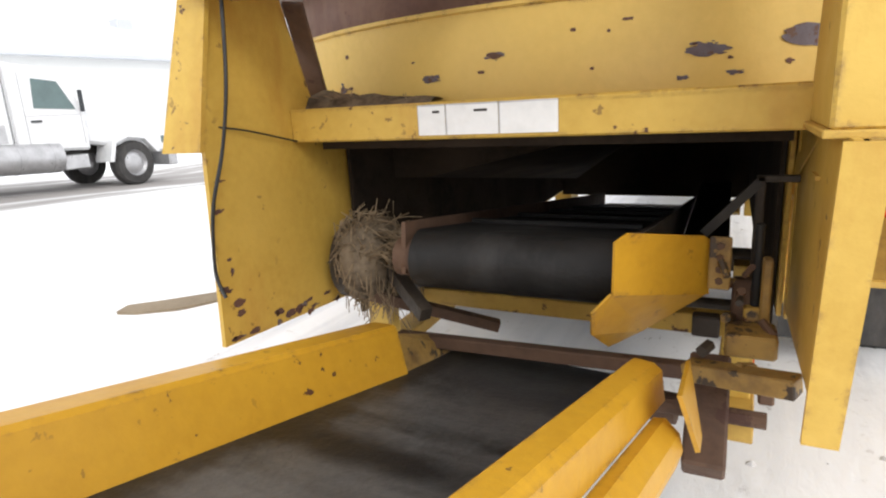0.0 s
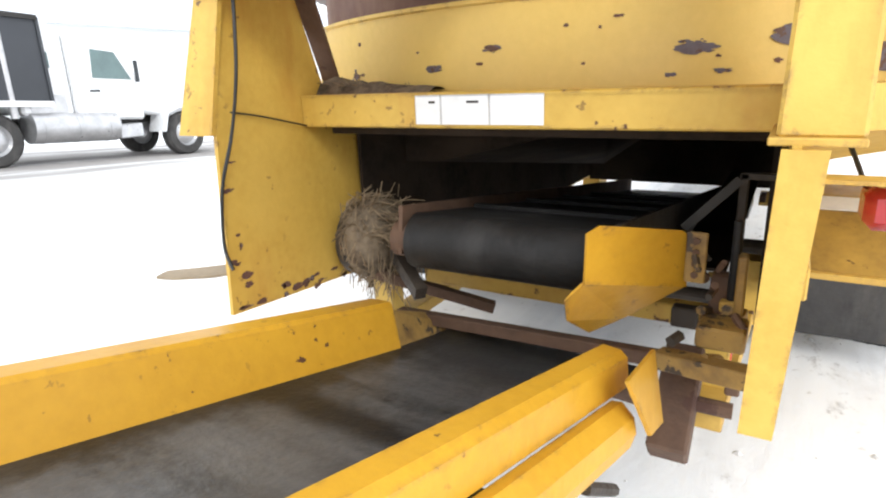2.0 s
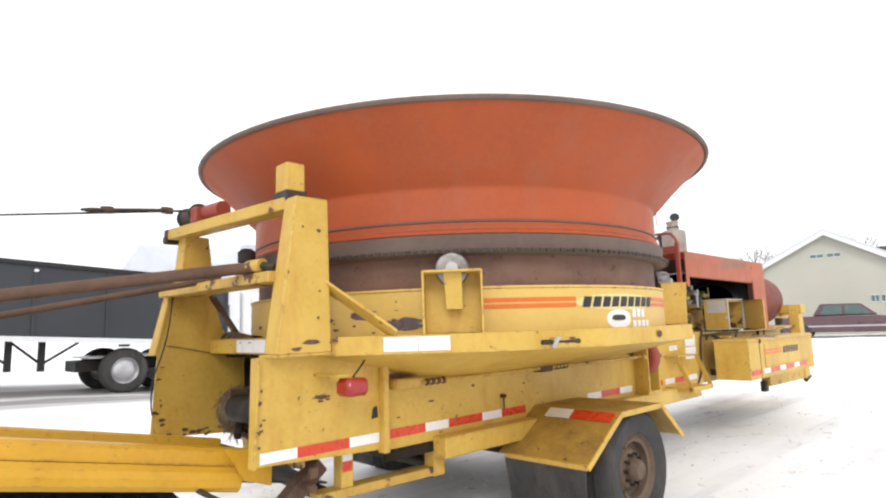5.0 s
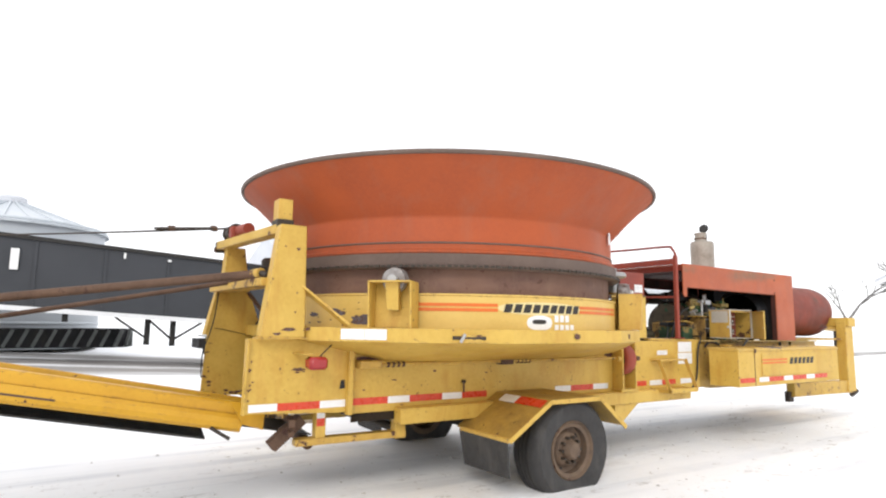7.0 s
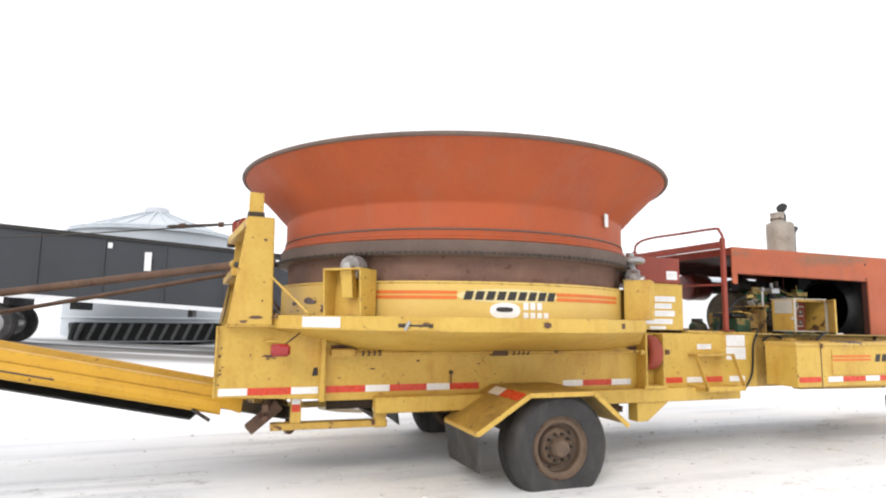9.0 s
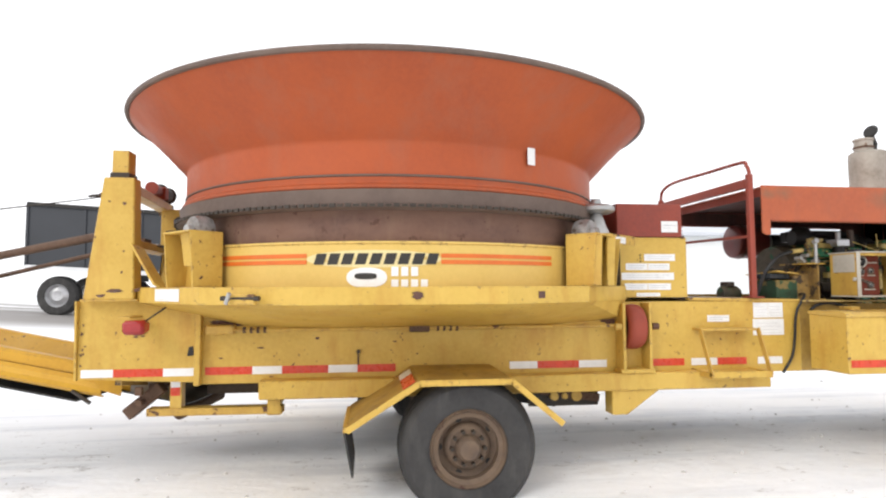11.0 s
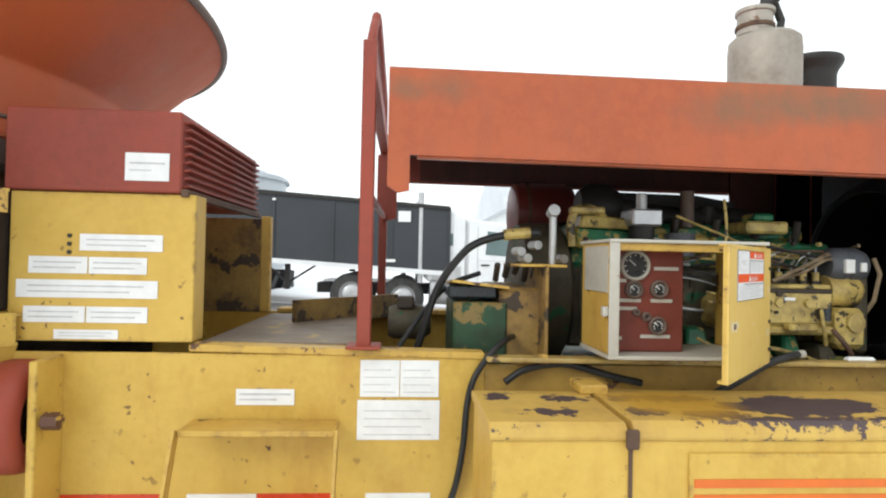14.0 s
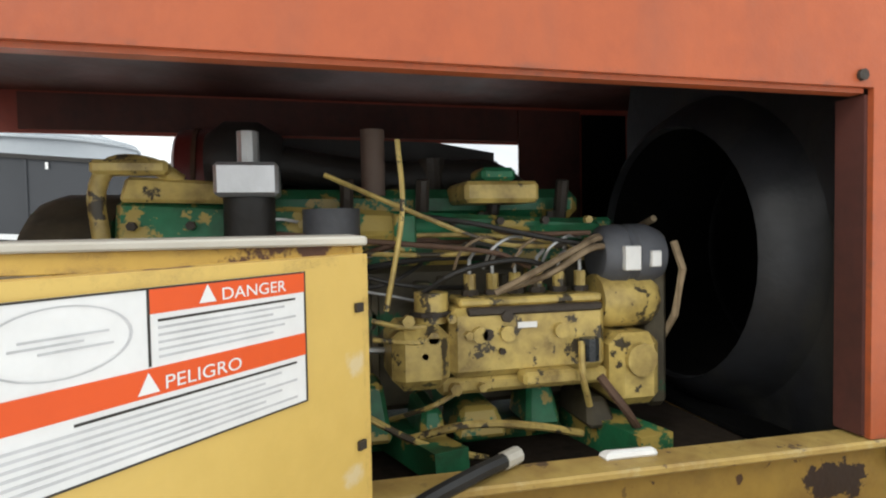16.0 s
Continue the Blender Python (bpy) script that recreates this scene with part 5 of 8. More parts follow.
# belt darker round its tail and in one band across it
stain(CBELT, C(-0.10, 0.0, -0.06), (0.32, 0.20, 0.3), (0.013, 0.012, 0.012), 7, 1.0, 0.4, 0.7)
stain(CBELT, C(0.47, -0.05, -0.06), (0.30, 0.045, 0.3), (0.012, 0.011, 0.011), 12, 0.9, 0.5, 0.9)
part("return_belt", cslab(B(), [(-0.33, -0.150), (0.33, -0.150), (0.33, -0.162), (-0.33, -0.162)], 0.35, LEN), BLACK, conveyor)
part("tail_deflector", hexa(B(), [C(0.14, -0.255, -0.058), C(0.08, -0.300, 0.044), C(-0.24, -0.33, -0.02), C(-0.26, -0.29, -0.05)], [C(0.13, -0.262, -0.058), C(0.07, -0.308, 0.044), C(-0.25, -0.338, -0.02), C(-0.27, -0.298, -0.05)]), DIRTYEL, conveyor, "stained sheet closing the belt's tail")
part("tail_drum", rod(B(), C(-0.31, -0.33, -0.112), C(-0.31, 0.33, -0.112), 0.040, 16), RUSTY, conveyor, smooth=True)
part("head_drum", rod(B(), C(LEN, -0.37, -0.06), C(LEN, 0.37, -0.06), 0.06, 20), RUSTY, conveyor, smooth=True)
part("folding_pipe", rod(B(), (0.40, 0.05, 1.478), C(2.9, -0.45, 0.09), 0.028, 14), RUSTY, conveyor, "rusty folding pipe", smooth=True)
part("pipe_end", rod(B(), (0.50, 0.07, 1.48), (0.40, 0.05, 1.478), 0.034, 14), YELLOW_WORN, conveyor)
part("pipe_pin", rod(B(), (0.58, 0.09, 1.462), (0.50, 0.07, 1.478), 0.02, 10), GREASE, conveyor)
part("folding_rod", rod(B(), (-0.12, 0.03, 1.452), C(2.4, -0.46, 0.09), 0.017, 10), RUSTY, conveyor, smooth=True)
part("rod_end", box(B(), -0.14, -0.02, 0.0, 0.10, 1.446, 1.485, 0.004), RUSTY, conveyor)
part("rag", box(B(), -0.42, -0.33, 0.02, 0.08, 1.447, 1.468, 0.006), WHITE, conveyor, "scrap of white plastic")

# winch and cables on the top beam
winch = thing("winch", (-0.33, 0.10, 1.795), "red cable winch on the top cross beam", "winch")
part("drum", lathe(B(), [(0, -0.09), (0.065, -0.09), (0.065, -0.08), (0.052, -0.075), (0.052, 0.075), (0.065, 0.08), (0.065, 0.09), (0, 0.09)], (-0.40, 0.09, 1.855), "x", 20), GREASE, winch, smooth=True)
part("frame", box(B(), -0.30, -0.22, 0.03, 0.16, 1.795, 1.885, 0.008), RED, winch, "bright red winch frame")
part("motor", rod(B(), (-0.22, 0.10, 1.85), (-0.06, 0.12, 1.85), 0.045, 18), RED, winch, smooth=True)
for v, top in ((-0.42, Vector((-0.42, 0.06, 1.895))), (-0.34, Vector((-0.36, 0.06, 1.88)))):
    end = C(4.9, v, 0.10)
    mid = (top + end) / 2 - Z * 0.05
    part("cable", tube(B(), curve_pts([top, top.lerp(mid, 0.5) - Z * 0.012, mid, mid.lerp(end, 0.5) - Z * 0.012, end], 5), 0.0045, 6), GREASE, winch)
for t0, t1 in ((Vector((-0.42, 0.06, 1.895)), C(4.9, -0.42, 0.10)), (Vector((-0.36, 0.06, 1.88)), C(4.9, -0.34, 0.10))):
    d = (t1 - t0).normalized()
    side = d.cross(Z).normalized() * 0.016
    buckle = part("turnbuckle", rod(B(), t0 + d * 0.10, t0 + d * 0.14, 0.020, 10), RUSTY, winch, "rusty turnbuckle on the cable")
    for sg in (1, -1):
        part("buckle_rod", rod(B(), t0 + d * 0.13 + side * sg, t0 + d * 0.40 + side * sg, 0.006, 8), GREASE, buckle)
    part("buckle_nut", rod(B(), t0 + d * 0.395, t0 + d * 0.44, 0.020, 10), RUSTY, buckle)
    part("shackle", tube(B(), curve_pts([t0 + d * 0.44 + side, t0 + d * 0.49 + side * 1.6, t0 + d * 0.53, t0 + d * 0.49 - side * 1.6, t0 + d * 0.44 - side], 4), 0.007, 6), GREASE, buckle)

# cable dangling down the left cheek
hose = thing("dangling_cable", (-0.6, 0.0, 0.8), "thin black cable hanging down the yellow cheek plate", "cable")
part("cable_run", tube(B(), curve_pts([(-0.545, 0.04, 1.43), (-0.547, 0.02, 1.22), (-0.555, -0.01, 1.07), (-0.57, -0.045, 0.95), (-0.582, -0.052, 0.86), (-0.59, -0.05, 0.78), (-0.57, -0.05, 0.73)], 6), 0.0045, 6), HOSE, hose)
part("cable_run", tube(B(), curve_pts([(-0.66, -0.02, 1.13), (-0.62, -0.01, 1.12), (-0.585, 0.10, 1.10), (-0.585, 0.28, 1.06)], 6), 0.0025, 5), HOSE, hose)

# ---- engine hood and frame ----
def hood_z(y):
    return 1.818 - (y - 4.30) * 0.004


# hood paint darkened: shade inside the hood put into the colour
SHADED_RED = material("shaded_dark_red", (0.095, 0.030, 0.023), 0.7, dark=(0.045, 0.019, 0.016), scale=4, streak=(0.03, 0.018, 0.016))
HOODRED = material("stained_orange_paint", (0.43, 0.102, 0.034), 0.45, dark=(0.34, 0.078, 0.030), scale=2.2, chips=(0.27, 0.085, 0.045), chip_at=0.70, chip_scale=3.2, streak=(0.28, 0.085, 0.045), edge=(0.17, 0.07, 0.045), dent=0.10)
hood = thing("engine_hood", (0, 5.4, 1.06), "faded orange sheet steel engine hood on posts", "engine hood")
part("hood_side", slab(B(), [(4.30, hood_z(4.30)), (4.30, 1.496), (4.33, 1.478), (4.36, 1.484), (4.36, 1.581), (6.058, 1.567), (6.058, 1.033), (6.45, 1.031), (6.45, hood_z(6.45))], "x", 0.635, 0.645), HOODRED, hood)
part("hood_fold", hexa(B(), [(0.612, 4.38, 1.574), (0.635, 4.38, 1.574), (0.635, 6.050, 1.560), (0.612, 6.050, 1.560)], [(0.612, 4.38, 1.581), (0.635, 4.38, 1.581), (0.635, 6.050, 1.567), (0.612, 6.050, 1.567)]), HOODRED, hood)
part("pillar_fold", box(B(), 0.585, 0.635, 6.052, 6.058, 1.036, 1.558), SHADED_RED, hood, "inner fold of the pillar, dark red as in shade")
part("hood_roof", hexa(B(), [(-0.612, 4.325, 1.806), (0.634, 4.325, 1.806), (0.634, 6.44, 1.798), (-0.612, 6.44, 1.798)],
                       [(-0.612, 4.325, 1.816), (0.634, 4.325, 1.816), (0.634, 6.44, 1.808), (-0.612, 6.44, 1.808)]), HOODRED, hood)
# far side in RED, darker than the near side
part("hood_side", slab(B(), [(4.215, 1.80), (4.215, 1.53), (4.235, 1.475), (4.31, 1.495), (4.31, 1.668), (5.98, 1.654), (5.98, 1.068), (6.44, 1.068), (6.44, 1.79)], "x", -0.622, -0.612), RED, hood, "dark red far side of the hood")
DRUMRED = material("rust_red_drum", (0.22, 0.05, 0.032), 0.65, dark=(0.13, 0.04, 0.03), scale=4, chips=RUST, chip_at=0.64, streak=(0.12, 0.05, 0.04))
CLEANER = material("dull_red_air_cleaner", (0.17, 0.026, 0.022), 0.4, dark=(0.11, 0.02, 0.017), scale=5, spec=0.5)
# added liner sheets carry the shade under the roof and inside the far wall
part("roof_liner", hexa(B(), [(-0.60, 4.36, 1.790), (0.63, 4.36, 1.790), (0.63, 6.42, 1.782), (-0.60, 6.42, 1.782)], [(-0.60, 4.36, 1.800), (0.63, 4.36, 1.800), (0.63, 6.42, 1.792), (-0.60, 6.42, 1.792)]), SHADED_RED, hood, "underside of the hood, coloured dark for its shade")
part("side_liner", slab(B(), [(4.42, 1.785), (4.42, 1.678), (5.96, 1.664), (5.96, 1.775)], "x", -0.610, -0.600), SHADED_RED, hood, "inner face of the hood, coloured dark for its shade")
part("side_liner", box(B(), -0.610, -0.600, 5.965, 6.198, 1.07, 1.775), SHADED_RED, hood)
# rear lip in RED: shading of the rear face put into the paint
part("roof_lip", slab(B(), [(-0.60, 1.750), (0.632, 1.750), (0.632, 1.804), (-0.60, 1.804)], "y", 4.331, 4.339), RED, hood, "rear lip of the hood, darker red for its shading")
part("hood_end", slab(B(), [(-0.60, 1.068), (0.632, 1.068), (0.632, 1.78), (-0.60, 1.78)], "y", 6.428, 6.438), HOODRED, hood)
for z in (1.732, 1.584):
    part("bolt", rod(B(), (0.645, 6.034, z), (0.651, 6.034, z), 0.009, 8), GREASE, hood)
for y, z, ry, rz in ((5.27, 1.735, 0.13, 0.045), (5.46, 1.765, 0.16, 0.05), (5.62, 1.765, 0.13, 0.045), (5.82, 1.755, 0.06, 0.04), (4.46, 1.765, 0.05, 0.03), (4.35, 1.76, 0.04, 0.025), (5.95, 1.78, 0.10, 0.03)):
    stain(HOODRED, (0.645, y, z), (0.1, ry, rz), (0.17, 0.10, 0.055), 14, 1.3, 0.8, 0.6)
for x in (0.60, -0.64):
    part("post", box(B(), x - 0.018, x + 0.018, 4.226, 4.264, 1.056, 1.90, 0.003), RED, hood, "dull red square post")
    part("foot_plate", box(B(), x - 0.05, x + 0.05, 4.20, 4.292, 1.056, 1.064, 0.002), RED, hood)
part("hoop", tube(B(), curve_pts([(0.60, 4.245, 1.88), (0.595, 4.25, 1.92), (0.56, 4.255, 1.97), (0.50, 4.258, 2.0), (0.1, 4.255, 2.01), (-0.40, 4.25, 2.02), (-0.60, 4.245, 1.98), (-0.64, 4.245, 1.90)], 5), 0.013, 8), RED, hood, "bent red pipe hoop", smooth=True)
part("cross_bar", box(B(), -0.62, 0.58, 4.226, 4.264, 1.81, 1.87, 0.002), RED, hood)
part("side_bar", beam(B(), (-0.62, 4.25, 1.50), (0.58, 4.25, 1.475), 0.016, 0.02), RED, hood)


# radiator with its fan shroud
rad = thing("radiator", (0, 6.2, 1.07), "dark grey radiator with a round fan shroud inside the hood", "radiator")
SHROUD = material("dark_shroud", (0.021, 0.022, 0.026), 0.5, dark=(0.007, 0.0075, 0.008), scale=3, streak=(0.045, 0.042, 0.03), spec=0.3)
bm = B()
k = 40
cx, cz, rr = 0.165, 1.302, 0.286
outer = []
for i in range(k):
    a = 2 * math.pi * i / k
    c, s = math.cos(a), math.sin(a)
    # plate cut short on the left, where the black core stands in for shade
    t = min(((0.462 if c > 0 else 0.36) / abs(c)) if abs(c) > 1e-6 else 9, ((0.465 if s > 0 else 0.36) / abs(s)) if abs(s) > 1e-6 else 9)
    outer.append((cx + t * c, cz + t * s))
rings = [[bm.verts.new((x, 6.15, z)) for x, z in outer]]
for r, y in ((0.350, 6.125), (0.325, 6.085), (0.300, 6.046), (rr, 6.036), (rr - 0.003, 6.05)):
    rings.append([bm.verts.new((cx + r * math.cos(2 * math.pi * i / k), y, cz + r * math.sin(2 * math.pi * i / k))) for i in range(k)])
for va, vb in zip(rings, rings[1:]):
    for i in range(k):
        j = (i + 1) % k
        bm.faces.new((va[i], va[j], vb[j], vb[i]))
shell(bm, 0.004)
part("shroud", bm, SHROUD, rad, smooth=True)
# near-black core, throat, side and floor: depth shade behind the shroud as colour
SHADE_BLACK = material("shade_black_core", (0.006, 0.006, 0.006), 0.9, dark=(0.003, 0.003, 0.003), scale=6, spec=0.05)
part("core", box(B(), -0.57, 0.60, 6.37, 6.42, 0.95, 1.76), SHADE_BLACK, rad)
part("shroud_throat", lathe(B(), [(rr - 0.002, 6.056), (rr + 0.002, 6.056), (rr + 0.002, 6.36), (rr - 0.002, 6.36)], (cx, 0, cz), "y", 40, closed=True), SHADE_BLACK, rad, smooth=True)
part("shade_side", box(B(), -0.59, -0.58, 6.20, 6.369, 0.95, 1.76), SHADE_BLACK, rad)
part("shade_floor", box(B(), -0.57, 0.586, 6.052, 6.369, 0.946, 0.958), SHADE_BLACK, rad)
part("air_drum", lathe(B(), [(0, 6.46), (0.325, 6.46), (0.34, 6.48), (0.34, 7.95), (0.325, 8.05), (0.29, 8.10), (0, 8.12)], (0.04, 0, 1.41), "y", 40), DRUMRED, grinder, "dull red round air screen drum", smooth=True)

# stack of muffler and air cleaner on the roof
muf = thing("exhaust_stack", (-0.1, 5.8, 1.83), "pale grey muffler can and black air cap on the hood roof", "exhaust")
PALE = material("pale_aluminised_steel", (0.52, 0.50, 0.44), 0.5, metal=0.1, dark=(0.42, 0.39, 0.33), scale=6, chips=(0.25, 0.15, 0.09), chip_at=0.68)
MUFFLER = material("sooty_aluminised_can", (0.38, 0.35, 0.30), 0.5, metal=0.2, dark=(0.24, 0.21, 0.17), scale=6, chips=(0.17, 0.10, 0.06), chip_at=0.62)
MX, MY, CAPX, CAPY = -0.14, 5.845, -0.40, 6.23
part("muffler", lathe(B(), [(0, 1.79), (0.138, 1.79), (0.142, 2.20), (0.138, 2.245), (0.12, 2.262), (0, 2.265)], (MX, MY, 0), "z", 36), MUFFLER, muf, smooth=True)
part("neck", lathe(B(), [(0, 2.26), (0.070, 2.26), (0.068, 2.345), (0.076, 2.35), (0.076, 2.365), (0.05, 2.372), (0, 2.372)], (MX + 0.02, MY - 0.055, 0), "z", 24), MUFFLER, muf, smooth=True)
part("clamp", lathe(B(), [(0.071, 2.285), (0.076, 2.285), (0.076, 2.30), (0.071, 2.30)], (MX + 0.02, MY - 0.055, 0), "z", 24, closed=True), RUSTY, muf, smooth=True)
part("flap_stem", tube(B(), [(MX + 0.02, MY + 0.05, 2.27), (MX + 0.02, MY + 0.06, 2.33), (MX + 0.02, MY + 0.03, 2.40)], 0.016, 8), BLACK, muf, smooth=True)
bm = lathe(B(), [(0, -0.014), (0.045, -0.012), (0.058, 0), (0.045, 0.012), (0, 0.014)], (0, 0, 0), "z", 20)
bmesh.ops.transform(bm, matrix=Matrix.Translation((MX + 0.02, MY + 0.02, 2.435)) @ Matrix.Rotation(radians(72), 4, "X") @ Matrix.Rotation(radians(20), 4, "Y"), verts=bm.verts)
part("rain_flap", bm, BLACK, muf, "black hinged rain flap", smooth=True)
part("air_cap", lathe(B(), [(0, 1.79), (0.108, 1.79), (0.110, 2.19), (0.118, 2.215), (0.134, 2.238), (0.140, 2.255), (0.136, 2.27), (0.08, 2.285), (0, 2.287)], (CAPX, CAPY, 0), "z", 28), BLACK, muf, "black round air intake cap", smooth=True)

# ---- toolbox beside the engine ----
tool = thing("side_toolbox", (0.76, 5.67, 0.56), "worn yellow steel toolbox with flaked paint on top", "toolbox")
TOPFLAKE = material("flaked_yellow_paint", (0.56, 0.37, 0.085), 0.55, dark=(0.46, 0.28, 0.06), scale=3, chips=(0.095, 0.06, 0.05), chip_at=0.66, chip_scale=6.0, streak=(0.32, 0.19, 0.07))
TX = 1.05
part("body", slab(B(), [(0.742, 0.60), (TX, 0.60), (TX, 0.935), (TX - 0.006, 0.950), (0.742, 0.950)], "y", 4.535, 6.545, 0.003), YELLOW, tool)
for y0, y1, bulge in ((4.528, 4.812, 0.0), (4.824, 6.552, 0.004)):
    part("lid", slab(B(), [(0.735, 0.952), (TX + 0.004, 0.940), (TX + 0.008, 0.948), (TX + 0.004, 0.962), (TX - 0.014, 0.974 + bulge), (0.80, 0.976 + bulge), (0.735, 0.970 + bulge)], "y", y0, y1, 0.002),
         TOPFLAKE, tool, "lid with flaked yellow paint over dark rust")
part("seam", box(B(), TX - 0.001, TX + 0.003, 4.814, 4.822, 0.60, 0.945), RUSTY, tool)
for x, y, rx, ry, sc, rg in ((0.93, 5.25, 0.10, 0.15, 17, 1.1), (0.90, 5.38, 0.06, 0.08, 21, 1.2), (0.99, 5.03, 0.030, 0.075, 24, 0.9), (0.88, 5.70, 0.06, 0.09, 30, 2.2), (0.96, 5.60, 0.03, 0.05, 40, 2.2), (0.85, 4.97, 0.035, 0.12, 28, 1.8),
                             (0.97, 4.885, 0.03, 0.045, 34, 1.8), (0.84, 4.74, 0.03, 0.05, 34, 2.0), (0.96, 4.68, 0.03, 0.05, 34, 2.2), (0.93, 6.02, 0.06, 0.13, 24, 2.0), (0.82, 4.58, 0.04, 0.03, 34, 2.0), (1.03, 5.2, 0.02, 0.20, 40, 2.2)):
    stain(TOPFLAKE, (x, y, 0.975), (rx, ry, 0.3), (0.075, 0.05, 0.052), sc, rg, 0.04)
stain(TOPFLAKE, (0.90, 4.98, 0.97), (0.12, 0.14, 0.2), (0.50, 0.27, 0.02), 7, 0.6, 0.25, 0.7)
for y in (4.75, 6.2):
    part("mount_bracket", box(B(), 0.601, 0.741, y, y + 0.05, 0.62, 0.68, 0.003), GREASE, tool)
part("seam_clip", box(B(), TX + 0.006, TX + 0.016, 4.805, 4.832, 0.925, 0.965, 0.003), RUSTY, tool)
part("lid_catch", box(B(), 0.70, 0.80, 4.79, 4.86, 0.975, 0.998, 0.004), YELLOW_WORN, tool)
part("door_panel", box(B(), TX, TX + 0.006, 4.94, 6.40, 0.695, 0.915, 0.002), YELLOW, tool)
y = 4.552
for w, m in ((0.255, TAPE_RED), (0.18, WHITE), (0.28, TAPE_RED), (0.18, WHITE), (0.28, TAPE_RED), (0.18, WHITE), (0.28, TAPE_RED)):
    part("tape_strip", box(B(), TX + 0.001, TX + 0.004, y, y + w - 0.004, 0.640, 0.684), m, tool)
    y += w + (0.08 if y < 4.7 else 0)
for z in (0.815, 0.846):
    part("stripe", box(B(), TX + 0.006, TX + 0.008, 4.95, 5.42, z, z + 0.017), STRIPE, tool, "orange stripe")
for i in range(6):
    bm = hexa(B(), [(TX + 0.006, 5.47 + 0.085 * i, 0.805), (TX + 0.006, 5.53 + 0.085 * i, 0.805), (TX + 0.006, 5.55 + 0.085 * i, 0.87), (TX + 0.006, 5.49 + 0.085 * i, 0.87)],
              [(TX + 0.008, 5.47 + 0.085 * i, 0.805), (TX + 0.008, 5.53 + 0.085 * i, 0.805), (TX + 0.008, 5.55 + 0.085 * i, 0.87), (TX + 0.008, 5.49 + 0.085 * i, 0.87)])
    part("name_bar", bm, INK, tool)

# front frame and gooseneck
part("front_rail", beam(B(), (0.55, 6.45, 0.44), (0.55, 7.95, 0.42), 0.10, 0.16, bevel=0.005), YELLOW_WORN, grinder)
part("front_rail", beam(B(), (-0.55, 6.45, 0.44), (-0.55, 7.95, 0.42), 0.10, 0.16, bevel=0.005), YELLOW_WORN, grinder)
part("jack_foot", box(B(), 0.50, 0.56, 6.40, 6.50, 0.30, 0.42, 0.004), GREASE, grinder)
part("jack_foot", rod(B(), (0.55, 8.0, 0.30), (0.58, 8.10, 0.36), 0.03, 8), GREASE, grinder)
for s in (1, -1):
    part("neck_post", hexa(B(), [(s * 0.50, 7.78, 0.36), (s * 0.62, 7.78, 0.36), (s * 0.62, 8.0, 0.36), (s * 0.50, 8.0, 0.36)],
                           [(s * 0.44, 7.95, 1.32), (s * 0.56, 7.95, 1.32), (s * 0.56, 8.15, 1.32), (s * 0.44, 8.15, 1.32)], 0.006), YELLOW, grinder)
part("neck_beam", beam(B(), (-0.60, 8.05, 1.27), (0.60, 8.05, 1.27), 0.20, 0.12, bevel=0.006), YELLOW, grinder)
part("neck_arm", beam(B(), (0.0, 8.1, 1.27), (0.0, 9.1, 1.22), 0.22, 0.16, bevel=0.006), YELLOW, grinder)
part("neck_arm", beam(B(), (0.45, 8.1, 1.26), (0.05, 9.0, 1.22), 0.09, 0.12, bevel=0.006), YELLOW, grinder)
part("hitch", rod(B(), (0.0, 9.0, 1.20), (0.0, 9.0, 0.72), 0.055, 14), GREASE, grinder)
part("deck", box(B(), -0.58, 0.53, 6.6, 8.1, 1.03, 1.05, 0.003), YELLOW_WORN, grinder)
part("deck", box(B(), -0.33, 0.538, 3.79, 4.22, 1.035, 1.058, 0.003), DECK, grinder, "scuffed deck plate")
# darker yellow here too, for the shadow on the deck
part("deck_rail", beam(B(), (0.02, 3.95, 1.09), (-0.48, 4.32, 1.09), 0.02, 0.10), DIRTYEL, grinder)
part("end_wall", box(B(), -0.58, 0.53, 6.98, 7.0, 0.57, 1.05), YELLOW_WORN, grinder)

part("bay_floor", box(B(), -0.58, 0.586, 4.62, 6.05, 0.93, 0.945), TUNNEL, grinder, "black floor under the engine")

# ---- control box ----
ctrl = thing("control_box", (0.55, 5.06, 1.06), "cream-edged yellow control box with its door open", "control box")
CX, CY0, CY1, CZ0, CZ1 = 0.780, 4.866, 5.283, 1.058, 1.362
part("left_side", box(B(), 0.545, CX - 0.006, CY0 + 0.003, CY0 + 0.010, CZ0 + 0.010, CZ1 - 0.009, 0.002), YELLOW_WORN, ctrl)
part("side_label", box(B(), 0.575, 0.760, CY0 + 0.0005, CY0 + 0.003, 1.225, 1.345), PALE, ctrl, "blank pale grey sticker")
part("right_side", box(B(), 0.545, CX - 0.006, CY1 - 0.014, CY1 - 0.004, CZ0 + 0.010, CZ1 - 0.009, 0.002), YELLOW_WORN, ctrl)
part("top", box(B(), 0.535, CX + 0.003, CY0 - 0.002, CY1, CZ1 - 0.009, CZ1, 0.002), PALE, ctrl, "pale scuffed lid edge")
part("bottom", box(B(), 0.545, CX + 0.003, CY0 - 0.002, CY1, CZ0, CZ0 + 0.010, 0.002), PALE, ctrl)
part("front_lip", box(B(), CX - 0.006, CX + 0.001, CY0, CY0 + 0.026, CZ0 + 0.010, CZ1 - 0.009, 0.001), PALE, ctrl)
part("top_lip", box(B(), CX - 0.012, CX - 0.006, CY0 + 0.026, CY1 - 0.014, CZ1 - 0.029, CZ1 - 0.009, 0.001), YELLOW_WORN, ctrl)
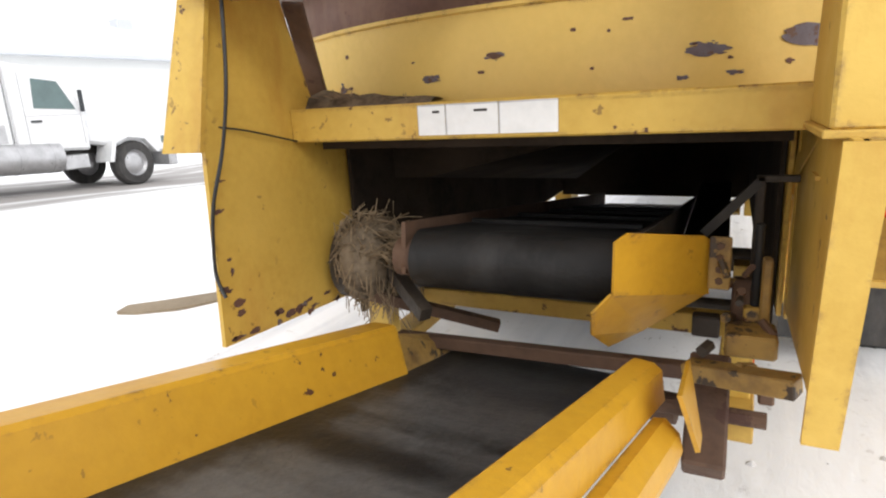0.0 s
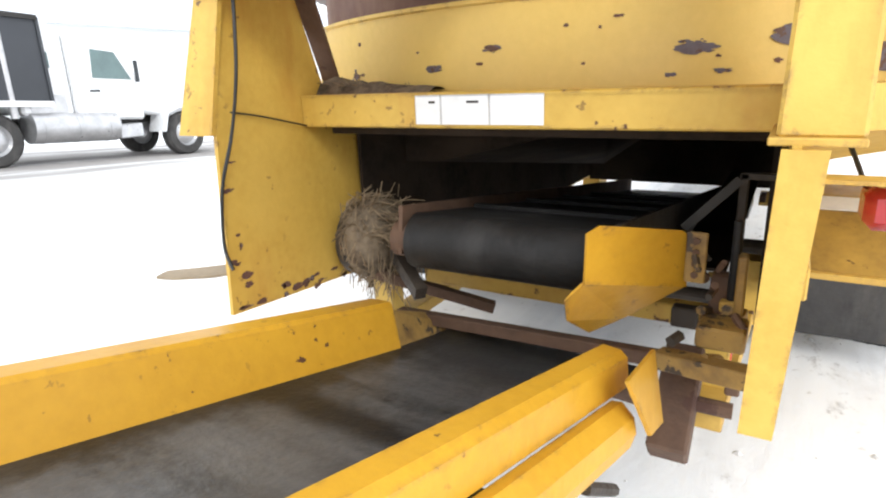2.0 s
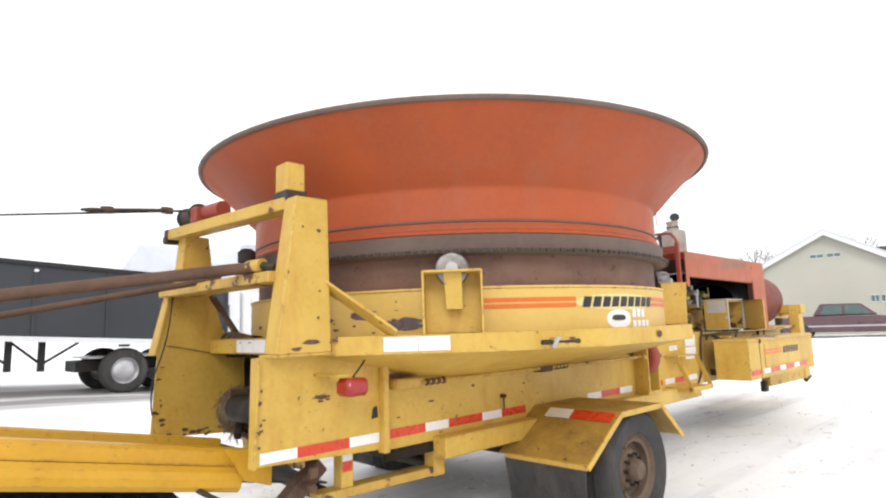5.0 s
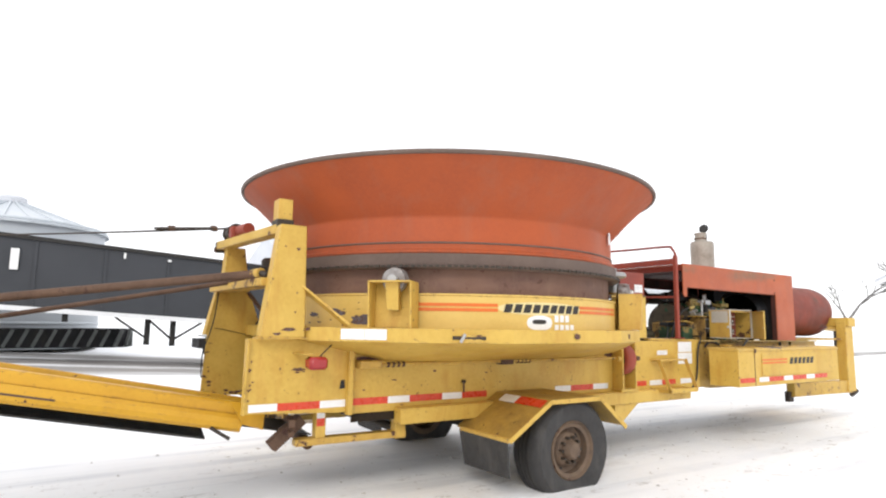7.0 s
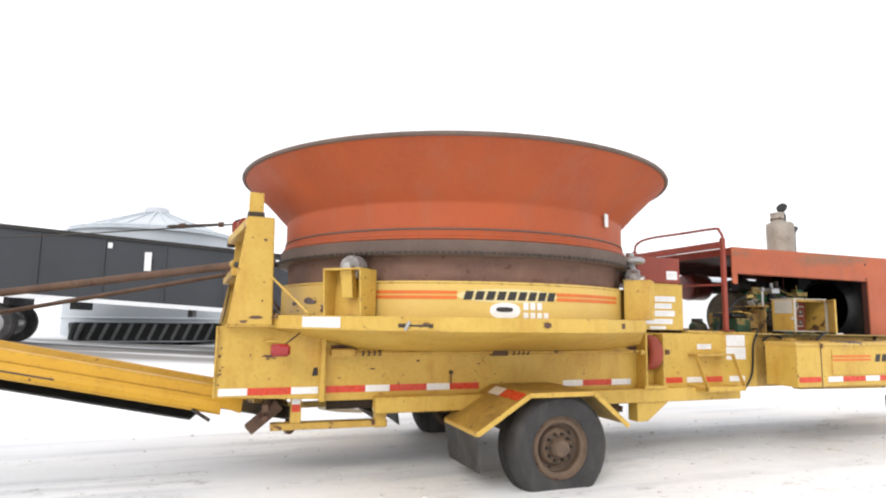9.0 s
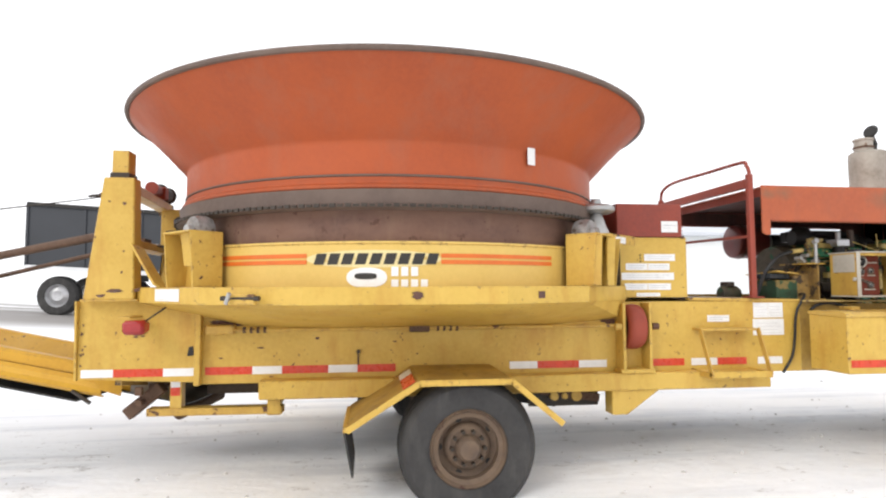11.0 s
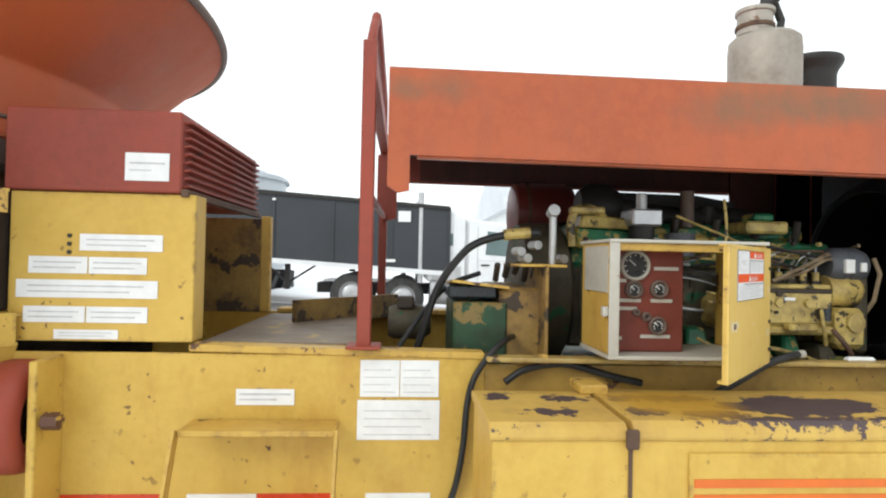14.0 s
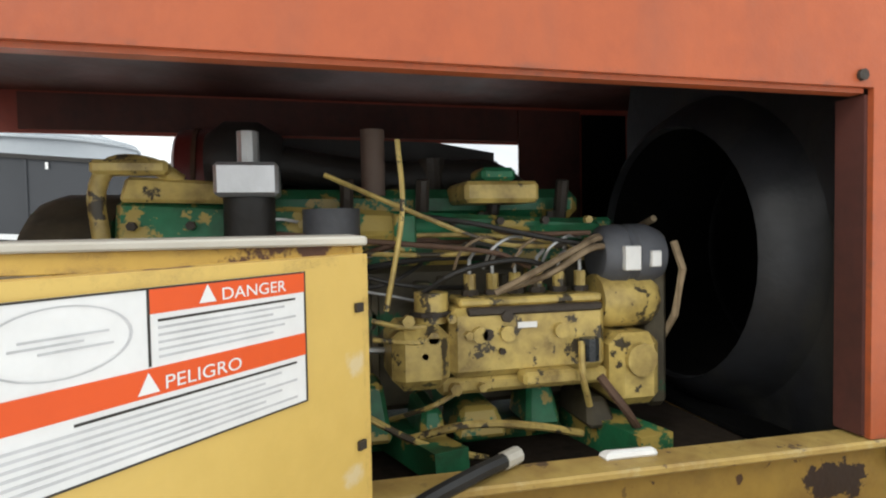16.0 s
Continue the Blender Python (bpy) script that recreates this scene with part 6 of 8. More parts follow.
part("latch_tab", box(B(), CX - 0.029, CX - 0.009, CY0 - 0.012, CY0 + 0.003, 1.165, 1.19, 0.002), PALE, ctrl)
PANELRED = material("oxide_red_panel", (0.20, 0.045, 0.03), 0.5, dark=(0.14, 0.035, 0.025), scale=9, streak=(0.10, 0.03, 0.025))
panel = part("gauge_panel", box(B(), 0.703, 0.710, 4.878, 5.090, 1.070, 1.350, 0.001), PANELRED, ctrl, "oxide red gauge panel")
FILTERGREY = material("dusty_grey_can", (0.10, 0.105, 0.12), 0.55, dark=(0.06, 0.06, 0.065), scale=8)
FACE = material("gauge_face", (0.03, 0.035, 0.04), 0.3, scale=20, bump=0.0)
for gy, gz, gr in ((4.957, 1.296, 0.0405), (4.955, 1.232, 0.0245), (5.023, 1.234, 0.0245), (5.020, 1.138, 0.0245), (4.989, 1.161, 0.0125), (4.962, 1.172, 0.0105)):
    g = part("gauge", lathe(B(), [(0, 0.0), (gr, 0.0), (gr, 0.010), (gr - 0.004, 0.014), (gr - 0.008, 0.010), (gr - 0.009, 0.006), (0, 0.006)], (0.710, gy, gz), "x", 24), PALE if gr > 0.03 else GREYBAND, panel, "round gauge", smooth=True)
    for k in range(9 if gr > 0.02 else 0):
        a = radians(215 - 31 * k)
        part("dial_mark", beam(B(), (0.7185, gy + (gr - 0.015) * math.cos(a), gz + (gr - 0.015) * math.sin(a)), (0.7185, gy + (gr - 0.011) * math.cos(a), gz + (gr - 0.011) * math.sin(a)), 0.002, 0.0015, up=(1, 0, 0)), WHITE, g)
    if gr > 0.02:
        part("needle", beam(B(), (0.7188, gy, gz), (0.7188, gy - gr * 0.4, gz + gr * 0.35), 0.002, 0.0015, up=(1, 0, 0)), WHITE, g)
    part("dial", lathe(B(), [(0, 0.0065), (gr - 0.009, 0.0065), (gr - 0.009, 0.008), (0, 0.008)], (0.710, gy, gz), "x", 24), FACE, g)
for y0, y1, z0 in ((5.010, 5.076, 1.284), (4.895, 4.935, 1.251), (4.915, 4.975, 1.199), (5.002, 5.060, 1.199), (4.900, 4.965, 1.178), (4.975, 5.055, 1.105), (4.905, 4.925, 1.100)):
    part("plate", box(B(), 0.710, 0.713, y0, y1, z0, z0 + 0.009), PALE, panel)
HINGE, FREE = Vector((0.786, 5.282, 0)), Vector((1.070, 5.011, 0))
du = (HINGE - FREE).normalized()
dn = Vector((-du.y, du.x, 0))
dn = dn if dn.x > 0 else -dn
DW = (HINGE - FREE).length
ZT, ZB = 1.345, 1.057


def D(u, v, n):
    """A point of the open door: u across from its free edge, v down, n out of its outer face."""
    return FREE + du * (u * DW) + Vector((0, 0, ZT - v * (ZT - ZB))) + dn * n


def dquad(name, u0, u1, v0, v1, n0, n1, mat, parent, label=""):
    c = ((u0, v0), (u1, v0), (u1, v1), (u0, v1))
    return part(name, hexa(B(), [D(u, v, n0) for u, v in c], [D(u, v, n1) for u, v in c]), mat, parent, label)


door = dquad("door", 0, 1, 0, 1, -0.004, 0.0, YELLOW_CLEAN, ctrl, "open yellow sheet steel door with a danger label")
dquad("door_edge", 0, 0.012, 0, 1, -0.012, -0.004, YELLOW_WORN, door)
dquad("door_edge", 0.012, 0.988, 0, 0.018, -0.022, -0.004, YELLOW_WORN, door)
dquad("door_edge", 0.012, 0.988, 0.982, 1, -0.022, -0.004, YELLOW_WORN, door)
dquad("door_edge", 0.988, 1, 0, 1, -0.022, -0.004, PALE, door)
DOORPAINT = material("door_yellow_paint", (0.65, 0.45, 0.125), 0.45, dark=(0.59, 0.40, 0.10), scale=2.0, chips=(0.7, 0.6, 0.4), chip_at=0.74, chip_scale=12, edge=(0.14, 0.075, 0.04), dent=0.06)
for u, v, r, most in ((0.08, 0.597, 0.013, 0.65), (0.15, 0.60, 0.013, 0.75), (0.19, 0.588, 0.007, 0.6), (0.945, 0.36, 0.012, 0.5), (0.93, 0.73, 0.012, 0.5), (0.55, 0.62, 0.005, 0.6), (0.66, 0.75, 0.005, 0.6)):
    stain(DOORPAINT, D(u, v, 0), (r, r, r * 0.8), (0.66, 0.60, 0.46), 60, 1.5, 0.35, most)
door.data.materials[0] = DOORPAINT
part("latch_hole", rod(B(), D(0.115, 0.60, 0.0004), D(0.115, 0.60, 0.003), 0.006, 14), GREYBAND, door)
for v0 in (0.16, 0.62, 0.86):
    dquad("hinge_bolt", 0.945, 0.97, v0, v0 + 0.03, 0.0004, 0.004, GREASE, door)
lab = dquad("danger_label", 0.15, 0.775, 0.037, 0.42, 0.001, 0.002, WHITE, door, "white and orange danger label")
LO = material("orange_label", (0.72, 0.09, 0.012), 0.45, dark=(0.66, 0.08, 0.01), scale=10, bump=0.0)
lu = lambda a: 0.15 + 0.625 * a
lv = lambda b: 0.037 + 0.383 * b
for a0, a1, b0, b1, m, n in ((0, 1, 0, 0.012, INK, 1), (0, 1, 0.988, 1, INK, 1), (0, 0.007, 0, 1, INK, 1), (0.993, 1, 0, 1, INK, 1), (0.42, 0.427, 0, 0.46, INK, 1),
                             (0.427, 0.993, 0.012, 0.155, LO, 0), (0.007, 0.993, 0.47, 0.635, LO, 0)):
    dquad("label_field" if m is LO else "label_line", lu(a0), lu(a1), lv(b0), lv(b1), 0.002, 0.0026, m, lab)
for i in range(6):
    dquad("print_bar", lu(0.45), lu(0.95 - 0.05 * (i % 3)), lv(0.19 + 0.043 * i), lv(0.205 + 0.043 * i), 0.002, 0.0026, INK if i == 0 else INKGREY, lab)
for i in range(7):
    dquad("print_bar", lu(0.05 + (0.18 if i == 0 else 0)), lu(0.95 - 0.07 * (i % 3)), lv(0.67 + 0.043 * i), lv(0.685 + 0.043 * i), 0.002, 0.0026, INK if i == 0 else INKGREY, lab)
bm = B()
ring_a = [(0.21 + 0.17 * math.cos(a), 0.235 + 0.19 * math.sin(a)) for a in [2 * math.pi * i / 32 for i in range(32)]]
ring_b = [(0.21 + 0.163 * math.cos(a), 0.235 + 0.182 * math.sin(a)) for a in [2 * math.pi * i / 32 for i in range(32)]]
va = [bm.verts.new(D(lu(a), lv(b), 0.0026)) for a, b in ring_a]
vb = [bm.verts.new(D(lu(a), lv(b), 0.0026)) for a, b in ring_b]
for i in range(32):
    bm.faces.new((va[i], va[(i + 1) % 32], vb[(i + 1) % 32], vb[i]))
part("label_sign", bm, INKGREY, lab)
for a0, a1, b0 in ((0.12, 0.32, 0.20), (0.10, 0.26, 0.235), (0.16, 0.33, 0.27)):
    dquad("label_sign", lu(a0), lu(a1), lv(b0), lv(b0 + 0.012), 0.002, 0.0026, INKGREY, lab)


def word(text, a, b, height, mat):
    """Printed capitals on the door label, starting at (a, b) of the label."""
    cu = bpy.data.curves.new("word", "FONT")
    cu.body, cu.size = text, 1.0
    ob = bpy.data.objects.new("word", cu)
    scene.collection.objects.link(ob)
    me = bpy.data.meshes.new_from_object(ob.evaluated_get(bpy.context.evaluated_depsgraph_get()))
    bpy.data.objects.remove(ob)
    bm = B()
    bm.from_mesh(me)
    o = D(lu(a), lv(b), 0.0030)
    for v in bm.verts:
        v.co = o + du * (v.co.x * height * 1.25) + Z * (v.co.y * height)
    part("danger_word", bm, mat, lab)


def hazard(a, b, size):
    vs = [D(lu(a), lv(b), 0.003), D(lu(a) + size / DW, lv(b), 0.003), D(lu(a) + size / 2 / DW, lv(b) - size * 0.9 / (ZT - ZB), 0.003)]
    part("hazard_sign", hexa(B(), vs, [v + dn * 0.0004 for v in vs]), WHITE, lab)


word("DANGER", 0.65, 0.128, 0.0125, WHITE)
hazard(0.575, 0.130, 0.014)
word("PELIGRO", 0.46, 0.610, 0.0130, WHITE)
hazard(0.385, 0.613, 0.015)

# ---- engine ----
eng = thing("diesel_engine", (-0.05, 5.4, 0.98), "grimy green and yellow six cylinder diesel engine", "engine")
part("block", box(B(), -0.30, 0.08, 4.95, 5.92, 1.02, 1.30, 0.012), BLOCK, eng, "grimy dark engine block")
part("engine_mount", beam(B(), (0.08, 5.42, 0.98), (0.32, 5.48, 1.0), 0.06, 0.05), GREEN, eng)
part("engine_mount", beam(B(), (0.08, 5.80, 0.98), (0.32, 5.84, 0.985), 0.07, 0.06), GREEN, eng)
part("cylinder_head", box(B(), -0.28, 0.07, 4.96, 5.90, 1.30, 1.39, 0.008), GREEN, eng, "green cylinder head with yellow overspray")
for i in range(6):
    y = 5.02 + i * 0.15
    part("head_bolt", rod(B(), (0.045, y, 1.39), (0.045, y, 1.405), 0.011, 6), GREASE, eng)
    part("core_plug", rod(B(), (0.075, y + 0.05, 1.20), (0.088, y + 0.05, 1.20), 0.024, 12), BLOCK, eng)
part("valve_cover", box(B(), -0.24, 0.0, 5.0, 5.86, 1.39, 1.455, 0.02), GREEN, eng, "green valve cover")
part("intake_manifold", hexa(B(), [(0.06, 4.96, 1.355), (0.15, 4.96, 1.355), (0.15, 5.84, 1.35), (0.06, 5.84, 1.35)], [(0.06, 4.96, 1.43), (0.13, 4.96, 1.43), (0.13, 5.84, 1.385), (0.06, 5.84, 1.385)], 0.01), GREEN, eng, "green and yellow intake manifold")
part("water_manifold", tube(B(), curve_pts([(0.15, 4.945, 1.36), (0.15, 4.94, 1.44), (0.15, 4.965, 1.485), (0.14, 5.02, 1.485), (0.12, 5.06, 1.46)], 5), 0.014, 10), ENGINE_Y, eng, smooth=True)
part("thermostat_housing", box(B(), -0.02, 0.13, 5.56, 5.71, 1.42, 1.462, 0.008), ENGINE_Y, eng)
part("thermostat_cap", box(B(), 0.02, 0.11, 5.60, 5.67, 1.462, 1.49, 0.008), GREEN, eng)
part("front_pulley", rod(B(), (-0.06, 5.93, 1.285), (-0.06, 5.99, 1.285), 0.09, 22), BLACK, eng)
part("timing_cover", box(B(), -0.30, 0.20, 5.90, 5.945, 1.02, 1.36, 0.012), BLOCK, eng)
# injection pump
pump = part("injection_pump", box(B(), 0.13, 0.24, 5.50, 5.79, 1.115, 1.235, 0.012), ENGINE_Y, eng, "cream yellow injection pump")
part("pump_top", box(B(), 0.145, 0.225, 5.52, 5.79, 1.235, 1.25, 0.004), ENGINE_Y, pump)
part("pump_base", box(B(), 0.12, 0.23, 5.48, 5.80, 1.085, 1.115, 0.008), ENGINE_Y, pump)
for i in range(6):
    y = 5.55 + i * 0.043
    part("delivery_valve", rod(B(), (0.185, y, 1.25), (0.185, y, 1.29), 0.011, 8), ENGINE_Y, pump)
    part("fuel_line", tube(B(), curve_pts([(0.185, y, 1.29), (0.185, y, 1.315), (0.17, y + 0.012, 1.335), (0.11, y - 0.03 - 0.02 * i, 1.345), (0.08, 5.05 + 0.14 * i, 1.35)], 5), 0.0035, 6), GREY, pump)
for y in (5.55, 5.60, 5.70):
    part("pump_plug", rod(B(), (0.24, y, 1.19), (0.25, y, 1.19), 0.014, 10), ENGINE_Y, pump)
part("pump_tag", box(B(), 0.240, 0.243, 5.62, 5.655, 1.198, 1.208), WHITE, pump)
part("lift_pump", box(B(), 0.23, 0.27, 5.62, 5.72, 1.10, 1.125, 0.006), ENGINE_Y, pump)
part("lift_pump_head", rod(B(), (0.25, 5.75, 1.135), (0.25, 5.75, 1.175), 0.018, 10), FACE, pump)
part("governor", box(B(), 0.11, 0.25, 5.40, 5.50, 1.10, 1.21, 0.02), ENGINE_Y, eng, "cream yellow governor housing")
part("governor_cap", rod(B(), (0.20, 5.475, 1.21), (0.20, 5.475, 1.262), 0.03, 14), ENGINE_Y, eng, smooth=True)
part("governor_flange", rod(B(), (0.20, 5.475, 1.222), (0.20, 5.475, 1.23), 0.038, 14), GREASE, eng)
part("drive_housing", box(B(), 0.10, 0.25, 5.80, 5.90, 1.04, 1.175, 0.02), ENGINE_Y, eng, "cream yellow drive housing")
part("drive_cover", rod(B(), (0.25, 5.85, 1.13), (0.262, 5.85, 1.13), 0.03, 14), ENGINE_Y, eng)
part("water_pump", lathe(B(), [(0, 5.80), (0.05, 5.80), (0.055, 5.83), (0.055, 5.90), (0.04, 5.92), (0, 5.92)], (0.17, 0, 1.23), "y", 18), ENGINE_Y, eng, smooth=True)
alt = part("alternator", lathe(B(), [(0, 5.805), (0.045, 5.805), (0.058, 5.82), (0.060, 5.85), (0.056, 5.855), (0.056, 5.865), (0.061, 5.87), (0.060, 5.905), (0.05, 5.93), (0, 5.935)], (0.17, 0, 1.315), "y", 22), FILTERGREY, eng, "grimy alternator", smooth=True)
part("tag", box(B(), 0.225, 0.24, 5.83, 5.862, 1.29, 1.335, 0.002), WHITE, alt)
part("tag", box(B(), 0.222, 0.238, 5.885, 5.905, 1.295, 1.325, 0.002), WHITE, alt)
part("fan_belt", tube(B(), [(0.215, 5.945, 1.34), (0.235, 5.95, 1.29), (0.21, 5.95, 1.20), (0.13, 5.95, 1.10)], 0.007, 6), STRAW, eng)
part("fan_belt", tube(B(), [(0.15, 5.945, 1.385), (0.06, 5.95, 1.36), (-0.06, 5.95, 1.375)], 0.007, 6), STRAW, eng)
for pts in ([(0.24, 5.58, 1.26), (0.25, 5.66, 1.30), (0.22, 5.77, 1.345), (0.20, 5.80, 1.35)], [(0.21, 5.60, 1.26), (0.24, 5.68, 1.29), (0.23, 5.76, 1.33), (0.20, 5.81, 1.335)]):
    part("harness", tube(B(), curve_pts(pts, 6), 0.006, 6), STRAW, eng)
for pts in ([(0.15, 5.30, 1.47), (0.20, 5.45, 1.40), (0.19, 5.60, 1.345), (0.17, 5.75, 1.335)], [(0.12, 5.34, 1.36), (0.16, 5.55, 1.36), (0.17, 5.72, 1.345)], [(0.15, 5.37, 1.33), (0.17, 5.50, 1.325), (0.16, 5.62, 1.33)],
            [(0.24, 5.415, 1.52), (0.245, 5.42, 1.40), (0.25, 5.39, 1.24)], [(0.22, 5.37, 1.22), (0.24, 5.42, 1.21), (0.22, 5.48, 1.205)], [(0.23, 5.37, 1.19), (0.25, 5.44, 1.185), (0.23, 5.48, 1.19)],
            [(0.16, 5.40, 1.03), (0.24, 5.47, 1.075), (0.2, 5.55, 1.10)]):
    part("fuel_line", tube(B(), curve_pts(pts, 5), 0.0045, 6), ENGINE_Y, eng)
part("fuel_filter", lathe(B(), [(0, 1.35), (0.042, 1.35), (0.042, 1.43), (0, 1.43)], (0.16, 5.175, 0), "z", 18), BLACK, eng, smooth=True)
part("filter_head", box(B(), 0.10, 0.215, 5.125, 5.225, 1.43, 1.485, 0.006), ALU, eng, "bare alloy filter head")
part("filter_cap", rod(B(), (0.16, 5.175, 1.485), (0.16, 5.175, 1.54), 0.018, 12), GREY, eng)
part("fuel_filter", lathe(B(), [(0, 1.335), (0.05, 1.335), (0.05, 1.41), (0, 1.41)], (0.15, 5.31, 0), "z", 18), FILTERGREY, eng, "dusty grey filter can", smooth=True)
part("elbow", box(B(), 0.13, 0.17, 4.935, 5.05, 1.468, 1.492, 0.006), ENGINE_Y, eng)
part("outlet_block", hexa(B(), [(0.05, 4.97, 1.425), (0.15, 4.97, 1.425), (0.15, 5.20, 1.42), (0.05, 5.20, 1.42)], [(0.06, 4.98, 1.468), (0.14, 4.98, 1.468), (0.14, 5.19, 1.455), (0.06, 5.19, 1.455)], 0.006), ENGINE_Y, eng, "grimy yellow outlet casting")
part("hose_joint", box(B(), 0.13, 0.16, 5.42, 5.46, 1.33, 1.40, 0.004), GREEN, eng)
for i in range(5):
    y = 5.52 + 0.055 * i
    part("fuel_line", tube(B(), curve_pts([(0.19, y, 1.30), (0.21, y + 0.01, 1.335), (0.20, y + 0.05, 1.355), (0.15, y + 0.10, 1.35)], 5), 0.003, 6), GREY if i % 2 else STRAW, eng)
rnd = random.Random(21)
for i in range(26):
    y = rnd.uniform(5.02, 5.80)
    z = rnd.uniform(1.10, 1.34)
    d = rnd.uniform(0.01, 0.035)
    part("fitting", box(B(), 0.075, 0.095 + d, y - rnd.uniform(0.008, 0.025), y + rnd.uniform(0.008, 0.025), z - 0.014, z + rnd.uniform(0.008, 0.03), 0.003), rnd.choice((BLOCK, BLOCK, GREASE, ENGINE_Y, GREEN)), eng)
for i in range(14):
    y0, z0 = rnd.uniform(5.0, 5.45), rnd.uniform(1.16, 1.38)
    y1, z1 = y0 + rnd.uniform(0.12, 0.34), z0 + rnd.uniform(-0.06, 0.05)
    part("fuel_line", tube(B(), curve_pts([(0.10, y0, z0), (0.125 + rnd.random() * 0.04, (y0 + y1) / 2, (z0 + z1) / 2 + rnd.uniform(-0.02, 0.03)), (0.11, y1, z1)], 5), rnd.choice((0.003, 0.004, 0.006)), 6), rnd.choice((ENGINE_Y, GREY, BLACK, RUSTY)), eng)
for i in range(12):
    y, z = rnd.uniform(5.42, 5.78), rnd.choice((1.10, 1.13, 1.16, 1.19, 1.22))
    part("pump_bolt", rod(B(), (0.236, y, z), (0.25, y, z), rnd.choice((0.006, 0.008, 0.011)), 6), rnd.choice((ENGINE_Y, GREASE)), pump)
for y in (5.045, 5.195, 5.345, 5.495, 5.645, 5.795):
    part("injector", rod(B(), (0.03, y, 1.39), (0.05, y, 1.47), 0.014, 8), GREASE, eng)
part("rocker_breather", rod(B(), (-0.12, 5.55, 1.45), (-0.12, 5.55, 1.53), 0.03, 12), GREASE, eng)
part("oil_pan", hexa(B(), [(-0.24, 5.0, 0.78), (0.06, 5.0, 0.78), (0.06, 5.86, 0.78), (-0.24, 5.86, 0.78)], [(-0.28, 4.98, 0.97), (0.10, 4.98, 0.97), (0.10, 5.88, 0.97), (-0.28, 5.88, 0.97)], 0.01), GREEN, eng)
for i in range(9):
    y = 5.05 + 0.095 * i
    part("pan_bolt", rod(B(), (0.105, y, 0.975), (0.12, y, 0.975), 0.009, 6), GREASE, eng)
for y, w, h, x in ((5.36, 0.09, 0.10, 0.20), (5.47, 0.05, 0.06, 0.24), (5.56, 0.10, 0.05, 0.22), (5.69, 0.07, 0.08, 0.19), (5.79, 0.06, 0.05, 0.23), (5.28, 0.06, 0.07, 0.22)):
    part("side_casting", hexa(B(), [(0.08, y - w / 2, 1.0), (x, y - w / 2, 1.0), (x, y + w / 2, 1.0), (0.08, y + w / 2, 1.0)], [(0.08, y - w * 0.3, 1.0 + h), (x - 0.03, y - w * 0.3, 1.0 + h), (x - 0.03, y + w * 0.35, 1.0 + h), (0.08, y + w * 0.35, 1.0 + h)], 0.008), rnd.choice((GREEN, GREEN, BLOCK)), eng)
for pts, r in (([(0.24, 5.42, 1.02), (0.28, 5.52, 1.05), (0.26, 5.64, 1.03), (0.24, 5.74, 1.0)], 0.007), ([(0.22, 5.34, 1.07), (0.26, 5.44, 1.02), (0.28, 5.55, 0.99)], 0.006), ([(0.27, 5.76, 1.11), (0.29, 5.80, 1.05), (0.25, 5.86, 0.98)], 0.008), ([(0.26, 5.73, 1.17), (0.285, 5.72, 1.12), (0.27, 5.74, 1.06)], 0.006)):
    part("drain_pipe", tube(B(), curve_pts(pts, 5), r, 7), rnd.choice((ENGINE_Y, BLACK, RUSTY)), eng, smooth=True)
for i in range(7):
    y = 5.0 + 0.13 * i
    part("block_rib", box(B(), 0.072, 0.088, y - 0.008, y + 0.008, 1.05, 1.28, 0.003), BLOCK, eng)
for i in range(10):
    y = 4.99 + 0.09 * i
    part("manifold_bolt", rod(B(), (0.145, y, 1.385), (0.158, y, 1.385), 0.008, 6), rnd.choice((GREASE, ENGINE_Y)), eng)
for pts in ([(0.14, 5.44, 1.40), (0.19, 5.56, 1.38), (0.21, 5.70, 1.35), (0.20, 5.82, 1.33)], [(0.15, 5.20, 1.37), (0.20, 5.40, 1.35), (0.21, 5.58, 1.33), (0.20, 5.66, 1.30)], [(0.13, 5.60, 1.37), (0.18, 5.68, 1.36), (0.20, 5.78, 1.36)], [(0.20, 5.46, 1.26), (0.235, 5.52, 1.30), (0.22, 5.62, 1.315), (0.20, 5.70, 1.30)]):
    part("wiring", tube(B(), curve_pts(pts, 6), 0.005, 6), rnd.choice((STRAW, BLACK, RUSTY)), eng)
part("pump_rack", box(B(), 0.225, 0.245, 5.53, 5.78, 1.222, 1.236, 0.003), GREASE, pump)
for i in range(6):
    part("valve_clamp", rod(B(), (0.185, 5.55 + i * 0.043, 1.252), (0.185, 5.55 + i * 0.043, 1.262), 0.016, 6), GREASE, pump)
part("exhaust_manifold", tube(B(), curve_pts([(-0.28, 5.0, 1.42), (-0.30, 5.3, 1.44), (-0.30, 5.6, 1.44), (-0.28, 5.85, 1.42)], 5), 0.05, 12), BLACK, eng, smooth=True)
part("turbo_housing", lathe(B(), [(0, 5.06), (0.06, 5.06), (0.09, 5.10), (0.09, 5.17), (0.06, 5.22), (0, 5.22)], (-0.18, 0, 1.525), "y", 24), BLACK, eng, smooth=True)
part("turbo_duct", tube(B(), curve_pts([(-0.16, 5.22, 1.52), (-0.15, 5.33, 1.50), (-0.14, 5.45, 1.485), (-0.14, 5.60, 1.49), (-0.16, 5.70, 1.49), (-0.20, 5.80, 1.44)], 6), 0.042, 14), BLACK, eng, smooth=True)
